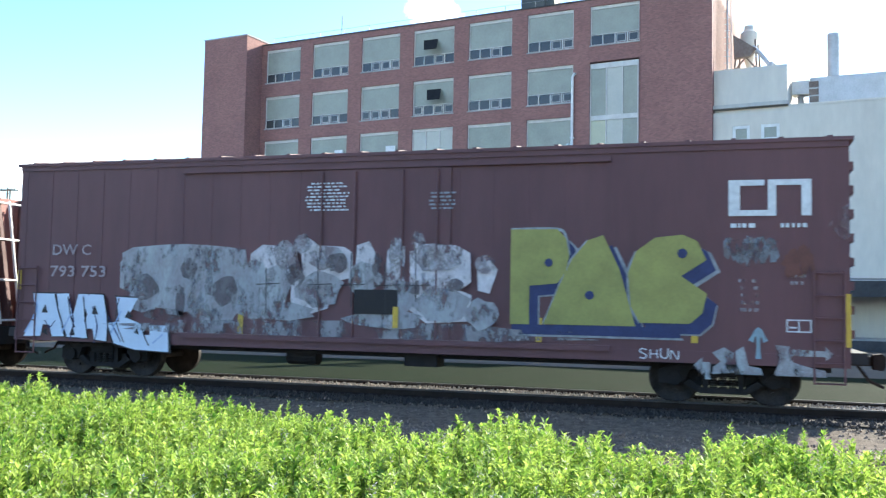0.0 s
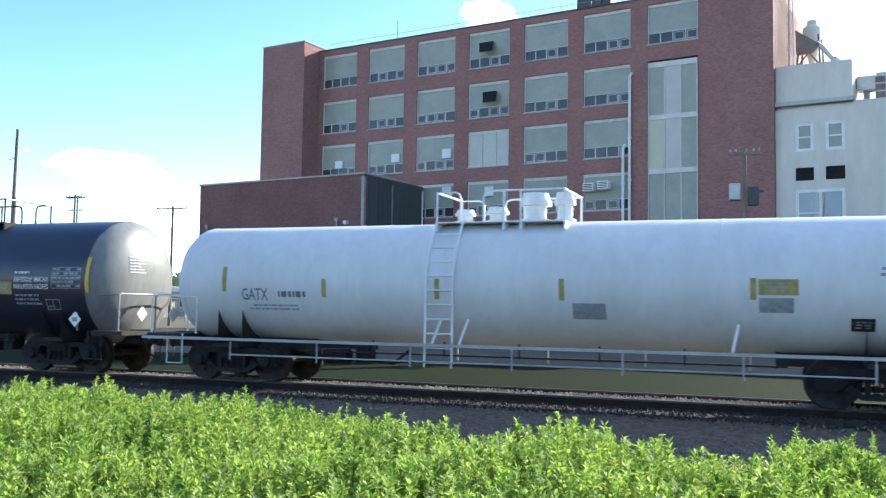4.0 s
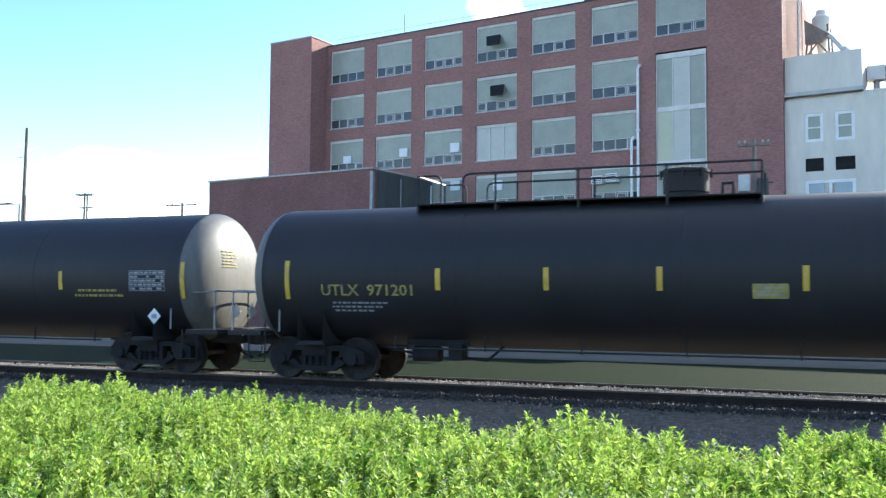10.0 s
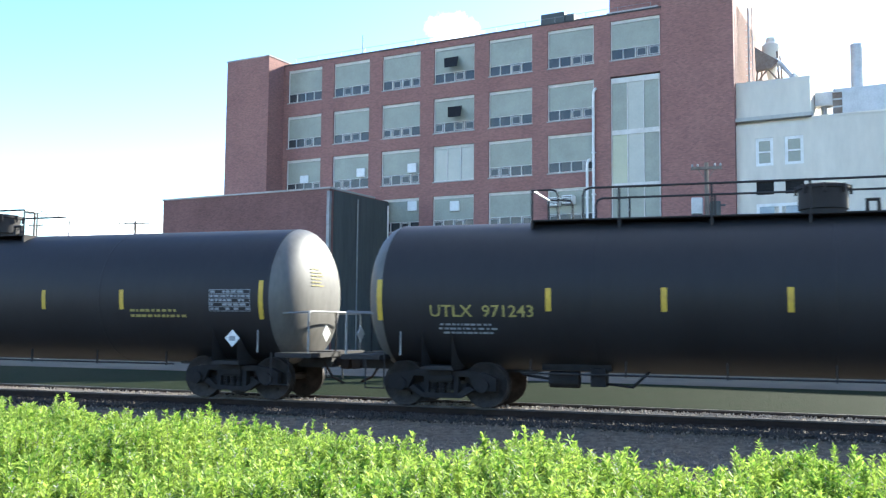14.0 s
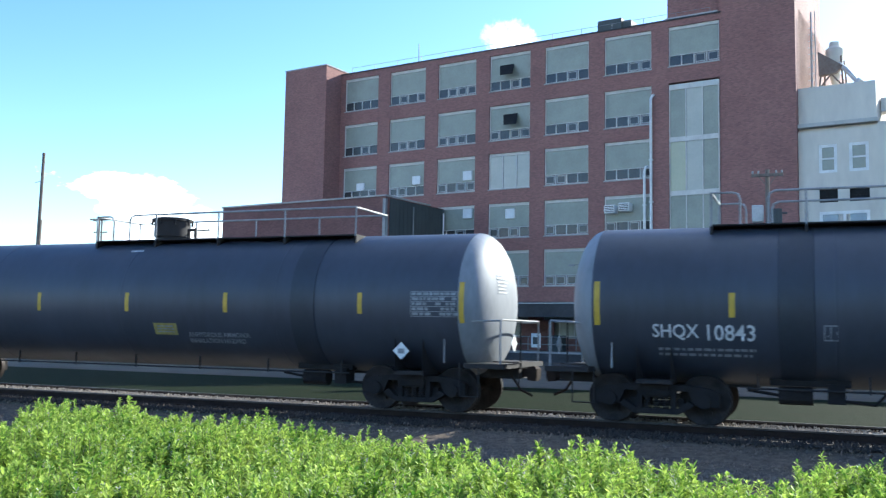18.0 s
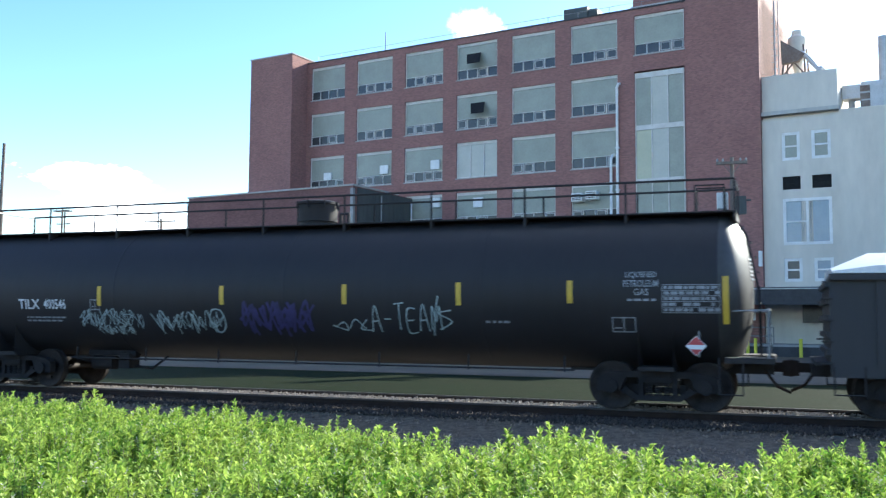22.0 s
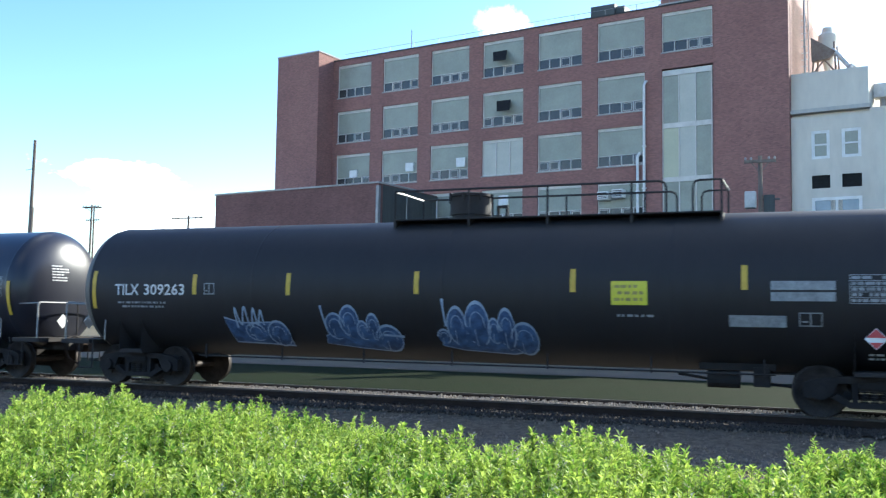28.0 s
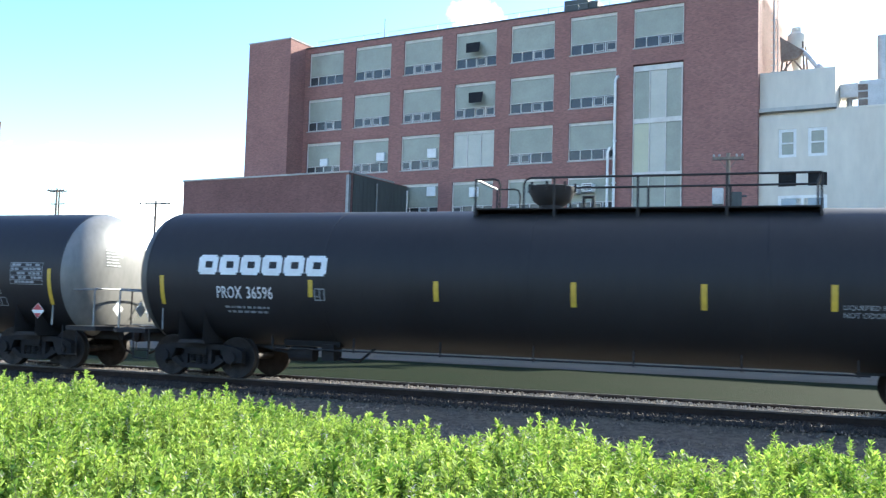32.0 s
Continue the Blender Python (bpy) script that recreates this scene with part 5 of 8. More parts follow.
        pipe(bm, [(d0 + 0.75, -0.3, top - 0.02), (d0 + 0.75, -0.3, top + 0.25), (d0 + 0.95, -0.3, top + 0.25), (d0 + 0.95, -0.3, top - 0.02)], 0.045, 8)
        part("relief_valve", bm, dome_m, car)
    if spec.get("ladder"):
        bm = B()
        for y in (-0.35, 0.1):
            pts = [(half + 0.12, y, 1.06), (half + 0.1, y, zc), (cylinder + 0.5, y, zc + r * 0.72), (cylinder + 0.15, y, top + 0.05)]
            pipe(bm, pts, 0.022)
        for k in range(9):
            t = k / 9
            z = 1.2 + t * (top - 1.2)
            x = half + 0.12 if z < zc else half + 0.12 - (1 - math.sqrt(max(0, 1 - ((z - zc) / r) ** 2))) * 0.72
            cyl(bm, (x, -0.35, z), (x, 0.1, z), 0.018, seg=5)
        for y in (-0.35, 0.1):
            pipe(bm, [(cylinder + 0.1, y, top), (cylinder + 0.1, y, top + 0.55), (cylinder - 0.45, y, top + 0.55), (cylinder - 0.45, y, top)], 0.022)
        part("head_ladder", bm, M_FRAME, car, "black steel ladder up the tank head")
    # marks
    for x, z0, z1 in spec["strips"]:
        painted("reflector_strip", skin, spec.get("tape", M_YELLOW), car, [(x - 0.055, x + 0.055, z0, z1)], lift=0.008)
    for x0, x1, z0, z1, text, m in spec.get("text", ()):
        lettering(text, skin, m, car, x0, x1, z0, z1)
    for x0, x1, z0, z1, rows, m in spec.get("print", ()):
        lines(skin, m, car, x0, x1, z0, z1, rows, rnd)
    for x0, x1, z0, z1, m, lab in spec.get("signs", ()):
        s = painted("sign_plate", skin, m, car, [(x0, x1, z0, z1)], lift=0.012, label=lab)
        lines(skin, M_GREYLET if m is not M_YSIGN else M_YELLET, s, x0 + 0.05, x1 - 0.05, z0 + 0.04, z1 - 0.04, 3, rnd, lift=0.016)
    if "panel" in spec:
        panel(skin, car, *spec["panel"], rnd)
    for f in spec.get("frames", ()):
        frame_mark(skin, car, *f)
    if "placard" in spec:
        placard(skin, car, *spec["placard"], 0.19, spec.get("red", True))
    if "logo" in spec:
        word_blocks(skin, car, *spec["logo"])
    # hazard placard in its holder on the end railing
    for s in (-1, 1):
        bm = B()
        xe = s * (half + 0.31)
        v = [bm.verts.new((xe + dx, -0.55 + dy, 1.48 + dz)) for dx in (-0.006, 0.006) for dy, dz in ((-0.19, 0), (0, -0.19), (0.19, 0), (0, 0.19))]
        for f in ((0, 1, 2, 3), (7, 6, 5, 4), (0, 4, 5, 1), (1, 5, 6, 2), (2, 6, 7, 3), (3, 7, 4, 0)):
            bm.faces.new([v[k] for k in f])
        part("end_placard", bm, M_WHITE, car, "white diamond placard on the end railing")
    bm = B()
    x = half - 0.16
    for k in range(6):
        y = -0.62
        while y < -0.3 + 0.08 * (k % 3):
            w = rnd.uniform(0.06, 0.14)
            box(bm, x - 0.03, x, y, y + w, zc + 0.6 - k * 0.075, zc + 0.63 - k * 0.075)
            y += w + 0.03
    ob = part("head_print", bm, spec.get("print_mat", M_SIGN), car)
    for v in ob.data.vertices:
        rad = math.hypot(v.co.y, v.co.z - zc) / r
        v.co.x = cylinder + dish * math.sqrt(max(0.0, 1 - rad ** 2.45)) + 0.012 + (0.004 if v.co.x > x - 0.01 else 0)
    return car, skin, rnd


def word_blocks(skin, car, x0, x1, z0, z1):
    """A maker's name as six plain white blocks with slots."""
    w = (x1 - x0) / 6
    z = lambda k: z0 + (z1 - z0) * k
    s = 0.085
    for k in range(6):
        a, b = x0 + k * w + 0.02, x0 + (k + 1) * w - 0.025
        q = [(a + 0.05, b - 0.05, z(0.0), z(0.12)), (a, b, z(0.12), z(0.34)), (a, b, z(0.68), z(0.9)), (a + 0.05, b - 0.05, z(0.9), z(1.0)), (a, a + s * 2.1, z(0.34), z(0.68)), (b - s * 1.6, b, z(0.34), z(0.68))]
        painted("name_block", skin, M_WHITE, car, q, lift=0.008, label="plain white painted block")


def spec_of(base, **more):
    s = dict(base)
    s.update(more)
    return s


BLACK = dict(mat=M_TANK, label="black railway tank car with yellow reflector strips, dusty ends")

# white tank car
M_SLATELET = mat("worn dark grey lettering", (0.07, 0.075, 0.085), (0.2, 0.2, 0.2), 0.65, 8.0)
WHITE = dict(mat=M_TANK_WHITE, head=M_TANK_WHITE, label="white railway tank car with faded stencils and white railings", rail=M_WHITE, rail_mat=M_WHITE, walk_mat=M_WHITE, dome_mat=M_WHITE,
             strips=[(-6.89, 2.04, 2.6), (-4.33, 1.93, 2.33), (-1.68, 1.92, 2.34), (0.97, 1.92, 2.35), (4.57, 1.97, 2.37), (7.83, 1.95, 2.6)], tape=M_YELLET, walk=(-1.9, 0.9), bay=0.95,
             text=[(-6.43, -5.75, 1.85, 2.12, "GATX", M_SLATELET)], print=[(-5.5, -4.61, 1.85, 2.12, 1, M_SLATELET), (6.68, 7.4, 2.38, 2.6, 2, M_GREYLET), (-6.3, -4.7, 1.62, 1.78, 2, M_GREYLET)],
             signs=[(4.66, 5.35, 2.06, 2.35, M_YELLET, "dull yellow sign plate"), (4.67, 5.27, 1.74, 2.01, M_GREYLET, "grey sign plate"), (1.18, 1.84, 1.56, 1.87, M_GREYLET, "faded grey plate"), (6.22, 6.62, 1.43, 1.66, M_FRAME, "black patch plate")],
             print_mat=M_GREYLET, r=1.33, zc=2.27, rail_height=0.62, fittings=[(-1.5, 0.2, 0.3), (-0.75, 0.22, 0.34), (0.1, 0.3, 0.62), (0.75, 0.2, 0.62)])
car, skin, rnd = tank_car(-40.3, -57.4, WHITE)
bm = B()
for y in (-1.45, 1.45):
    box(bm, -9.0, 9.0, y - 0.05, y + 0.05, 0.93, 0.99)
    pipe(bm, [(-6.6, y, 0.62), (6.6, y, 0.62)], 0.018)
    for k in range(7):
        x = -6.6 + k * 2.2
        cyl(bm, (x, y, 0.5), (x, y, 0.95), 0.02, seg=5)
part("side_sill", bm, M_COPING, car, "dull white side running board and pipe rail")
for x in (-1.75, -1.15, 4.2, 6.9):
    bm = B()
    pipe(bm, [(x, -1.42, 0.95), (x + 0.1, -1.1, 1.5)], 0.03)
    part("board_brace", bm, M_WHITE, car)
bm = B()
for x in (-1.9, -1.3):
    pipe(bm, [(x, -1.4, 0.5), (x, -1.4, 2.4), (x, -1.05, 3.2), (x, -0.8, 3.6)], 0.025)
for k in range(10):
    z = 0.6 + k * 0.3
    y = -1.4 if z < 2.4 else -1.4 + (z - 2.4) * 0.46
    cyl(bm, (-1.9, y, z), (-1.3, y, z), 0.018, seg=5)
part("side_ladder", bm, M_WHITE, car)

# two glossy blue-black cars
T1 = dict(zc=2.27, mat=M_TANK_GLOSS, head=M_HEAD_SUN_P, label="glossy blue-black railway tank car with yellow reflector strips",
          strips=[(-8.55, 1.83, 2.59), (-5.85, 2.06, 2.45), (-3.2, 2.1, 2.46), (-0.34, 2.04, 2.49), (3.0, 2.07, 2.53), (6.49, 2.05, 2.56), (9.5, 1.98, 2.83)], walk=(-1.2, 6.0), dome=-0.1, flip=True, gear=1,
          text=[(-7.62, -5.84, 1.89, 2.12, "TILX 500937", M_SIGN), (7.2, 8.31, 2.22, 2.36, "ANHYDROUS AMMONIA", M_SIGN), (7.2, 8.31, 2.05, 2.18, "INHALATION HAZARD", M_SIGN)], print=[(-7.67, -6.12, 1.53, 1.74, 2, M_GREYLET), (7.2, 7.8, 2.4, 2.52, 1, M_SIGN), (7.18, 8.05, 1.64, 1.95, 3, M_GREYLET)],
          signs=[(6.59, 7.14, 1.92, 2.23, M_YELLET, "dull yellow sign plate")], panel=(8.4, 9.3, 2.07, 2.58), frames=[(8.19, 8.62, 1.55, 1.81), (-5.66, -5.4, 1.9, 2.12)], placard=(9.05, 1.33), red=False)
car, skin, rnd = tank_car(-58.95, -79.0, T1)
strokes("graffiti", skin, M_GREYLET, car, -2.35, 0.14, 1.28, 1.72, scrawl(rnd, 5), 0.035, label="faint pale spray-painted scrawl")
T2 = spec_of(T1, strips=[(-8.9, 1.89, 2.65), (-5.95, 2.03, 2.42), (-2.19, 2.02, 2.46), (1.13, 2.1, 2.51), (3.61, 2.09, 2.54), (6.5, 2.14, 2.57), (9.3, 1.99, 2.83)], walk=(-6.5, 1.3), dome=-0.3, flip=False,
             text=[(-8.1, -6.15, 1.89, 2.14, "TILX 501123", M_SIGN), (7.04, 8.16, 2.07, 2.19, "ANHYDROUS AMMONIA", M_SIGN), (7.04, 8.16, 1.91, 2.03, "INHALATION HAZARD", M_SIGN)], print=[(-7.6, -6.1, 1.55, 1.75, 2, M_GREYLET), (7.04, 7.6, 2.23, 2.34, 1, M_SIGN), (6.4, 7.0, 1.6, 1.85, 3, M_GREYLET)],
             signs=[(5.03, 5.64, 1.99, 2.28, M_YELLET, "dull yellow sign plate")], panel=(8.36, 9.24, 2.06, 2.51), frames=[(8.03, 8.39, 1.55, 1.83), (-5.75, -5.5, 1.9, 2.12)], placard=(8.76, 1.4), gear=-1)
tank_car(-80.2, -99.95, T2)

# four alike black cars with yellow lettering
UT = spec_of(BLACK, label="black railway tank car with yellow lettering and sunlit dusty ends", walk=(-5.7, 1.4), dome=-0.1, red=False, print_mat=M_YELLET, bay=1.9)
for a, b, num, xs, sign, prt, pan, plc in ((-101.35, -120.85, "971201", (-8.5, -4.92, -2.62, -0.42, 2.15, 5.35, 8.65), 1.24, 5.66, 7.53, 8.15), (-121.9, -140.75, "971269", (-8.4, -4.8, -2.6, -0.4, 2.17, 5.3, 8.93), 1.15, 5.61, 7.4, 8.05),
                                          (-141.9, -160.5, "971243", (-8.75, -5.2, -3.0, -0.78, 1.95, 4.95, 8.65), 1.07, 5.07, 7.4, 8.0), (-161.95, -180.8, "", (-8.5, -4.52, -1.92, 0.62, 2.81, 5.02, 8.64), -1.48, 5.18, 7.35, 7.88)):
    z = 1.98
    s = spec_of(UT, strips=[(x, 1.78, 2.62) if abs(x) > 8 else (x, z, z + 0.45) for x in xs], text=[(-7.65, -6.75, 1.86, 2.1, "UTLX", M_YELLET)], print=[(prt, prt + 1.65, 1.78, 2.02, 2, M_YELLET), (-7.5, -6.1, 1.5, 1.75, 3, M_GREYLET)],
                signs=[(sign, sign + 0.62, 1.84, 2.11, M_YELLET, "dull yellow sign plate")], panel=(pan, pan + 1.02, 1.95, 2.42), placard=(plc, 1.36))
    if num:
        s["text"] = s["text"] + [(-6.55, -5.5, 1.86, 2.1, num, M_YELLET)]
    else:
        s["print"] = s["print"] + [(-6.55, -5.5, 1.86, 2.1, 1, M_YELLET)]
    tank_car(a, b, s)

# two slate-blue cars
M_RAILGREY = mat("dull grey rail paint", (0.13, 0.13, 0.13), (0.08, 0.08, 0.08), 0.6, 3.0)
# rail colour lightened to stand for the sunlit side of the posts
M_RAILPALE = mat("sun-paled rail paint", (0.34, 0.34, 0.34), (0.18, 0.18, 0.18), 0.6, 3.0)
# slate ends lightened to carry the sun's sheen on them
M_SLATE_HEAD_SUN = mat("slate paint, dusty and sun-paled", (0.26, 0.27, 0.29), (0.18, 0.19, 0.2), 0.5, 1.2, stretch=(1, 1, 0.4))
M_SLATE = mat("dark slate band paint", (0.032, 0.038, 0.05), (0.024, 0.028, 0.036), 0.5, 1.0)
for a, b, num, xs, sign, prt, walk_x, lab, pan, plc in ((-182.25, -200.85, "10843", (-8.6, -6.1, -2.65, 0.07, 2.63, 6.13, 8.88), 2.95, 3.75, (-6.53, 0.35), (-7.55, -5.7), 7.6, 7.22), (-202.45, -221.1, "10781", (-8.6, -5.9, -2.57, 0.2, 3.03, 6.48, 8.82), 0.95, 1.9, (-1.53, 5.94), (-7.35, -5.5), 7.68, 7.42)):
    low = 1.34 if num == "10781" else 1.58
    s = dict(mat=M_TANK_GREY, head=M_SLATE_HEAD_SUN, label="slate-blue railway tank car with white lettering and a railed walkway", strips=[(x, 1.88, 2.72) if abs(x) > 8 else (x, 2.05, 2.5) for x in xs], walk=walk_x, dome=0.2,
             text=[(lab[0], lab[0] + 0.85, 1.62, 1.92, "SHQX", M_SIGN), (lab[0] + 1.0, lab[1], 1.62, 1.92, num, M_SIGN), (prt, prt + 1.7, low + 0.14, low + 0.25, "ANHYDROUS AMMONIA", M_GREYLET), (prt, prt + 1.55, low, low + 0.11, "INHALATION HAZARD", M_GREYLET)], print=[(lab[0], lab[1], 1.3, 1.5, 2, M_GREYLET), (-0.3, 0.2, 3.5, 3.6, 1, M_SIGN)],
             signs=[(sign, sign + 0.66, 1.52, 1.79, M_YELLET, "dull yellow sign plate")], panel=(pan, pan + 1.07, 2.0, 2.52), placard=(plc, 1.28), red=False, frames=[(lab[1] + (1.15 if num == "10843" else 0.35), lab[1] + (1.38 if num == "10843" else 0.63), 1.65, 1.93)], rail=M_RAILPALE, rail_mat=M_RAILPALE, gear=1 if num == "10781" else -1)
    car, skin, rnd = tank_car(a, b, s)
    bm = B()
    x0 = 4.75 if num == "10781" else -5.3
    lathe(bm, [(x0, 1.572), (x0 + 0.01, 1.59), (x0 + 0.6, 1.59), (x0 + 0.61, 1.572)], "x", 64, (0, 0, 2.31), closed=False)
    part("shell_band", bm, M_SLATE, car, "darker band round the tank", 40)

# ---- covered gondola ----
car = rail_car("gondola_car", -222.45, -239.0, "charcoal gondola car with ribbed sides and white covers", "gondola car")
gs = Skin(1.52)
half = 8.27
boxed("floor", (-half, half, -1.455, 1.455, 0.95, 1.05), M_GOND, car)
for y in (-1.46, 1.46):
    bm = B()
    prism(bm, [(-half, 0.76), (-half + 3.0, 0.74), (-half + 3.9, 0.45), (half - 3.9, 0.45), (half - 3.0, 0.74), (half, 0.76), (half, 2.55), (-half, 2.55)], *sorted((y, y * 1.03)))
    part("side_wall", bm, M_GOND, car, "charcoal side wall, deeper between the trucks")
for s in (-1, 1):
    bm = B()
    x0, x1 = sorted((s * half, s * (half - 0.06)))
    box(bm, x0, x1, -1.459, 1.459, 1.05, 2.5)
    for k in range(5):
        z = 1.15 + k * 0.3
        x0, x1 = sorted((s * half, s * (half + 0.07)))
        box(bm, x0, x1, -1.45, 1.45, z, z + 0.1)
    part("end_wall", bm, M_GOND, car, "horizontally ribbed end wall")
    for y in (-1.5, 1.5):
        for k in range(4):
            bm = B()
            z = 1.0 + k * 0.38
            pipe(bm, [(s * (half - 0.05), y * 1.0, z), (s * (half + 0.12), y * 1.02, z), (s * (half + 0.12), y * 0.75, z)], 0.018, 5)
            part("grab_iron", bm, M_FRAME, car)
        bm = B()
        pipe(bm, [(s * (half - 0.05), y, 0.95), (s * (half - 0.05), y, 0.45), (s * (half - 0.55), y, 0.45), (s * (half - 0.55), y, 0.95)], 0.02, 5)
        part("sill_step", bm, M_FRAME, car)
    truck(car, s * (half - 1.75))
    bm = B()
    x0, x1 = sorted((s * (half - 3), s * (half + 0.3)))
    box(bm, x0, x1, -0.3, 0.3, 0.7, 0.95)
    box(bm, *sorted((s * half, s * (half + 0.25))), -1.3, 1.3, 0.95, 1.02)
    part("draft_sill", bm, M_FRAME, car)
couplers(car, half + 0.05)
for k in range(16):
    x = -7.45 + k * 0.992
    for y in (-1, 1):
        bm = B()
        prism(bm, [(x - 0.07, 0.97), (x - 0.07, 2.46), (x + 0.07, 2.46), (x + 0.07, 0.97)], *sorted((y * 1.5, y * 1.55)))
        part("side_rib", bm, M_GOND, car)
for y in (-1, 1):
    bm = B()
    box(bm, -half, half, *sorted((y * 1.49, y * 1.62)), 2.47, 2.58)
    part("top_rail", bm, M_GOND, car)
for a, b in ((-half + 0.05, -4.7), (-4.6, 4.75), (4.85, half - 0.05)):
    bm = B()
    e0, e1 = (0.7 if a < -8 else 0.02), (0.7 if b > 8 else 0.02)
    prof = [(-1.6, 2.59), (-1.6, 2.72), (-0.9, 2.98), (0, 3.04), (0.9, 2.98), (1.6, 2.72), (1.6, 2.59)]
    rings = []
    for x, f in ((a, 0.3 if e0 > 0.1 else 1), (a + e0, 1), (b - e1, 1), (b, 0.3 if e1 > 0.1 else 1)):
        rings.append([bm.verts.new((x, p, 2.59 + (q - 2.59) * f)) for p, q in prof])
    for p, q in zip(rings, rings[1:]):
        for i in range(len(prof) - 1):
            bm.faces.new((p[i], p[i + 1], q[i + 1], q[i]))
    bm.faces.new(rings[0])
    bm.faces.new(rings[-1][::-1])
    part("cover", bm, M_WHITE, car, "white glass-fibre cover panel", 20)
for x in (-4.65, 4.8):
    bm = B()
    box(bm, x - 0.08, x + 0.08, -1.66, 1.66, 2.6, 2.72)
    box(bm, x - 0.1, x + 0.1, -1.7, -1.5, 2.55, 3.1)
    box(bm, x - 0.05, x + 0.05, -1.6, 1.6, 2.98, 3.12)
    part("cover_clamp", bm, M_FRAME, car, "black cover clamp")
for x in (-5.55, 5.85):
    bm = B()
    box(bm, x - 0.2, x + 0.2, -1.3, -0.8, 2.7, 3.2)
    part("cover_box", bm, M_WHITE, car, "white box on the cover", bevel=0.02)
part("cover_patch", finish((lambda q: (box(q, 5.0, 5.6, -1.63, -1.61, 2.66, 2.76), q)[1])(B()), "cover_patch", M_YELLET), None, car)
rnd = random.Random(4)
for x, z0, z1 in ((-7.01, 1.02, 1.86), (-3.82, 1.0, 1.31), (-1.47, 0.96, 1.38), (1.76, 0.97, 1.4), (4.17, 1.01, 1.44), (7.42, 1.05, 1.9)):
    painted("reflector_strip", gs, M_YELLOW, car, [(x - 0.05, x + 0.05, z0, z1)], lift=0.036)
gs2 = Skin(1.55)
lettering("MWCX", gs2, M_SIGN, car, -6.28, -5.38, 1.87, 2.14)
lettering("200485", gs2, M_SIGN, car, -6.29, -5.16, 1.42, 1.68)
lines(gs2, M_GREYLET, car, -6.21, -5.24, 0.98, 1.18, 2, rnd)
frame_mark(gs2, car, -4.7, -4.44, 1.63, 1.91, M_SIGN, False)
frame_mark(gs2, car, 6.17, 6.6, 0.96, 1.2, M_SIGN)
lines(gs2, M_SIGN, car, 6.17, 6.62, 1.24, 1.59, 4, rnd)
lines(gs2, M_SIGN, car, 2.48, 3.07, 0.59, 0.65, 1, rnd)
lines(gs2, M_SIGN, car, 7.3, 8.05, 0.98, 1.04, 1, rnd)
painted("round_mark", gs2, M_SIGN, car, polys=[[(0.67 + 0.14 * math.cos(a), 1.17 + 0.14 * math.sin(a)) for a in [k * math.pi / 2 for k in range(4)]]])

# ---- later tank cars ----
T7 = spec_of(BLACK, head=mat("black dusty paint", (0.05, 0.047, 0.043), (0.03, 0.028, 0.026), 0.5, 1.2), ladder=True, label="long black railway tank car with full-length railing and graffiti", strips=[(-8.9, 1.75, 2.5), (-4.95, 2.0, 2.46), (-1.56, 2.03, 2.45), (1.49, 2.04, 2.46), (4.06, 2.02, 2.48), (6.35, 2.06, 2.5), (9.25, 1.68, 2.56)], walk=(-9.3, 9.4), dome=0.0, bay=2.1, full=True,
             text=[(-7.4, -6.75, 1.92, 2.16, "TILX", M_SIGN), (-6.62, -5.95, 1.92, 2.16, "400546", M_SIGN), (7.42, 8.0, 2.53, 2.66, "LIQUEFIED", M_GREYLET), (7.38, 8.04, 2.37, 2.5, "PETROLEUM", M_GREYLET), (7.58, 7.86, 2.21, 2.34, "GAS", M_GREYLET)], print=[(-7.4, -5.9, 1.6, 1.76, 2, M_GREYLET), (7.42, 8.01, 2.08, 2.17, 1, M_GREYLET), (4.55, 5.22, 1.64, 1.74, 1, M_GREYLET)],
             panel=(8.11, 9.15, 1.88, 2.4), frames=[(7.15, 7.6, 1.51, 1.8), (-5.22, -4.94, 1.9, 2.15)], placard=(8.7, 1.27))
car, skin, rnd = tank_car(-240.3, -259.7, T7)
M_MINT = mat("pale mint spray paint", (0.4, 0.47, 0.45), (0.2, 0.25, 0.24), 0.6, 6.0)
M_PURPLE = mat("purple spray paint", (0.04, 0.03, 0.12), (0.022, 0.02, 0.05), 0.6, 4.0)
M_BLUE = mat("blue spray paint", (0.075, 0.15, 0.3), (0.03, 0.055, 0.115), 0.6, 5.0, amount=1.3)
M_PALEBLUE = mat("pale blue spray paint", (0.33, 0.4, 0.49), (0.22, 0.28, 0.38), 0.6, 4.0)
for a, b, c, d, n in ((-5.54, -3.8, 1.5, 1.93, 5), (-5.1, -4.1, 1.32, 1.55, 4), (-3.49, -1.56, 1.4, 1.9, 6)):
    strokes("graffiti", skin, M_MINT, car, a, b, c, d, scrawl(rnd, n + 2), 0.028, label="mint spray-painted tag")
strokes("graffiti", skin, M_MINT, car, -2.0, -1.5, 1.35, 1.95, [[(0.1, 0.3), (0.3, 0.9), (0.8, 0.9), (0.95, 0.4), (0.6, 0.1), (0.2, 0.3)]], 0.045, label="mint spray-painted loop")
strokes("graffiti", skin, M_PURPLE, car, -1.08, 0.7, 1.39, 2.13, scrawl(rnd, 6), 0.08, label="faint purple spray-painted tag")
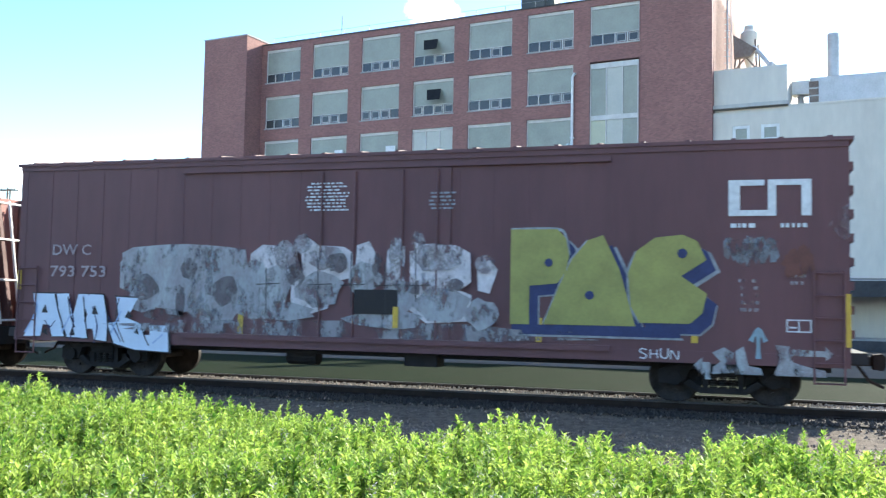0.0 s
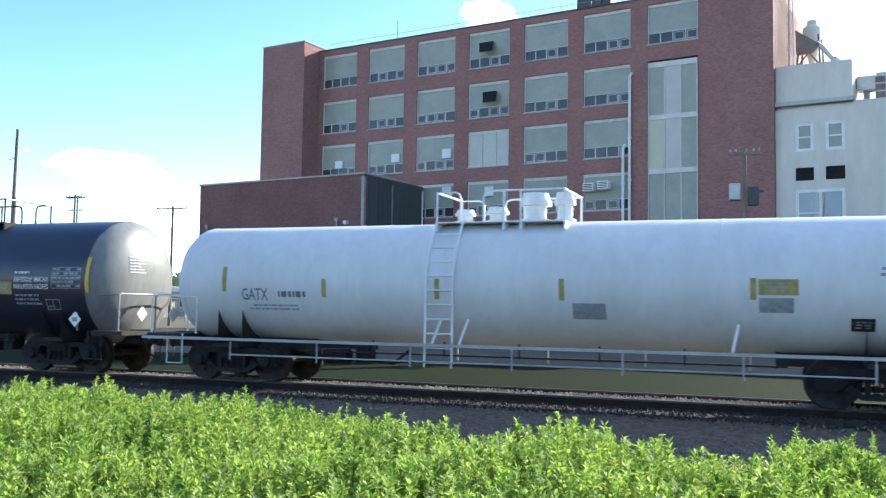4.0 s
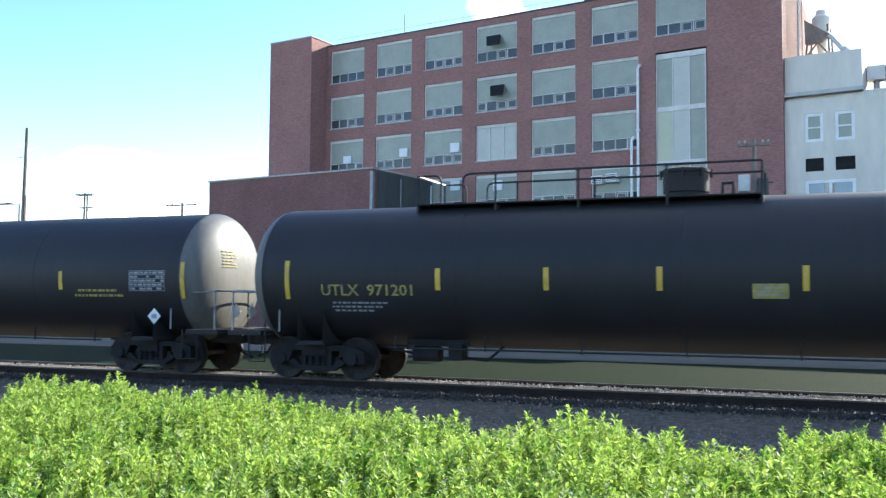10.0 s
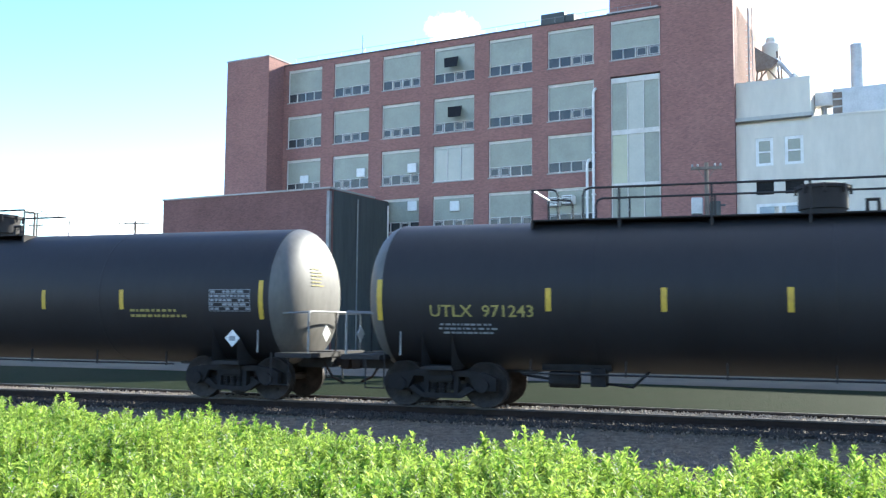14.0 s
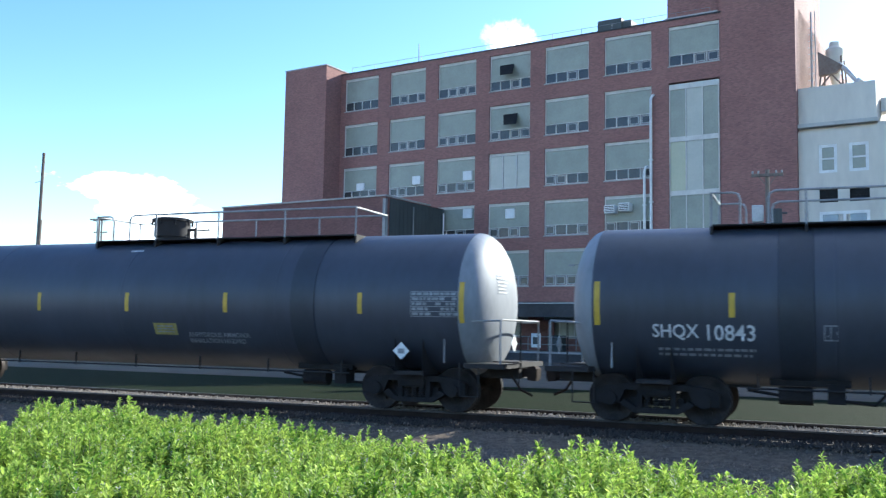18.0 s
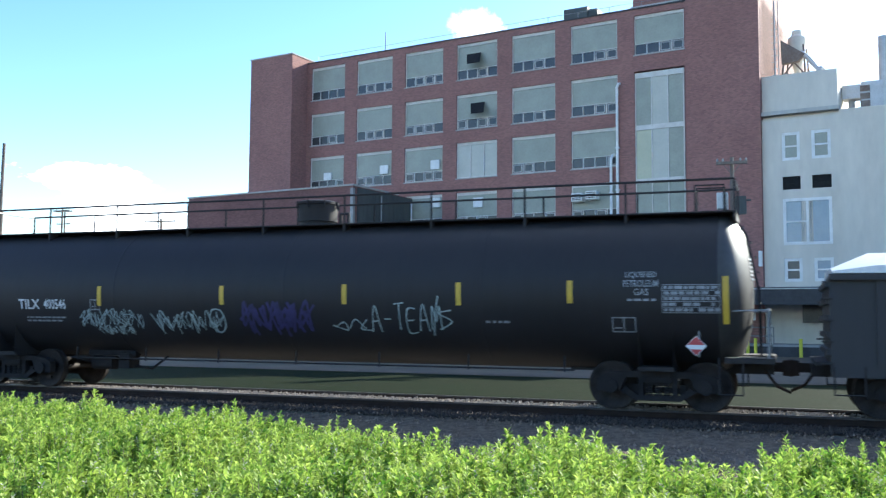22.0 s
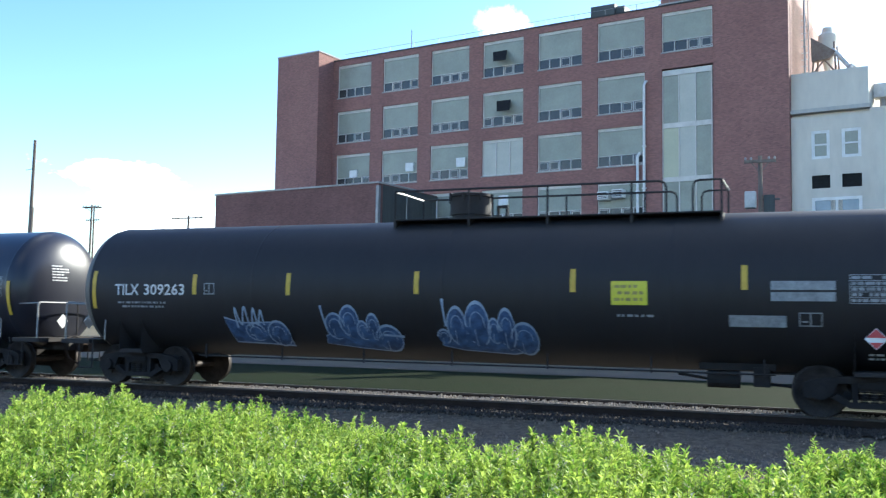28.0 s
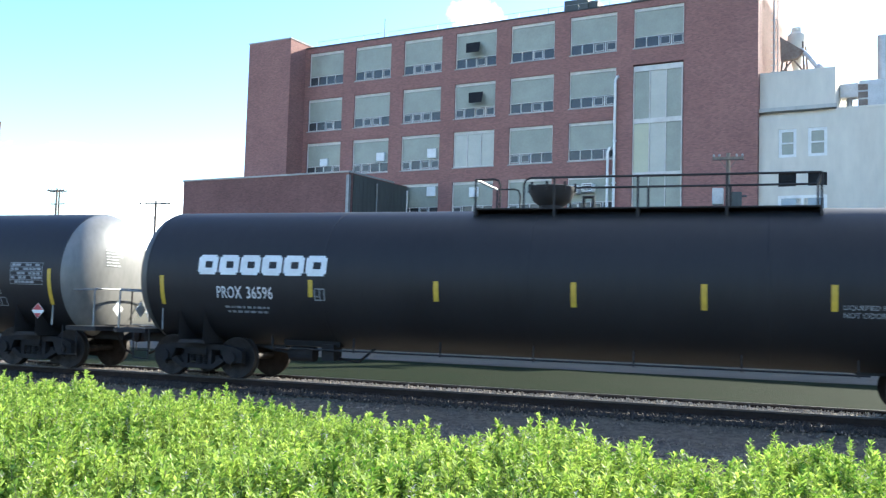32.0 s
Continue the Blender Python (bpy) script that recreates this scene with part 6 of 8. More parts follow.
strokes("graffiti", skin, M_MINT, car, 1.17, 3.89, 1.4, 2.05, [[(0.0, 0.3), (0.12, 0.15), (0.1, 0.4), (0.02, 0.25)], [(0.14, 0.2), (0.2, 0.5), (0.28, 0.2)], [(0.3, 0.5), (0.24, 0.2), (0.34, 0.15)]] + [[(0.33 + 0.6 * a, 0.1 + 0.85 * b) for a, b in p] for p in tag("A-TEAM")] + [[(0.9, 1.25), (0.84, 0.0)], [(1.0, 0.8), (0.9, 0.7), (1.0, 0.45), (0.9, 0.2)]], 0.036, label="pale mint spray-painted tag with an arrow")

PR = dict(mat=M_TANK, bowl=True, walk=(-5.58, 1.6), label="black railway tank car with a white maker's name")
P1 = spec_of(PR, head=M_HEAD_SUN_P, strips=[(-8.48, 1.67, 2.29), (-5.3, 1.84, 2.24), (-2.71, 1.85, 2.26), (1.0, 1.86, 2.29), (3.02, 1.84, 2.3), (5.39, 1.88, 2.32), (8.67, 1.55, 2.41)], logo=(-8.1, -4.6, 2.47, 2.89), dome=0.1,
             text=[(-7.58, -6.9, 1.89, 2.17, "PROX", M_SIGN), (-6.75, -6.0, 1.89, 2.17, "34609", M_SIGN), (5.63, 6.5, 1.9, 2.02, "NOT ODORIZED", M_GREYLET), (5.63, 7.15, 1.75, 1.87, "LIQUEFIED PETROLEUM GAS", M_GREYLET), (-0.65, 0.79, 1.74, 1.86, "IN CASE OF EMERGENCY", M_GREYLET)],
             print=[(-7.35, -6.0, 1.55, 1.74, 2, M_GREYLET), (-0.6, 0.75, 1.57, 1.69, 1, M_GREYLET)], panel=(7.47, 8.46, 2.02, 2.54), frames=[(6.89, 7.26, 1.48, 1.7), (-5.15, -4.9, 1.87, 2.12)], placard=(8.26, 1.39))
tank_car(-261.3, -280.2, P1)
M_HEAD_D = mat("dark dusty paint", (0.075, 0.07, 0.062), (0.045, 0.042, 0.038), 0.5, 1.2, stretch=(1, 1, 0.4))
P2 = spec_of(PR, head=M_HEAD_D, label="black railway tank car with a laddered dusty end, faint tags", strips=[(-8.4, 1.7, 2.4), (-5.6, 1.88, 2.28), (-2.61, 1.88, 2.29), (0.1, 1.88, 2.27), (2.98, 1.83, 2.3), (6.0, 1.88, 2.35), (9.08, 1.59, 2.37)], logo=(-7.08, -3.79, 2.36, 2.77), dome=0.1, walk=(-1.85, 1.9), bay=1.2,
             text=[(-7.3, -6.5, 1.85, 2.12, "PROX", M_SIGN), (-6.35, -5.75, 1.85, 2.12, "321", M_SIGN), (0.32, 2.36, 2.2, 2.33, "IN CASE OF EMERGENCY CALL", M_GREYLET), (6.12, 6.85, 2.06, 2.18, "LIQUEFIED", M_SIGN), (6.12, 7.2, 1.91, 2.03, "PETROLEUM GAS", M_SIGN), (6.12, 7.1, 1.77, 1.88, "NOT ODORIZED", M_SIGN)],
             print=[(0.8, 1.8, 2.06, 2.16, 1, M_GREYLET), (3.0, 3.6, 1.55, 1.75, 3, M_GREYLET), (-7.2, -5.9, 1.5, 1.7, 2, M_GREYLET)], signs=[(-1.38, -1.09, 2.83, 2.97, M_SIGN, "small white sign plate")], panel=(7.4, 8.52, 1.91, 2.42), frames=[(7.39, 7.84, 1.48, 1.73)], placard=(8.18, 1.33), ladder=True)
car, skin, rnd = tank_car(-281.75, -300.95, P2)
bm = B()
box(bm, 1.9, 9.0, -0.45, 0.45, 3.86, 3.93)
part("top_board", bm, M_FRAME, car, "narrow black running board along the top")
boxed("top_board", (-8.6, -1.85, -0.45, 0.45, 3.86, 3.93), M_FRAME, car, "narrow black running board along the top")
strokes("graffiti", skin, M_GREYLET, car, -5.13, -3.12, 1.4, 1.93, scrawl(rnd, 7) + scrawl(rnd, 5), 0.04, label="faint grey spray-painted tag")
strokes("graffiti", skin, M_GREYLET, car, -1.18, 0.2, 1.44, 1.84, scrawl(rnd, 5), 0.03, label="faint grey spray-painted tag")

T8 = spec_of(BLACK, label="black railway tank car with blue graffiti and a yellow sign", strips=[(-9.1, 1.82, 2.73), (-6.16, 2.17, 2.63), (-3.66, 2.16, 2.65), (-0.57, 2.2, 2.67), (2.76, 2.25, 2.7), (5.95, 2.3, 2.75), (9.2, 1.9, 2.75)], walk=(-1.44, 5.5), dome=0.05, flip=True, gear=1,
             text=[(-8.46, -7.75, 2.15, 2.41, "TILX", M_SIGN), (-7.6, -6.44, 2.15, 2.41, "309263", M_SIGN)], print=[(-8.4, -6.9, 1.83, 2.02, 2, M_GREYLET), (3.52, 4.47, 1.76, 1.85, 1, M_GREYLET), (8.0, 8.3, 1.05, 1.2, 2, M_SIGN)],
             signs=[(3.51, 4.2, 2.01, 2.46, M_YSIGN, "bright yellow sign plate"), (6.4, 7.48, 2.1, 2.26, M_GREYLET, "grey repaint patch"), (6.4, 7.48, 2.3, 2.46, M_GREYLET, "grey repaint patch"), (5.67, 6.66, 1.63, 1.84, M_GREYLET, "grey repaint patch")],
             panel=(7.71, 8.7, 2.06, 2.56), frames=[(6.87, 7.26, 1.65, 1.9), (-5.89, -5.61, 2.17, 2.43)], placard=(8.12, 1.45))
car, skin, rnd = tank_car(-302.4, -322.1, T8)
piece_a = ([(-5.4, 1.64), (-4.96, 1.53), (-4.32, 1.55), (-4.0, 1.55), (-3.8, 1.35), (-3.8, 1.07), (-4.48, 1.1), (-5.28, 1.12)],
           [(-4.04, 1.32, 0.27, 0.26), (-4.64, 1.35, 0.25, 0.19)], [[(-5.07, 1.43), (-5.07, 1.88), (-4.95, 1.51), (-4.82, 1.91), (-4.75, 1.47)], [(-4.68, 1.47), (-4.58, 1.87), (-4.52, 1.51), (-4.4, 1.83), (-4.36, 1.51)]])
piece_b = ([(-2.9, 1.13), (-2.84, 1.29), (-2.52, 1.43), (-1.67, 1.43), (-1.2, 1.35), (-1.06, 1.15), (-1.36, 1.0), (-2.05, 1.05)],
           [(-2.56, 1.51, 0.23, 0.26), (-2.19, 1.61, 0.23, 0.32), (-1.9, 1.43, 0.13, 0.19), (-1.64, 1.51, 0.15, 0.26), (-1.32, 1.27, 0.3, 0.26)], [[(-2.86, 1.95), (-2.78, 1.47)], [(-1.44, 1.35), (-0.96, 1.32)]])
piece_c = ([(-0.13, 1.15), (-0.06, 1.35), (0.32, 1.39), (1.38, 1.43), (1.91, 1.31), (1.93, 1.11), (1.38, 1.01), (0.32, 1.07)],
           [(0.29, 1.55, 0.21, 0.37), (0.74, 1.59, 0.26, 0.43), (1.09, 1.47, 0.13, 0.24), (1.36, 1.51, 0.18, 0.38), (1.71, 1.32, 0.28, 0.3), (-0.04, 1.34, 0.14, 0.14)], [[(0.01, 2.11), (0.05, 1.55)]])
for base, blobs, spikes in (piece_a, piece_b, piece_c):
    # a bubble piece: pale sprayed edge, blue fill, pale inner lines
    grow = lambda p, f: (lambda cx, cz: [(cx + (a - cx) * f, cz + (b - cz) * (f + 0.12)) for a, b in p])(sum(q[0] for q in p) / len(p), sum(q[1] for q in p) / len(p))
    rounds = [[(x + w * math.cos(k * math.pi / 8), z + h * math.sin(k * math.pi / 8)) for k in range(16)] for x, z, w, h in blobs]
    for p in [base] + rounds:
        painted("graffiti", skin, M_PALEBLUE, car, polys=[grow(p, 1.02)], lift=0.008 + 0.0006 * (len(p) + p[0][0] % 3), label="pale blue graffiti outline")
    for k, p in enumerate([base] + rounds):
        painted("graffiti", skin, M_BLUE, car, polys=[p], lift=0.02 + 0.0012 * k, label="blue graffiti bubble letter")
    for k, (x, z, w, h) in enumerate(blobs):
        arc = [(x + w * 0.62 * math.cos(a), z + h * 0.6 * math.sin(a)) for a in (3.3, 2.6, 1.9, 1.3, 0.6, -0.2)]
        strokes("graffiti", skin, M_PALEBLUE, car, 0, 1, 0, 1, [arc, [(x - w * 0.3, z - h), (x - w * 0.25, z - h * 0.2)]], 0.022, lift=0.032, label="pale blue graffiti lines")
    for p in rounds:
        strokes("graffiti", skin, M_PALEBLUE, car, 0, 1, 0, 1, [p[:12] if p[0][0] % 0.2 < 0.1 else p[-3:] + p[:9]], 0.036, lift=0.033, label="pale blue graffiti outline")
    strokes("graffiti", skin, M_PALEBLUE, car, 0, 1, 0, 1, spikes, 0.06, lift=0.034, label="pale blue graffiti spikes")

G1 = dict(mat=M_TANK_GLOSS, head=M_TANK_GLOSS, label="glossy blue-black tank car with white graffiti and yellow sign", strips=[(-8.8, 1.7, 2.4), (-5.2, 1.96, 2.37), (-2.61, 1.93, 2.39), (0.03, 1.93, 2.39), (2.8, 1.95, 2.41), (5.58, 1.97, 2.44), (8.76, 1.63, 2.49)], walk=(-5.2, 1.19), dome=0.0,
          text=[(-7.75, -6.9, 1.91, 2.13, "GBRX", M_SIGN), (-6.7, -5.5, 1.91, 2.13, "703951", M_SIGN)], print=[(-7.3, -5.6, 1.55, 1.75, 2, M_GREYLET), (5.89, 7.0, 1.52, 1.97, 4, M_GREYLET), (7.5, 8.0, 2.64, 2.7, 1, M_SIGN)],
          signs=[(1.06, 1.74, 2.03, 2.38, M_YSIGN, "bright yellow sign plate")], panel=(7.47, 8.54, 2.1, 2.59), frames=[(7.36, 7.79, 1.51, 1.77), (-4.75, -4.5, 1.87, 2.12)], placard=(8.03, 1.4))
car, skin, rnd = tank_car(-323.6, -342.2, G1)
boxed("inspection_tag", (-9.0, -8.84, -1.42, -1.4, 0.72, 0.83), mat("bright green tag", (0.05, 0.6, 0.12), (0.04, 0.45, 0.1), 0.4, 6.0), car, "small bright green tag above the sill")
boxed("tag_bracket", (-8.98, -8.86, -1.4, -1.2, 0.76, 0.98), M_FRAME, car)
strokes("graffiti", skin, M_SIGN, car, -3.44, -2.1, 1.41, 1.92, tag("STN"), 0.085, label="white spray-painted tag")
strokes("graffiti", skin, M_SIGN, car, -1.95, -1.05, 1.55, 1.95, tag(".LYC."), 0.06, label="white spray-painted tag")
strokes("graffiti", skin, M_GREYLET, car, -3.6, -3.3, 2.35, 2.6, scrawl(rnd, 2), 0.04, label="small grey spray-painted mark")
strokes("graffiti", skin, M_GREYLET, car, -0.5, 0.69, 1.47, 1.85, scrawl(rnd, 6), 0.03, label="grey spray-painted tag")
strokes("graffiti", skin, M_GREYLET, car, -5.15, -4.3, 1.58, 1.95, tag("KEEP"), 0.035, label="grey spray-painted tag")
strokes("graffiti", skin, M_SIGN, car, 1.5, 2.78, 1.34, 1.8, tag("ABOVE"), 0.05, label="white spray-painted tag")
strokes("graffiti", skin, M_SIGN, car, 1.87, 2.3, 1.84, 1.96, [[(0.0, 0.4), (0.4, 0.95), (1.0, 0.7), (0.6, 0.1), (0.0, 0.4)]], 0.04, label="white halo ring over the tag")
M_MIST = mat("thin overspray mist", (0.028, 0.038, 0.055), (0.1, 0.125, 0.16), 0.5, 1.6, amount=1.5)
cloud = [(2.99, 1.84), (3.33, 1.99), (3.6, 1.92), (3.87, 2.05), (4.17, 2.0), (4.44, 2.12), (4.7, 2.05), (4.97, 2.08), (5.2, 1.93), (5.5, 1.8), (5.69, 1.51), (5.54, 1.21), (5.01, 1.13), (4.25, 1.26), (3.49, 1.28), (2.84, 1.51)]
edge_line = [(2.89, 1.63), (3.1, 1.83), (3.37, 1.89), (3.6, 1.8), (3.87, 1.9), (4.25, 1.87), (4.63, 1.88), (4.86, 1.8), (5.16, 1.82), (5.43, 1.68), (5.51, 1.43), (5.36, 1.25), (5.02, 1.2), (4.77, 1.32), (4.55, 1.38), (4.09, 1.35), (3.71, 1.38), (3.33, 1.37), (3.04, 1.48), (2.89, 1.63)]
painted("graffiti", skin, M_MIST, car, polys=[cloud], lift=0.007, label="faint blue-grey overspray round the bubble letters")
painted("graffiti", skin, M_TANK, car, polys=[edge_line[:-1]], lift=0.012, label="black fill of the bubble letters")
strokes("graffiti", skin, M_SIGN, car, 0, 1, 0, 1, [edge_line], 0.11, lift=0.018, label="white outline of joined bubble letters")
strokes("graffiti", skin, M_SIGN, car, 0, 1, 0, 1, [[(3.24, 1.75), (3.37, 1.78), (3.35, 1.58)], [(3.49, 1.8), (3.46, 1.58), (3.6, 1.38)], [(3.79, 1.83), (3.83, 1.58), (3.96, 1.38)], [(4.17, 1.86), (4.08, 1.66), (4.34, 1.58), (4.23, 1.37)], [(4.89, 1.8), (4.75, 1.58), (4.86, 1.31)], [(4.51, 1.84), (4.63, 1.62), (4.55, 1.38)]], 0.075, lift=0.026, label="white inner lines of the bubble letters")

P3 = spec_of(PR, head=M_HEAD_D, strips=[(-8.6, 1.65, 2.3), (-4.79, 1.89, 2.26), (-1.91, 1.87, 2.28), (0.93, 1.83, 2.31), (3.37, 1.84, 2.32), (5.59, 1.88, 2.35), (9.04, 1.56, 2.4)], logo=(-7.65, -4.39, 2.34, 2.78), dome=0.1, walk=(-1.36, 5.41),
             text=[(-7.14, -6.5, 1.82, 2.09, "PROX", M_SIGN), (-6.38, -5.72, 1.82, 2.09, "36596", M_SIGN), (5.74, 7.34, 1.9, 2.0, "LIQUEFIED PETROLEUM GAS", M_GREYLET), (5.74, 6.7, 1.77, 1.87, "NOT ODORIZED", M_GREYLET)],
             print=[(-7.1, -5.8, 1.48, 1.68, 2, M_GREYLET)], panel=(7.74, 8.78, 1.95, 2.43), frames=[(7.01, 7.39, 1.54, 1.79), (-4.7, -4.45, 1.82, 2.08)], placard=(8.43, 1.35))
tank_car(-343.75, -363.0, P3)
tank_car(-364.3, -383.5, spec_of(P1, label="black railway tank car with a dusty sunlit end"))

# ---- boxcar ----
car = rail_car("boxcar", 2.05, -15.95, "oxide-red boxcar covered with faded graffiti", "boxcar")
bs = Skin(1.545)
half = 9.0
boxed("body", (-half, half, -1.536, 1.52, 1.0, 4.83), M_BOX, car)
bm = B()
prism(bm, [(-1.6, 4.83), (1.6, 4.83), (1.6, 4.9), (0, 5.12), (-1.6, 4.9)], -half - 0.08, half + 0.08)
bmesh.ops.rotate(bm, cent=(0, 0, 0), matrix=Matrix.Rotation(radians(90), 3, "Z"), verts=bm.verts)
part("roof", bm, M_BOX, car, "shallow ribbed steel roof")
bm = B()
for k in range(22):
    x = -half + 0.3 + k * (2 * half - 0.6) / 21
    v = [bm.verts.new((x + d, y, z + 0.03 * u)) for u in (0, 1) for d, y, z in ((-0.04, -1.5, 4.914), (0.04, -1.5, 4.914), (0.04, -0.05, 5.11), (-0.04, -0.05, 5.11))]
    for f in ((3, 2, 1, 0), (4, 5, 6, 7), (0, 1, 5, 4), (1, 2, 6, 5), (2, 3, 7, 6), (3, 0, 4, 7)):
        bm.faces.new([v[q] for q in f])
part("roof_seams", bm, M_BOX, car)
for k in range(26):
    x = -half + 0.16 + k * (2 * half - 0.32) / 25
    if -1.5 < x < 1.7:
        continue
    boxed("side_post", (x - 0.03, x + 0.03, -1.543, -1.537, 1.02, 4.71), M_BOX, car)
boxed("side_sill", (-half, half, -1.56, -1.4, 0.78, 1.0), M_BOX, car)
boxed("top_chord", (-half, half, -1.57, -1.537, 4.72, 4.829), M_BOX, car)
# plug door with its rods, rails and latch
boxed("door", (-1.45, 1.62, -1.58, -1.537, 1.05, 4.55), M_BOX, car, "wide sliding plug door")
for x in (-1.2, -0.45, 0.6, 1.35):
    bm = B()
    cyl(bm, (x, -1.61, 1.0), (x, -1.61, 4.5), 0.025, seg=6)
    part("door_rod", bm, M_BOX, car)
bm = B()
box(bm, -4.6, 4.8, -1.64, -1.57, 0.95, 1.06)
box(bm, -4.6, 4.8, -1.62, -1.575, 4.56, 4.64)
part("door_track", bm, M_BOX, car)
boxed("door_latch", (-0.4, 0.55, -1.66, -1.585, 1.55, 2.05), M_FRAME, car, "dark door latch gear")
boxed("centre_sill", (-half + 0.2, half - 0.2, -0.35, 0.35, 0.62, 1.0), M_FRAME, car)
for s in (-1, 1):
    truck(car, s * (half - 2.15))
    bm = B()
    for y in (-1.5,):
        xa, xb = s * (half - 0.1), s * (half - 0.6)
        for z in (0.5, 0.85, 1.25, 1.65, 2.05, 2.45):
            pipe(bm, [(xa, y - 0.1, z), (xb, y - 0.1, z)], 0.018, 5)
        for x in (xa, xb):
            pipe(bm, [(x, y - 0.1, 0.48), (x, y - 0.1, 2.5)], 0.02, 5)
    part("side_ladder", bm, M_BOX, car)
    x0, x1 = sorted((s * half, s * (half + 0.3)))
    boxed("end_sill", (x0, x1, -1.4, 1.4, 0.85, 1.05), M_FRAME, car)
    for k in range(8):
        x0, x1 = sorted((s * half, s * (half + 0.08)))
        boxed("end_rib", (x0, x1, -1.45, 1.45, 1.3 + k * 0.43, 1.45 + k * 0.43), M_BOX, car)
couplers(car, half + 0.1)
bm = B()
cyl(bm, (-2.2, -0.9, 0.6), (-1.5, -0.9, 0.6), 0.18, seg=12)
box(bm, -5.5, 5.5, -1.2, -1.1, 0.68, 0.74)
box(bm, 0.6, 1.3, -1.3, -0.8, 0.5, 0.8)
part("brake_cylinder", bm, M_IRON, car)
for x, z0, z1 in ((-3.06, 1.07, 1.52), (0.52, 1.28, 1.71), (3.44, 1.08, 1.55), (6.35, 1.15, 1.57), (8.95, 1.15, 2.09), (-8.92, 1.95, 2.4)):
    painted("reflector_strip", bs, M_YELLOW, car, [(x - 0.06, x + 0.06, z0, z1)], lift=0.13 if abs(x) < 1.7 else 0.02)
rnd = random.Random(12)
M_GRAFW = mat("weathered white spray paint", (0.44, 0.43, 0.43), (0.2, 0.15, 0.15), 0.7, 3.0, amount=1.4, worn=0.46)
M_GRAFG = mat("weathered grey spray paint", (0.23, 0.25, 0.27), (0.13, 0.11, 0.11), 0.7, 3.0, amount=1.3, worn=0.47)
M_GRAFP = mat("weathered pinkish spray paint", (0.36, 0.31, 0.32), (0.16, 0.1, 0.1), 0.7, 3.5, amount=1.4, worn=0.46)
M_LETP = mat("faded pinkish lettering paint", (0.42, 0.36, 0.36), (0.24, 0.17, 0.17), 0.7, 8.0)
M_PALELINE = mat("soft blue spray paint", (0.4, 0.5, 0.66), (0.3, 0.4, 0.56), 0.6, 3.0)
M_CHROME = mat("fresh pale blue-white spray paint", (0.63, 0.7, 0.78), (0.53, 0.6, 0.68), 0.6, 2.5)
M_GOLD = mat("mustard yellow spray paint", (0.34, 0.32, 0.085), (0.25, 0.23, 0.07), 0.7, 2.0)
M_NAVY = mat("navy blue spray paint", (0.035, 0.045, 0.13), (0.025, 0.03, 0.08), 0.7, 3.0)
M_BLACKP = mat("black spray paint", (0.018, 0.018, 0.022), (0.03, 0.02, 0.02), 0.6, 3.0)


def glyph(name, polys, x0, x1, z0, z1, material, lift, label="", lean=0.0):
    return painted(name, bs, material, car, polys=[[(x0 + (a + lean * b) * (x1 - x0), z0 + b * (z1 - z0)) for a, b in p] for p in polys], lift=lift, label=label)


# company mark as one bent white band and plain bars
X0, X1, Z0, Z1 = 6.95, 8.37, 3.49, 4.15
glyph("company_mark", [[(0, 0), (0.14, 0), (0.14, 1), (0, 1)], [(0.14, 0.84), (0.44, 0.84), (0.44, 1), (0.14, 1)], [(0.14, 0), (0.58, 0), (0.58, 0.16), (0.14, 0.16)], [(0.48, 0.16), (0.58, 0.16), (0.58, 1), (0.48, 1)],
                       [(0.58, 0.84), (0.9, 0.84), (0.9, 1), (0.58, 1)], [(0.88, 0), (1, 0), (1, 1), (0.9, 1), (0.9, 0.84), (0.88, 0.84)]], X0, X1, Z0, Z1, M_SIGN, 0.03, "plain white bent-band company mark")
lines(bs, M_SIGN, car, 6.95, 7.5, 3.23, 3.39, 1, rnd, lift=0.03)
lines(bs, M_SIGN, car, 7.8, 8.43, 3.23, 3.39, 1, rnd, lift=0.03)
lettering("793 753", bs, M_LETP, car, -8.04, -6.53, 2.25, 2.51, lift=0.03)
lettering("DW C", bs, M_LETP, car, -8.0, -6.95, 2.75, 3.0, lift=0.03)
lines(bs, M_SIGN, car, -1.6, -0.55, 3.67, 4.3, 9, rnd, lift=0.06)
lines(bs, M_GREYLET, car, 1.15, 1.78, 3.67, 4.06, 5, rnd, lift=0.06)
lines(bs, M_GRAFW, car, 7.11, 7.55, 1.71, 2.37, 5, rnd, lift=0.03)
lines(bs, M_GRAFW, car, 8.0, 8.3, 2.2, 2.6, 3, rnd, lift=0.03)
frame_mark(bs, car, 7.94, 8.36, 1.39, 1.62, M_SIGN)
painted("graffiti", bs, M_GRAFP, car, polys=[[(8.65, 3.3), (8.8, 3.6), (9.0, 3.69), (9.0, 3.1), (8.9, 3.04)]], lift=0.03, label="faded pale graffiti patch")
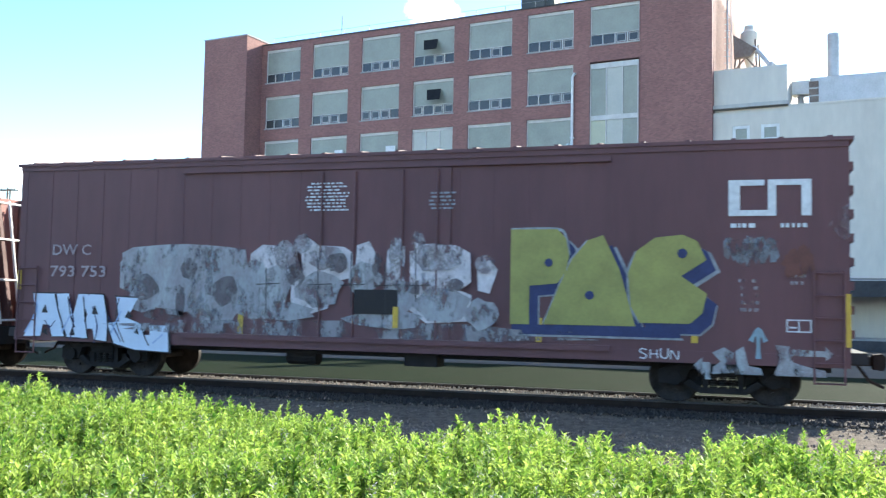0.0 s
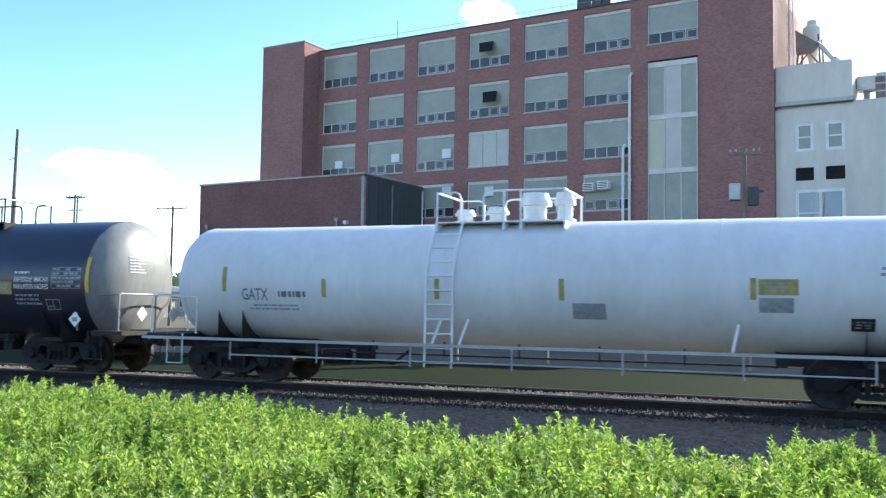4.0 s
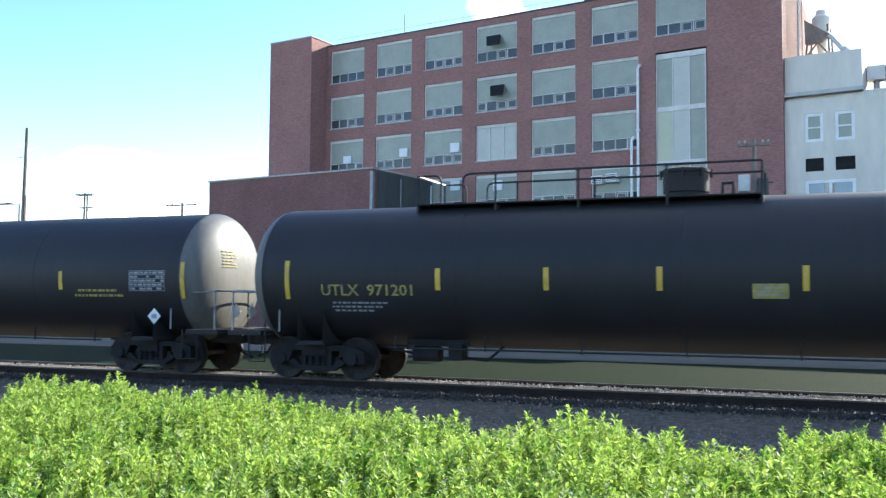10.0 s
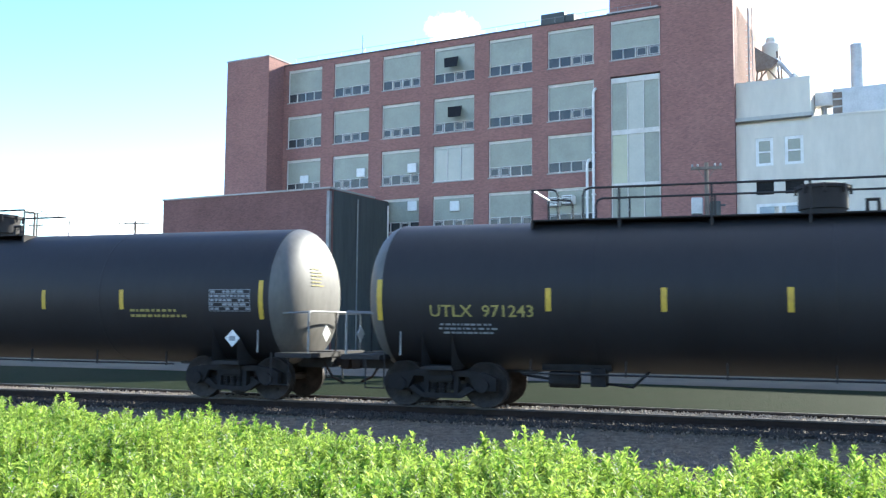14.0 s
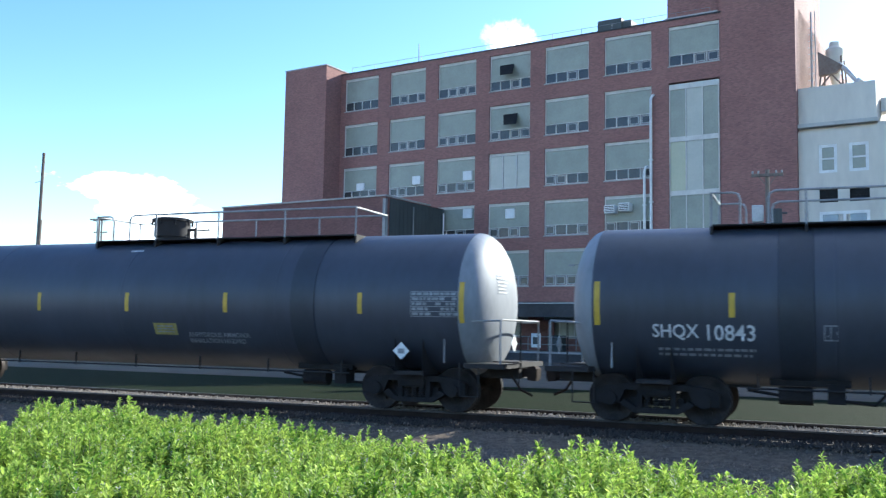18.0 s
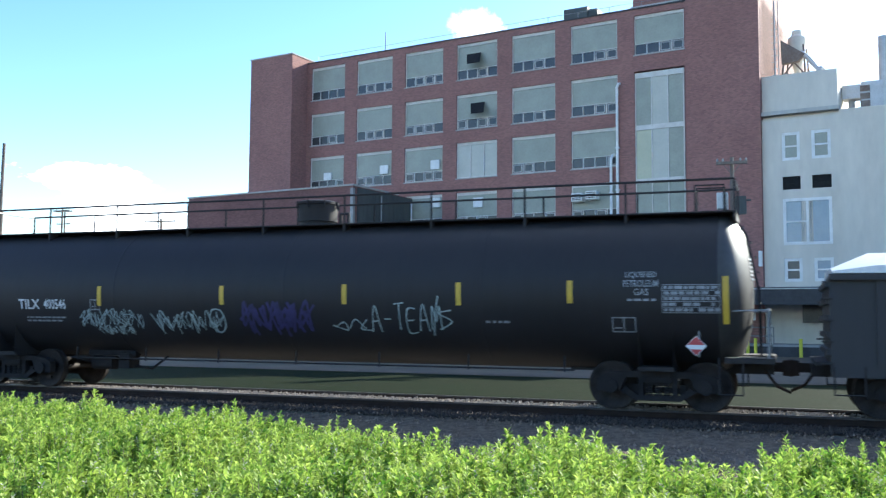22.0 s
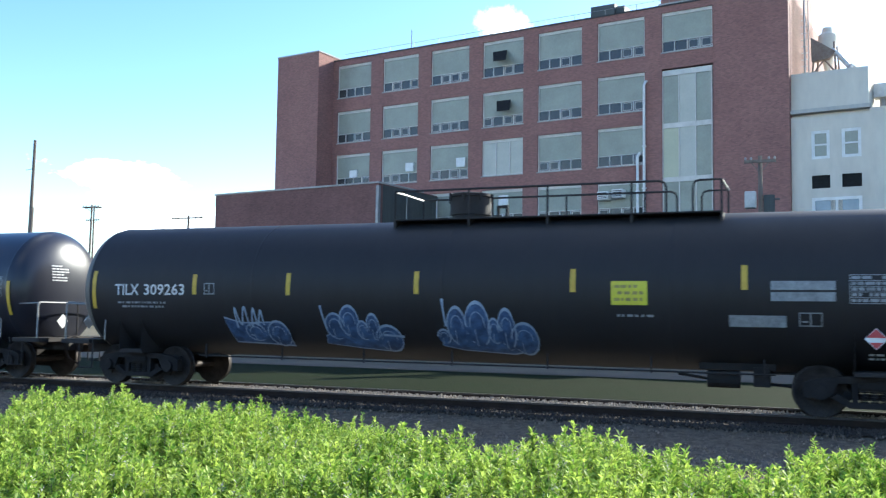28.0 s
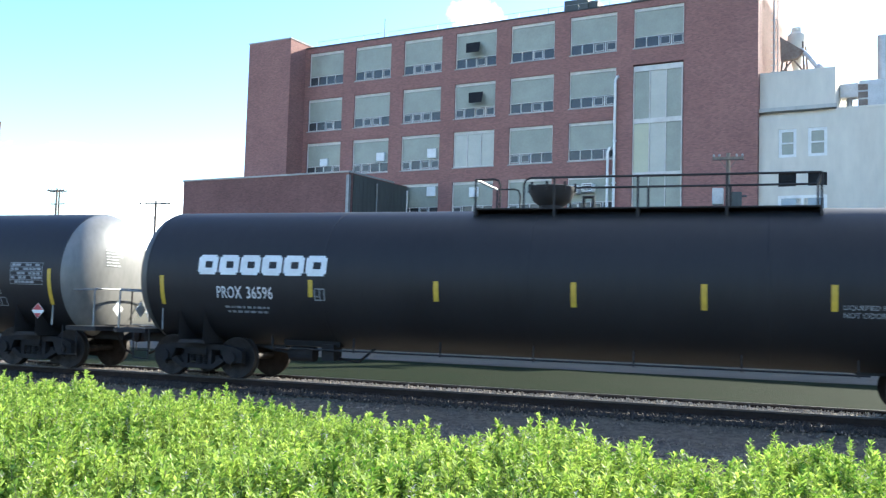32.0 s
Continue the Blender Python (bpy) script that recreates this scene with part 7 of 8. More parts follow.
# pale tall letters low at the trailing end
pale_a1 = [(-8.70, 0.87), (-8.41, 1.42), (-8.48, 1.86), (-7.88, 1.86), (-7.75, 1.39), (-7.58, 0.89), (-7.91, 0.88), (-7.99, 1.14), (-8.17, 1.15), (-8.24, 0.88)]
pale_w = [(-7.82, 1.86), (-7.49, 1.87), (-7.36, 1.34), (-7.22, 1.86), (-6.96, 1.86), (-7.04, 1.26), (-6.94, 0.87), (-7.51, 0.88), (-7.71, 1.26)]
pale_a2 = [(-7.07, 1.78), (-6.89, 1.86), (-6.55, 1.85), (-6.41, 1.26), (-6.43, 0.81), (-6.75, 0.84), (-6.80, 1.08), (-6.94, 1.08), (-7.03, 0.85), (-7.16, 0.88), (-6.96, 1.39)]
pale_l = [(-6.20, 1.81), (-5.63, 1.79), (-5.89, 1.34), (-5.59, 1.24), (-5.43, 1.16), (-5.45, 0.98), (-5.29, 0.98), (-5.31, 1.19), (-4.84, 1.2), (-4.80, 0.62), (-5.68, 0.65), (-6.22, 0.77), (-6.41, 1.22), (-6.10, 1.26)]
for k, p in enumerate((pale_a1, pale_w, pale_a2, pale_l)):
    cx, cz = sum(q[0] for q in p) / len(p), sum(q[1] for q in p) / len(p)
    painted("graffiti", bs, M_BLACKP, car, polys=[[(cx + (a - cx) * 1.07, cz + (b - cz) * 1.05) for a, b in p]], lift=0.034 + 0.002 * k, label="black outline of a graffiti letter")
    painted("graffiti", bs, M_CHROME, car, polys=[p], lift=0.045 + 0.002 * k, label="pale blue-white graffiti letter")
strokes("graffiti", bs, M_NAVY, car, -8.55, -4.95, 0.7, 1.8, [[(0.3, 0.95), (0.34, 0.5), (0.32, 0.1)], [(0.48, 0.8), (0.52, 0.4), (0.5, 0.05)], [(0.6, 0.6), (0.66, 0.3), (0.7, 0.1)], [(0.12, 0.5), (0.16, 0.35), (0.2, 0.5)]], 0.035, lift=0.056, label="thin dark blue graffiti lines")
for p in ([(-8.22, 1.42), (-8.12, 1.62), (-8.04, 1.42)], [(-8.2, 0.98), (-8.06, 1.06), (-8.02, 0.9)], [(-6.84, 1.42), (-6.76, 1.62), (-6.66, 1.4)], [(-7.42, 0.92), (-7.34, 1.12), (-7.26, 0.92)], [(-5.96, 1.34), (-5.86, 1.52), (-5.74, 1.36)], [(-5.7, 1.02), (-5.62, 1.12), (-5.56, 0.98)]):
    painted("graffiti", bs, M_BLACKP, car, polys=[p], lift=0.058, label="black gap inside a pale graffiti letter")
strokes("graffiti", bs, M_BLACKP, car, 0, 1, 0, 1, [[(-7.86, 1.84), (-7.72, 1.4), (-7.5, 0.9)], [(-7.5, 1.8), (-7.4, 1.36), (-7.28, 1.1)], [(-7.08, 1.8), (-7.02, 1.4), (-6.93, 0.9)], [(-6.5, 1.8), (-6.4, 1.26), (-6.4, 0.84)], [(-6.12, 1.78), (-6.18, 1.3), (-5.95, 0.8)], [(-5.5, 1.2), (-5.42, 0.95), (-5.3, 0.75)]], 0.035, lift=0.06, label="thin black lines between pale graffiti letters")
strokes("graffiti", bs, M_PALELINE, car, 0, 1, 0, 1, [[(-8.66, 0.95), (-8.36, 1.5), (-8.44, 1.8)], [(-7.62, 1.0), (-7.4, 1.4)], [(-6.3, 1.0), (-6.05, 1.5)], [(-5.2, 0.8), (-4.95, 1.0)]], 0.05, lift=0.062, label="soft blue shading in the pale graffiti letters")
# weathered grey and pinkish pieces in the middle, in ragged overlapping strips
def ragged(x0, x1, z0, z1, n, material, lift, label, wmin=0.1, wmax=0.3):
    polys = []
    for k in range(n):
        x, w = rnd.uniform(x0, x1), rnd.uniform(wmin, wmax)
        h = (z1 - z0) * rnd.uniform(0.25, 0.8)
        z = rnd.uniform(z0, z1 - h)
        polys.append([(x + rnd.uniform(-0.04, 0.04), z + rnd.uniform(0, 0.1)), (x + w * 0.5, z - rnd.uniform(0, 0.06)), (x + w, z + rnd.uniform(0, 0.12)), (x + w + rnd.uniform(-0.06, 0.08), z + h * 0.6), (x + w * rnd.uniform(0.7, 1.0), z + h), (x + w * 0.4, z + h + rnd.uniform(0, 0.08)), (x - rnd.uniform(-0.03, 0.06), z + h * 0.8)])
    for k, p in enumerate(polys):
        painted("graffiti", bs, material, car, polys=[p], lift=lift + 0.0004 * k, label=label)


M_GRAFM = mat("grey spray paint worn through to red", (0.4, 0.4, 0.395), (0.25, 0.22, 0.22), 0.7, 2.2, amount=1.1, stretch=(1, 1, 0.5), worn=0.41)
M_GRAFL = mat("chalky pinkish white spray paint worn through", (0.72, 0.66, 0.65), (0.45, 0.4, 0.39), 0.7, 3.0, amount=1.1, stretch=(1, 1, 0.6), worn=0.4)
painted("graffiti", bs, M_GRAFM, car, polys=[[(-6.12, 2.8), (-5.83, 2.93), (-4.99, 2.99), (-4.40, 3.0), (-3.73, 2.96), (-2.99, 2.89), (-2.91, 2.35), (-2.99, 1.65), (-3.73, 1.39), (-4.48, 1.58), (-5.15, 1.58), (-5.54, 1.9), (-5.99, 2.16)]], lift=0.020, label="smoky grey weathered graffiti")
painted("graffiti", bs, M_GRAFM, car, polys=[[(-4.57, 2.29), (-3.90, 2.54), (-3.23, 2.29), (-2.99, 1.71), (-3.31, 1.29), (-4.07, 1.26), (-4.45, 1.58)]], lift=0.026, label="smoky grey weathered graffiti")
M_HAZE = mat("thin grey overspray", (0.3, 0.29, 0.29), (0.2, 0.17, 0.17), 0.75, 2.5, worn=0.5)
M_HOLLOW = mat("dark faded spray paint", (0.17, 0.15, 0.15), (0.1, 0.07, 0.07), 0.7, 3.0, worn=0.5)


def blob(x, z, w, h, material, lift, label, n=14):
    """A rounded patch of paint with an uneven rim."""
    painted("graffiti", bs, material, car, polys=[[(x + w * math.cos(k * 6.2832 / n) * rnd.uniform(0.8, 1.15), z + h * math.sin(k * 6.2832 / n) * rnd.uniform(0.8, 1.15)) for k in range(n)]], lift=lift, label=label)


ragged(-6.2, -3.0, 1.4, 2.95, 12, M_GRAFM, 0.03, "smoky grey weathered graffiti", 0.4, 0.8)
for x, z, w, h in ((-5.5, 2.05, 0.42, 0.28), (-4.35, 2.45, 0.2, 0.26), (-3.45, 2.0, 0.3, 0.34), (-4.55, 1.75, 0.12, 0.4), (-3.85, 2.1, 0.08, 0.5), (-5.0, 1.45, 0.5, 0.14)):
    blob(x, z, w, h, M_HOLLOW, 0.05, "dark hollow in the grey graffiti")
for x, z, w, h in ((-5.2, 2.75, 0.5, 0.2), (-4.0, 2.75, 0.35, 0.22), (-3.9, 1.6, 0.3, 0.3)):
    blob(x, z, w, h, M_GRAFM, 0.056, "smoky grey weathered graffiti")
painted("graffiti", bs, M_GRAFL, car, polys=[[(-2.85, 2.79), (-2.57, 2.98), (-2.20, 2.96), (-1.95, 2.91), (-1.90, 2.22), (-2.05, 1.58), (-2.76, 1.63), (-2.90, 2.03)]], lift=0.030, label="chalky pinkish-white weathered graffiti letter")
painted("graffiti", bs, M_GRAFL, car, polys=[[(-1.65, 3.05), (-1.49, 3.13), (-1.23, 2.96), (-0.66, 2.93), (-0.46, 2.8), (-0.47, 2.29), (-0.96, 2.19), (-1.00, 1.65), (-1.41, 1.52), (-1.86, 1.65), (-1.85, 2.22), (-1.60, 2.35)]], lift=0.075, label="chalky pinkish-white weathered graffiti letter")
painted("graffiti", bs, M_GRAFL, car, polys=[[(-0.38, 2.96), (-0.10, 3.05), (0.03, 2.8), (0.01, 2.35), (-0.21, 1.83), (-0.42, 1.97)]], lift=0.075, label="chalky pinkish-white weathered graffiti letter")
painted("graffiti", bs, M_GRAFL, car, polys=[[(0.30, 2.86), (0.46, 2.96), (0.68, 2.94), (0.67, 2.29), (0.74, 1.83), (0.24, 1.97)]], lift=0.075, label="chalky pinkish-white weathered graffiti letter")
painted("graffiti", bs, M_GRAFL, car, polys=[[(0.78, 2.8), (0.84, 3.04), (0.98, 2.99), (1.76, 2.96), (2.06, 2.8), (2.08, 2.22), (1.84, 2.06), (2.09, 1.97), (2.07, 1.45), (1.15, 1.39), (0.80, 1.65)]], lift=0.075, label="chalky pinkish-white weathered graffiti letter")
painted("graffiti", bs, M_GRAFL, car, polys=[[(2.18, 2.61), (2.45, 2.66), (2.61, 2.48), (2.45, 2.0), (2.21, 2.06)]], lift=0.030, label="chalky pinkish-white weathered graffiti letter")
for x, z, w, h in ((-2.3, 2.1, 0.5, 0.45), (-1.2, 2.05, 0.55, 0.4), (-0.2, 2.3, 0.4, 0.35), (0.55, 1.85, 0.35, 0.4), (1.5, 1.75, 0.6, 0.35), (2.3, 1.6, 0.35, 0.3), (-2.0, 1.55, 0.7, 0.2), (0.3, 1.45, 0.9, 0.2)):
    blob(x, z, w, h, M_GRAFM, 0.09, "smoky grey lower half of the weathered letters")
for x, z, w, h in ((-2.0, 2.75, 0.3, 0.3), (-1.05, 2.7, 0.4, 0.25), (0.5, 2.75, 0.16, 0.4), (1.35, 2.7, 0.5, 0.3), (-1.6, 3.0, 0.2, 0.22), (0.95, 3.02, 0.16, 0.22), (2.35, 2.6, 0.2, 0.18)):
    blob(x, z, w, h, M_GRAFW, 0.1, "chalky white patch of weathered graffiti")
for x, z, w, h in ((-1.75, 2.35, 0.22, 0.28), (-0.8, 2.6, 0.24, 0.22), (-1.4, 2.0, 0.12, 0.3), (0.1, 2.55, 0.12, 0.3), (1.15, 2.65, 0.1, 0.14), (1.0, 2.1, 0.24, 0.16), (1.75, 2.15, 0.2, 0.14)):
    blob(x, z, w, h, M_HOLLOW, 0.112, "dark hollow in the weathered letters")
blob(-0.9, 1.2, 5.0, 0.22, M_HAZE, 0.024 + 0.05, "grey film of dirt along the sill", 30)
for x in (-2.4, -1.2, -0.45, 0.3, 0.95):
    strokes("graffiti", bs, M_BLACKP, car, x - 0.25, x + 0.3, 1.5, 2.9, [[(0.4, rnd.uniform(0.7, 1)), (0.45, rnd.uniform(0, 0.3))], [(0.0, 0.45), (1.0, 0.47)]], 0.028, lift=0.125, label="thin dark graffiti outline")
# big mustard letters
big_p = [(2.87, 3.27), (3.79, 3.27), (3.96, 3.09), (4.02, 2.76), (3.96, 2.43), (3.79, 2.22), (3.25, 2.17), (3.25, 1.42), (2.87, 1.42)]
big_a = [(3.53, 1.43), (3.82, 2.14), (4.07, 2.68), (4.38, 3.05), (4.67, 3.15), (4.98, 2.5), (5.28, 1.43)]
big_c = [(5.36, 1.5), (5.19, 1.81), (5.14, 2.43), (5.29, 2.84), (5.64, 3.1), (6.14, 3.15), (6.4, 3.03), (6.56, 2.68), (6.11, 2.38), (6.57, 2.06), (6.49, 1.7), (6.27, 1.5)]
for k, p in enumerate((big_p, big_a, big_c)):
    painted("graffiti", bs, M_GREYLET, car, polys=[[(a + 0.2 + 0.05 * (1 if b > 2.3 else 0), b - 0.22) for a, b in p]], lift=0.022 + 0.001 * k, label="thin pale edge of a graffiti letter")
    painted("graffiti", bs, M_NAVY, car, polys=[[(a + 0.17, b - 0.19) for a, b in p]], lift=0.032 + 0.003 * k, label="navy shadow of a large graffiti letter")
    strokes("graffiti", bs, M_GREYLET, car, 0, 1, 0, 1, [p[:4]], 0.06, lift=0.038 + 0.004 * k, label="thin pale edge of a graffiti letter", taper=0.1)
    painted("graffiti", bs, M_GOLD, car, polys=[p], lift=0.046 + 0.006 * k, label="large mustard-yellow graffiti letter")
for x, z, w in [(3.63, 2.62, 0.082), (4.42, 2.0, 0.088), (6.13, 2.8, 0.095)]:
    painted("graffiti", bs, M_NAVY, car, polys=[[(x + w * math.cos(k * 0.785), z + w * math.sin(k * 0.785)) for k in range(8)]], lift=0.07, label="navy dot in a graffiti letter")
painted("graffiti", bs, M_NAVY, car, [(2.9, 6.1, 1.23, 1.42)], lift=0.03, label="navy band under the graffiti")
painted("graffiti", bs, M_GREYLET, car, [(2.85, 6.15, 1.19, 1.228)], lift=0.03, label="thin pale line under the graffiti")
strokes("graffiti", bs, M_SIGN, car, 5.34, 6.1, 0.84, 1.02, tag("SHUN"), 0.03, lift=0.03, label="small white tag")
M_TEAL = mat("faded turquoise spray paint", (0.3, 0.43, 0.46), (0.2, 0.25, 0.27), 0.7, 3.0)
M_GRAFT = mat("faded pale teal spray paint", (0.36, 0.39, 0.39), (0.2, 0.16, 0.16), 0.7, 3.0, amount=1.2, worn=0.42)
painted("graffiti", bs, M_GRAFT, car, polys=[[(6.32, 0.73), (6.49, 0.9), (6.49, 0.81), (6.63, 0.81), (6.63, 0.5), (6.54, 0.5), (6.54, 0.65), (6.49, 0.57)]], lift=0.030, label="pale faded graffiti tag with arrows")
painted("graffiti", bs, M_GRAFT, car, polys=[[(6.66, 0.99), (6.87, 1.09), (7.05, 0.99), (7.0, 0.83), (7.05, 0.63), (6.66, 0.6), (6.68, 0.73), (6.81, 0.83)]], lift=0.034, label="pale faded graffiti tag with arrows")
painted("graffiti", bs, M_GRAFT, car, polys=[[(7.07, 1.03), (7.21, 1.12), (7.29, 0.77), (7.51, 0.73), (7.54, 0.61), (7.08, 0.61)]], lift=0.038, label="pale faded graffiti tag with arrows")
painted("graffiti", bs, M_GRAFT, car, polys=[[(7.75, 1.16), (7.99, 1.14), (8.04, 0.86), (8.34, 0.77), (8.58, 0.73), (8.6, 0.61), (7.72, 0.61), (7.8, 0.86)]], lift=0.042, label="pale faded graffiti tag with arrows")
painted("graffiti", bs, M_GRAFT, car, polys=[[(8.02, 1.09), (8.58, 1.07), (8.57, 1.16), (8.72, 1.01), (8.59, 0.9), (8.58, 0.97), (8.02, 0.97)]], lift=0.046, label="pale faded graffiti tag with arrows")
strokes("graffiti", bs, M_TEAL, car, 7.3, 7.62, 0.9, 1.42, [[(0.5, 0.0), (0.5, 0.9)], [(0.1, 0.6), (0.5, 1.0), (0.9, 0.6)]], 0.1, lift=0.045, label="blue graffiti arrow")
strokes("graffiti", bs, M_GRAFG, car, 6.93, 7.74, 2.6, 3.12, scrawl(rnd, 4), 0.12, lift=0.03, label="faded grey-green tag")
strokes("graffiti", bs, mat("rusty red spray paint", (0.17, 0.06, 0.04), (0.1, 0.04, 0.03), 0.7, 4.0), car, 7.9, 8.4, 2.35, 2.95, scrawl(rnd, 3), 0.1, lift=0.03, label="faded rust-red tag")

# ---- bulkhead flatcar ----
car = rail_car("bulkhead_flatcar", -17.0, -39.0, "empty rusty-red flatcar with tall bulkheads at both ends", "flatcar")
fs_ = Skin(1.46)
half = 11.0
boxed("deck_frame", (-half, half, -1.45, 1.45, 0.62, 1.02), M_FLAT, car)
for k in range(60):
    x = -9.9 + k * 0.331
    boxed("deck_plank", (x, x + 0.318, -1.44, 1.44, 1.021, 1.085), M_DECK, car)
bm = B()
box(bm, -half, half, -1.5, -1.451, 0.6, 1.06)
for k in range(14):
    x = -half + 0.9 + k * 1.55
    box(bm, x - 0.06, x + 0.06, -1.56, -1.5, 0.62, 1.17)
part("side_sill", bm, M_FLAT, car, "rusty side sill with stake pockets")
bm = B()
prism(bm, [(-8.0, 0.62), (-6.8, 0.22), (6.8, 0.22), (8.0, 0.62)], -0.4, 0.4)
part("centre_sill", bm, M_FRAME, car, "deep dark fish-belly centre sill")
bm = B()
for k in range(9):
    box(bm, -8.0 + k * 2 - 0.05, -8.0 + k * 2 + 0.05, -1.4, 1.4, 0.42, 0.619)
pipe(bm, [(-8.2, -1.1, 0.5), (8.2, -1.1, 0.5)], 0.035)
box(bm, 5.2, 6.3, -1.2, -0.6, 0.3, 0.6)
cyl(bm, (-2.0, -0.8, 0.42), (-1.1, -0.8, 0.42), 0.16, seg=12)
part("underframe", bm, M_IRON, car)
for s in (-1, 1):
    truck(car, s * (half - 2.0))
    boxed("end_sill", (*sorted((s * half, s * (half + 0.15))), -1.4, 1.4, 0.62, 1.05), M_FRAME, car)
    xi, xo = s * 10.05, s * 10.95
    bm = B()
    box(bm, *sorted((xi, xi + s * 0.12)), -1.42, 1.42, 1.0, 4.3)
    bl = part("bulkhead", bm, M_BULK, car, "pale red bulkhead facing")
    bm = B()
    for y in (-0.1,):
        box(bm, *sorted((xi - s * 0.03, xi)), y - 0.04, y + 0.04, 1.1, 3.3)
    part("bulkhead_seam", bm, M_WHITE, bl)
    for y in (-1.35, -0.5, 0.5, 1.35):
        bm = B()
        prism(bm, [(xi + s * 0.12, 1.0), (xi + s * 0.12, 4.3), (xi + s * 0.35, 4.3), (xo, 1.3), (xo, 1.0)], y - 0.06, y + 0.06)
        part("bulkhead_brace", bm, M_FLAT, car, "tapered rusty brace behind the bulkhead")
    bm = B()
    for y in (-1.25, -0.85, -0.2, 0.4, 1.1):
        pipe(bm, [(xo + s * 0.02, y, 1.1), (xi + s * 0.4, y, 4.2)], 0.035, 6)
    for t in (0.03, 0.35, 0.68, 0.98):
        x = (xo + s * 0.02) * (1 - t) + (xi + s * 0.4) * t
        pipe(bm, [(x, -1.25, 1.1 + 3.1 * t), (x, 1.1, 1.1 + 3.1 * t)], 0.03, 6)
    part("bulkhead_rack", bm, M_WHITE, car, "white pipe rack on the bulkhead's back")
couplers(car, half + 0.05)
rnd = random.Random(9)
lettering("622380", fs_, M_GREYLET, car, -6.1, -4.59, 0.67, 0.87, lift=0.106)
lines(fs_, M_SIGN, car, -6.98, -6.45, 0.67, 0.87, 1, rnd, lift=0.106)
for a, b, z in ((-9.0, -8.5, 0.85), (-4.62, -4.3, 0.93), (-1.48, -0.82, 0.86), (0.8, 1.29, 0.87), (4.15, 4.57, 0.88), (7.0, 7.42, 0.9), (9.2, 9.8, 0.72), (-10.5, -10.0, 0.72)):
    painted("reflector_strip", fs_, M_YELLOW, car, [(a, b, z, z + 0.12)], lift=0.106)
lines(fs_, M_GREYLET, car, 1.9, 2.47, 0.66, 0.88, 2, rnd, lift=0.106)
lines(fs_, M_GREYLET, car, 2.86, 3.67, 0.66, 0.88, 2, rnd, lift=0.106)
lines(fs_, M_GREYLET, car, -0.41, 0.14, 0.64, 0.9, 3, rnd, lift=0.106)
frame_mark(fs_, car, 6.11, 6.61, 0.7, 0.93, M_GREYLET, False)

# ---- sleepers and stones ----
bm = B()
box(bm, -0.115, 0.115, -1.3, 1.3, -0.3, -0.186)
TIE = finish(bm, "sleeper", M_TIE)
ties = thing("sleepers", pose(0, TRACK, 0), "dark creosoted timber sleepers under the rails", "sleepers", kind="structure")
for k in range(130):
    o = part("sleeper", TIE, None, ties)
    o.matrix_local = pose(-50 + k * 0.52, random.uniform(-0.03, 0.03), 0, 0, 0, random.uniform(-0.8, 0.8))


def stones(name, n, x0, x1, y0, y1, s0, s1, seed, label, material=None):
    rnd = np.random.RandomState(seed)
    base = np.array([(0, 0, 1), (0.9, 0, 0), (0, 0.9, 0.1), (-0.9, 0.1, 0), (0, -0.9, 0), (0, 0, -0.8)], float)
    tri = np.array([(0, 1, 2), (0, 2, 3), (0, 3, 4), (0, 4, 1), (5, 2, 1), (5, 3, 2), (5, 4, 3), (5, 1, 4)])
    size = rnd.uniform(s0, s1, n)
    pts = base[None] * (1 + rnd.uniform(-0.3, 0.3, (n, 6, 3))) * size[:, None, None]
    ang = rnd.uniform(0, 6.28, n)
    c, s = np.cos(ang)[:, None], np.sin(ang)[:, None]
    xy = pts[:, :, :2].copy()
    pts[:, :, 0], pts[:, :, 1] = xy[:, :, 0] * c - xy[:, :, 1] * s, xy[:, :, 0] * s + xy[:, :, 1] * c
    px, py = rnd.uniform(x0, x1, n), rnd.uniform(y0, y1, n)
    pz = np.array([lie(a, b) for a, b in zip(px, py)]) + size * 0.25 + 0.02
    pts += np.stack([px, py, pz], 1)[:, None, :]
    me = bpy.data.meshes.new(name)
    me.from_pydata(pts.reshape(-1, 3).tolist(), [], (tri[None] + (np.arange(n) * 6)[:, None, None]).reshape(-1, 3).tolist())
    me.materials.append(material or M_STONE)
    ob = new(name, me)
    return tagged(ob, label, "stones", kind="stuff")


M_OILSTONE = mat("oil-blackened stone", (0.075, 0.058, 0.047), (0.035, 0.028, 0.024), 0.85, 5.0, spec=0.2)
stones("ballast_stones", 9000, -34, 12, 18.5, 19.7, 0.015, 0.035, 1, "crushed grey ballast stones between the rails")
stones("shoulder_stones", 9000, -34, 12, 17.1, 18.32, 0.018, 0.045, 5, "oil-blackened ballast stones outside the near rail", M_OILSTONE)
stones("gravel_stones", 24000, -26, 9, 7.5, 17.2, 0.012, 0.036, 2, "loose grey gravel on the service strip", M_GRAVEL)


# ---- weeds in the foreground ----
EDGE_X = (-16.0, -8.9, -5.2, -4.0, -2.8, -1.8, -0.7, 0.1, 1.0, 2.2, 6.5)
EDGE_Y = (10.6, 9.7, 9.1, 8.2, 7.8, 8.8, 7.3, 8.3, 8.5, 8.1, 8.2)


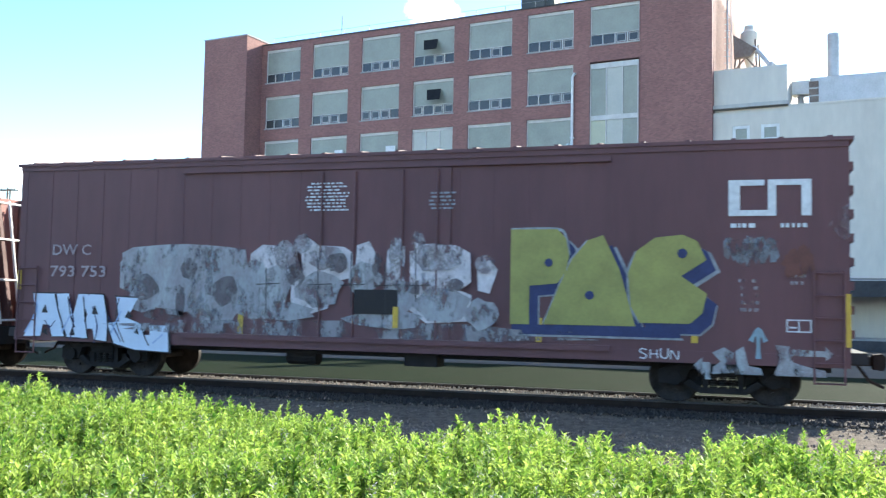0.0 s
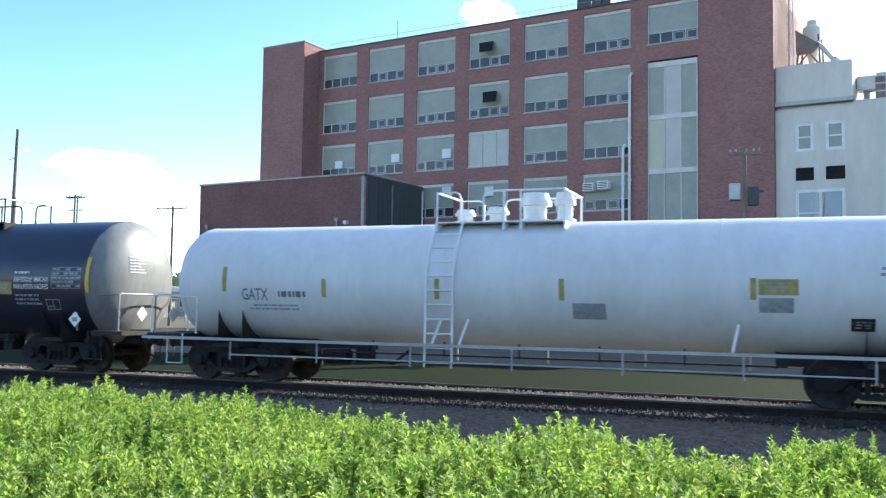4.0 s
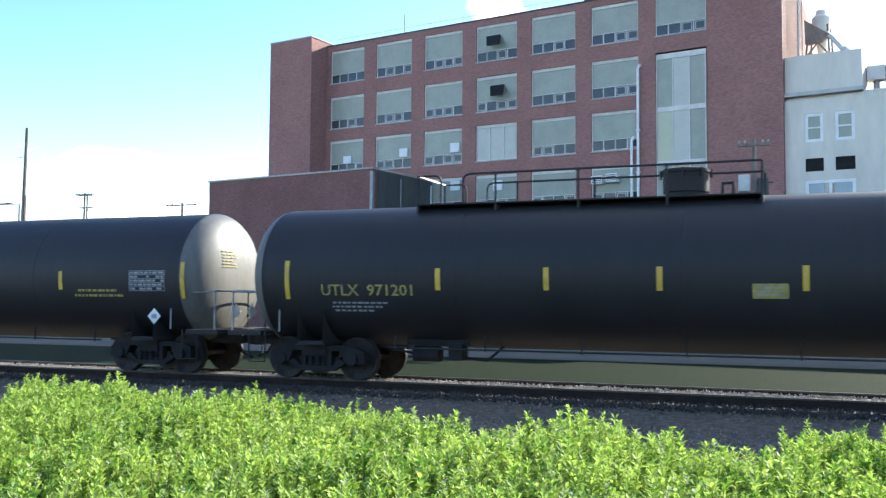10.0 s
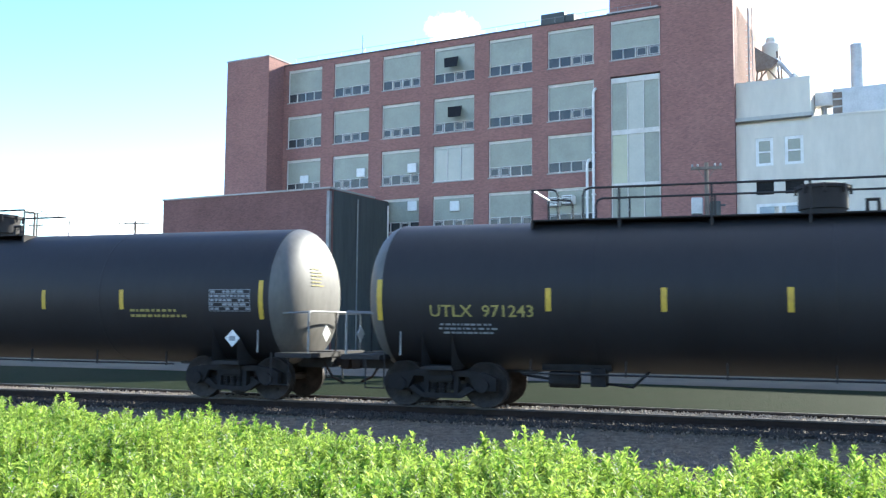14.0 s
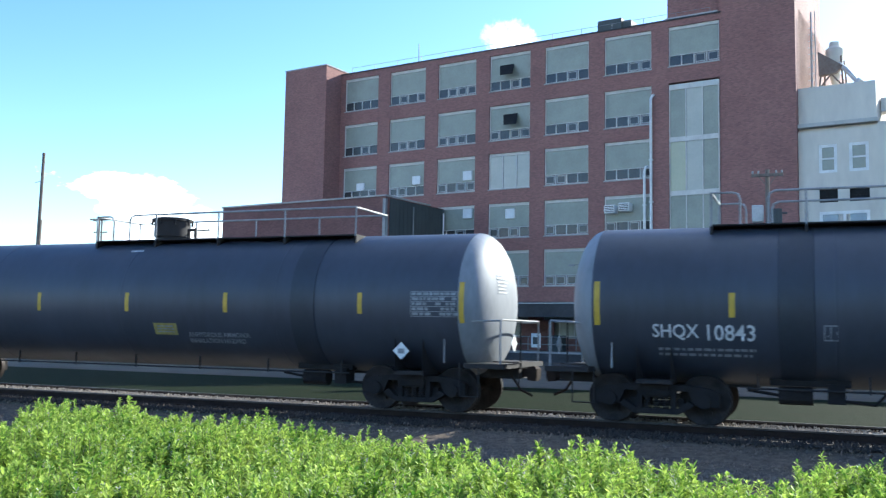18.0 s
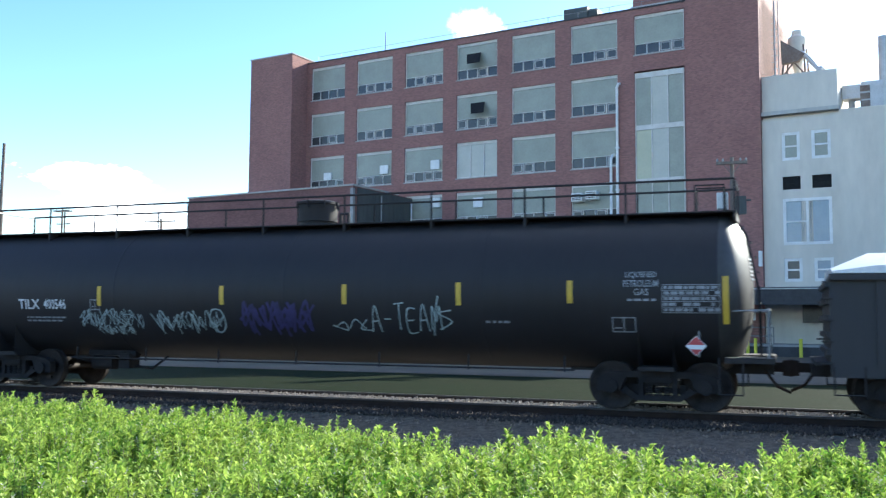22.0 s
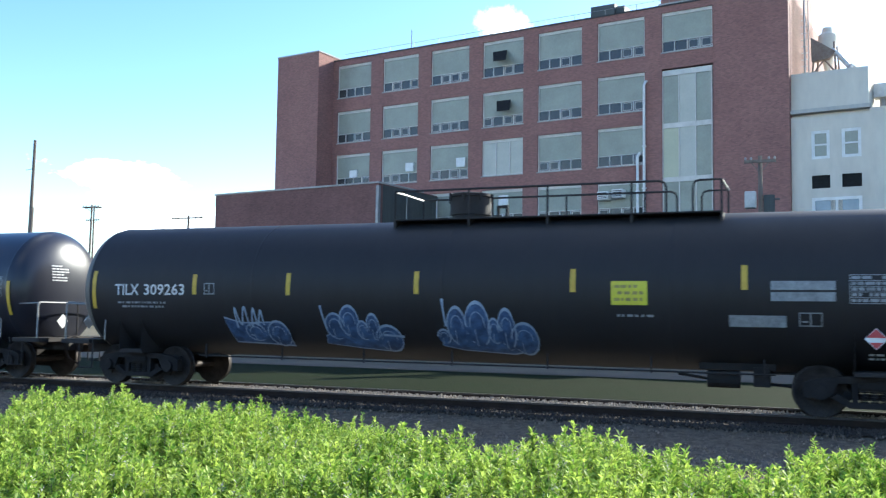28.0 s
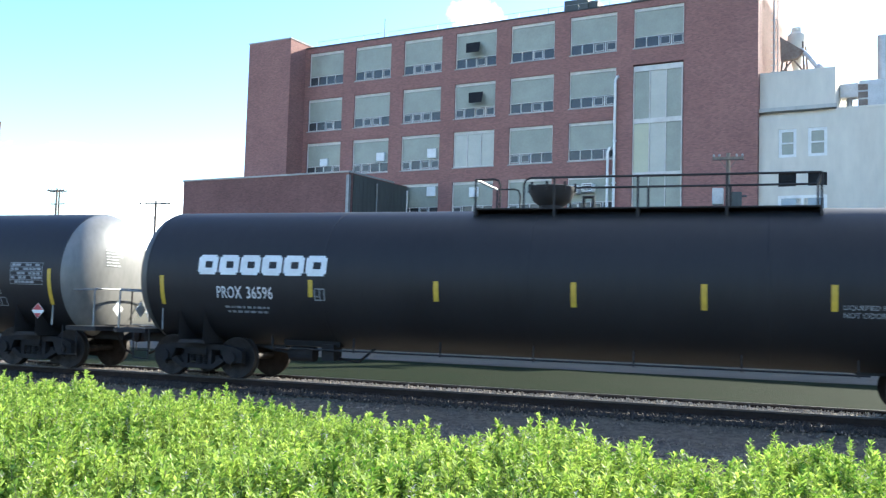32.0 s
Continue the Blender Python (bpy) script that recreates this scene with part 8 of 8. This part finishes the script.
def weeds(name, n, seed, x0, x1, label):
    """Upright weeds with narrow leaves; they end along a wavering edge before the gravel."""
    rnd = np.random.RandomState(seed)
    vs, fs, ms, sv, sf = [], [], [], [], []

    def leaf(o, a, up, ln, wd, m):
        d = np.array((math.cos(a), math.sin(a), up))
        d /= np.linalg.norm(d)
        s = np.array((-math.sin(a), math.cos(a), rnd.uniform(-0.6, 0.6)))
        q = len(vs)
        mid = o + d * ln * 0.5
        vs.extend((o, mid + s * wd, o + d * ln + np.array((0, 0, -ln * 0.16)), mid - s * wd))
        fs.append((q, q + 1, q + 2, q + 3))
        ms.append(m)

    k = 0
    while k < n:
        x, y = rnd.uniform(x0, x1), rnd.uniform(3.4, 11.0)
        edge = np.interp(x, EDGE_X, EDGE_Y) + 0.45 + 0.25 * math.sin(x * 5.1) + 0.12 * math.sin(x * 13.0)
        if y > edge or abs(x + 0.14 * y) > 0.62 * y + 2.5:
            continue
        k += 1
        z = lie(x, y)
        near = min(1.0, max(0.0, (edge - y) / 1.1))
        clump = 0.5 + 0.5 * math.sin(x * 2.3 + 1.3 * math.sin(y * 1.9)) * math.sin(y * 2.6 + x)
        h = rnd.uniform(0.36, 0.58) + 0.16 * clump + (0.1 if rnd.random() < 0.08 else 0) - 0.14 * (1 - near)
        lean = rnd.normal(0, 0.09, 2)
        nl = int(h * 84)
        b = len(sv)
        for t in (0, 1):
            for dx, dy in ((-0.004, 0), (0.004, 0.003), (0, -0.004)):
                sv.append((x + lean[0] * t + dx * (1 - 0.5 * t), y + lean[1] * t + dy, z + h * t))
        sf += [(b, b + 1, b + 4, b + 3), (b + 1, b + 2, b + 5, b + 4), (b + 2, b, b + 3, b + 5)]
        big = rnd.uniform(0.75, 1.3)
        for i in range(nl):
            t = 0.2 + 0.8 * math.sqrt((i + rnd.rand()) / nl)
            ln = rnd.uniform(0.045, 0.085) * (1.2 - 0.4 * t) * big
            leaf(np.array((x + lean[0] * t, y + lean[1] * t, z + h * t)), i * 2.4 + rnd.uniform(-0.5, 0.5), rnd.uniform(0.2, 1.9), ln, ln * rnd.uniform(0.15, 0.23), 0)
        if rnd.random() < 0.16:
            for i in range(9):
                t = 0.9 + 0.14 * i / 9
                leaf(np.array((x + lean[0] * t, y + lean[1] * t, z + h * t)), i * 2.4, rnd.uniform(0.4, 1.5), rnd.uniform(0.02, 0.04), 0.008, 1)
    me = bpy.data.meshes.new(name)
    me.from_pydata([tuple(v) for v in vs], [], fs)
    me.materials.append(M_LEAF)
    me.materials.append(M_TIP)
    me.polygons.foreach_set("material_index", ms)
    tagged(new(name, me), label, "weeds", kind="stuff")
    me = bpy.data.meshes.new("weed_stems")
    me.from_pydata(sv, [], sf)
    me.materials.append(M_STEM)
    tagged(new("weed_stems", me), "thin green weed stems", "weeds", kind="stuff")


weeds("weeds", 7200, 11, -14.5, 6.5, "dense bright green leafy weeds in sunlight")


# ---- what moves ----
def motions():
    for car, x in CARS:
        walk(car, [(t, pose(x + SPEED * t, TRACK, 0)) for t in (0, 1, 2, 4, 8, 12, 16, 20, 24, 28, 32)])
    # each wheelset rolls without slipping while its car is before the camera
    start = {car: x for car, x in CARS}
    for w, dx, car in WHEELS:
        at = start[car] + w.parent.location.x + dx
        t0, t1 = max(0.0, (-27.0 - at) / SPEED), min(32.0, (9.0 - at) / SPEED)
        if t1 <= t0:
            continue
        k0, k1 = int(t0 * 15), int(t1 * 15) + 1
        spin = lambda k: math.degrees(SPEED * k / 15 / R_WHEEL) % 360
        rows = [(0.0, pose(dx, 0, R_WHEEL, 0, spin(k0), 0))] if k0 > 0 else []
        rows += [(k / 15, pose(dx, 0, R_WHEEL, 0, spin(k), 0)) for k in range(k0, min(k1, 480) + 1)]
        if rows[-1][0] < 32.0:
            rows.append((32.0, pose(dx, 0, R_WHEEL, 0, spin(min(k1, 480)), 0)))
        walk(w, rows)


motions()
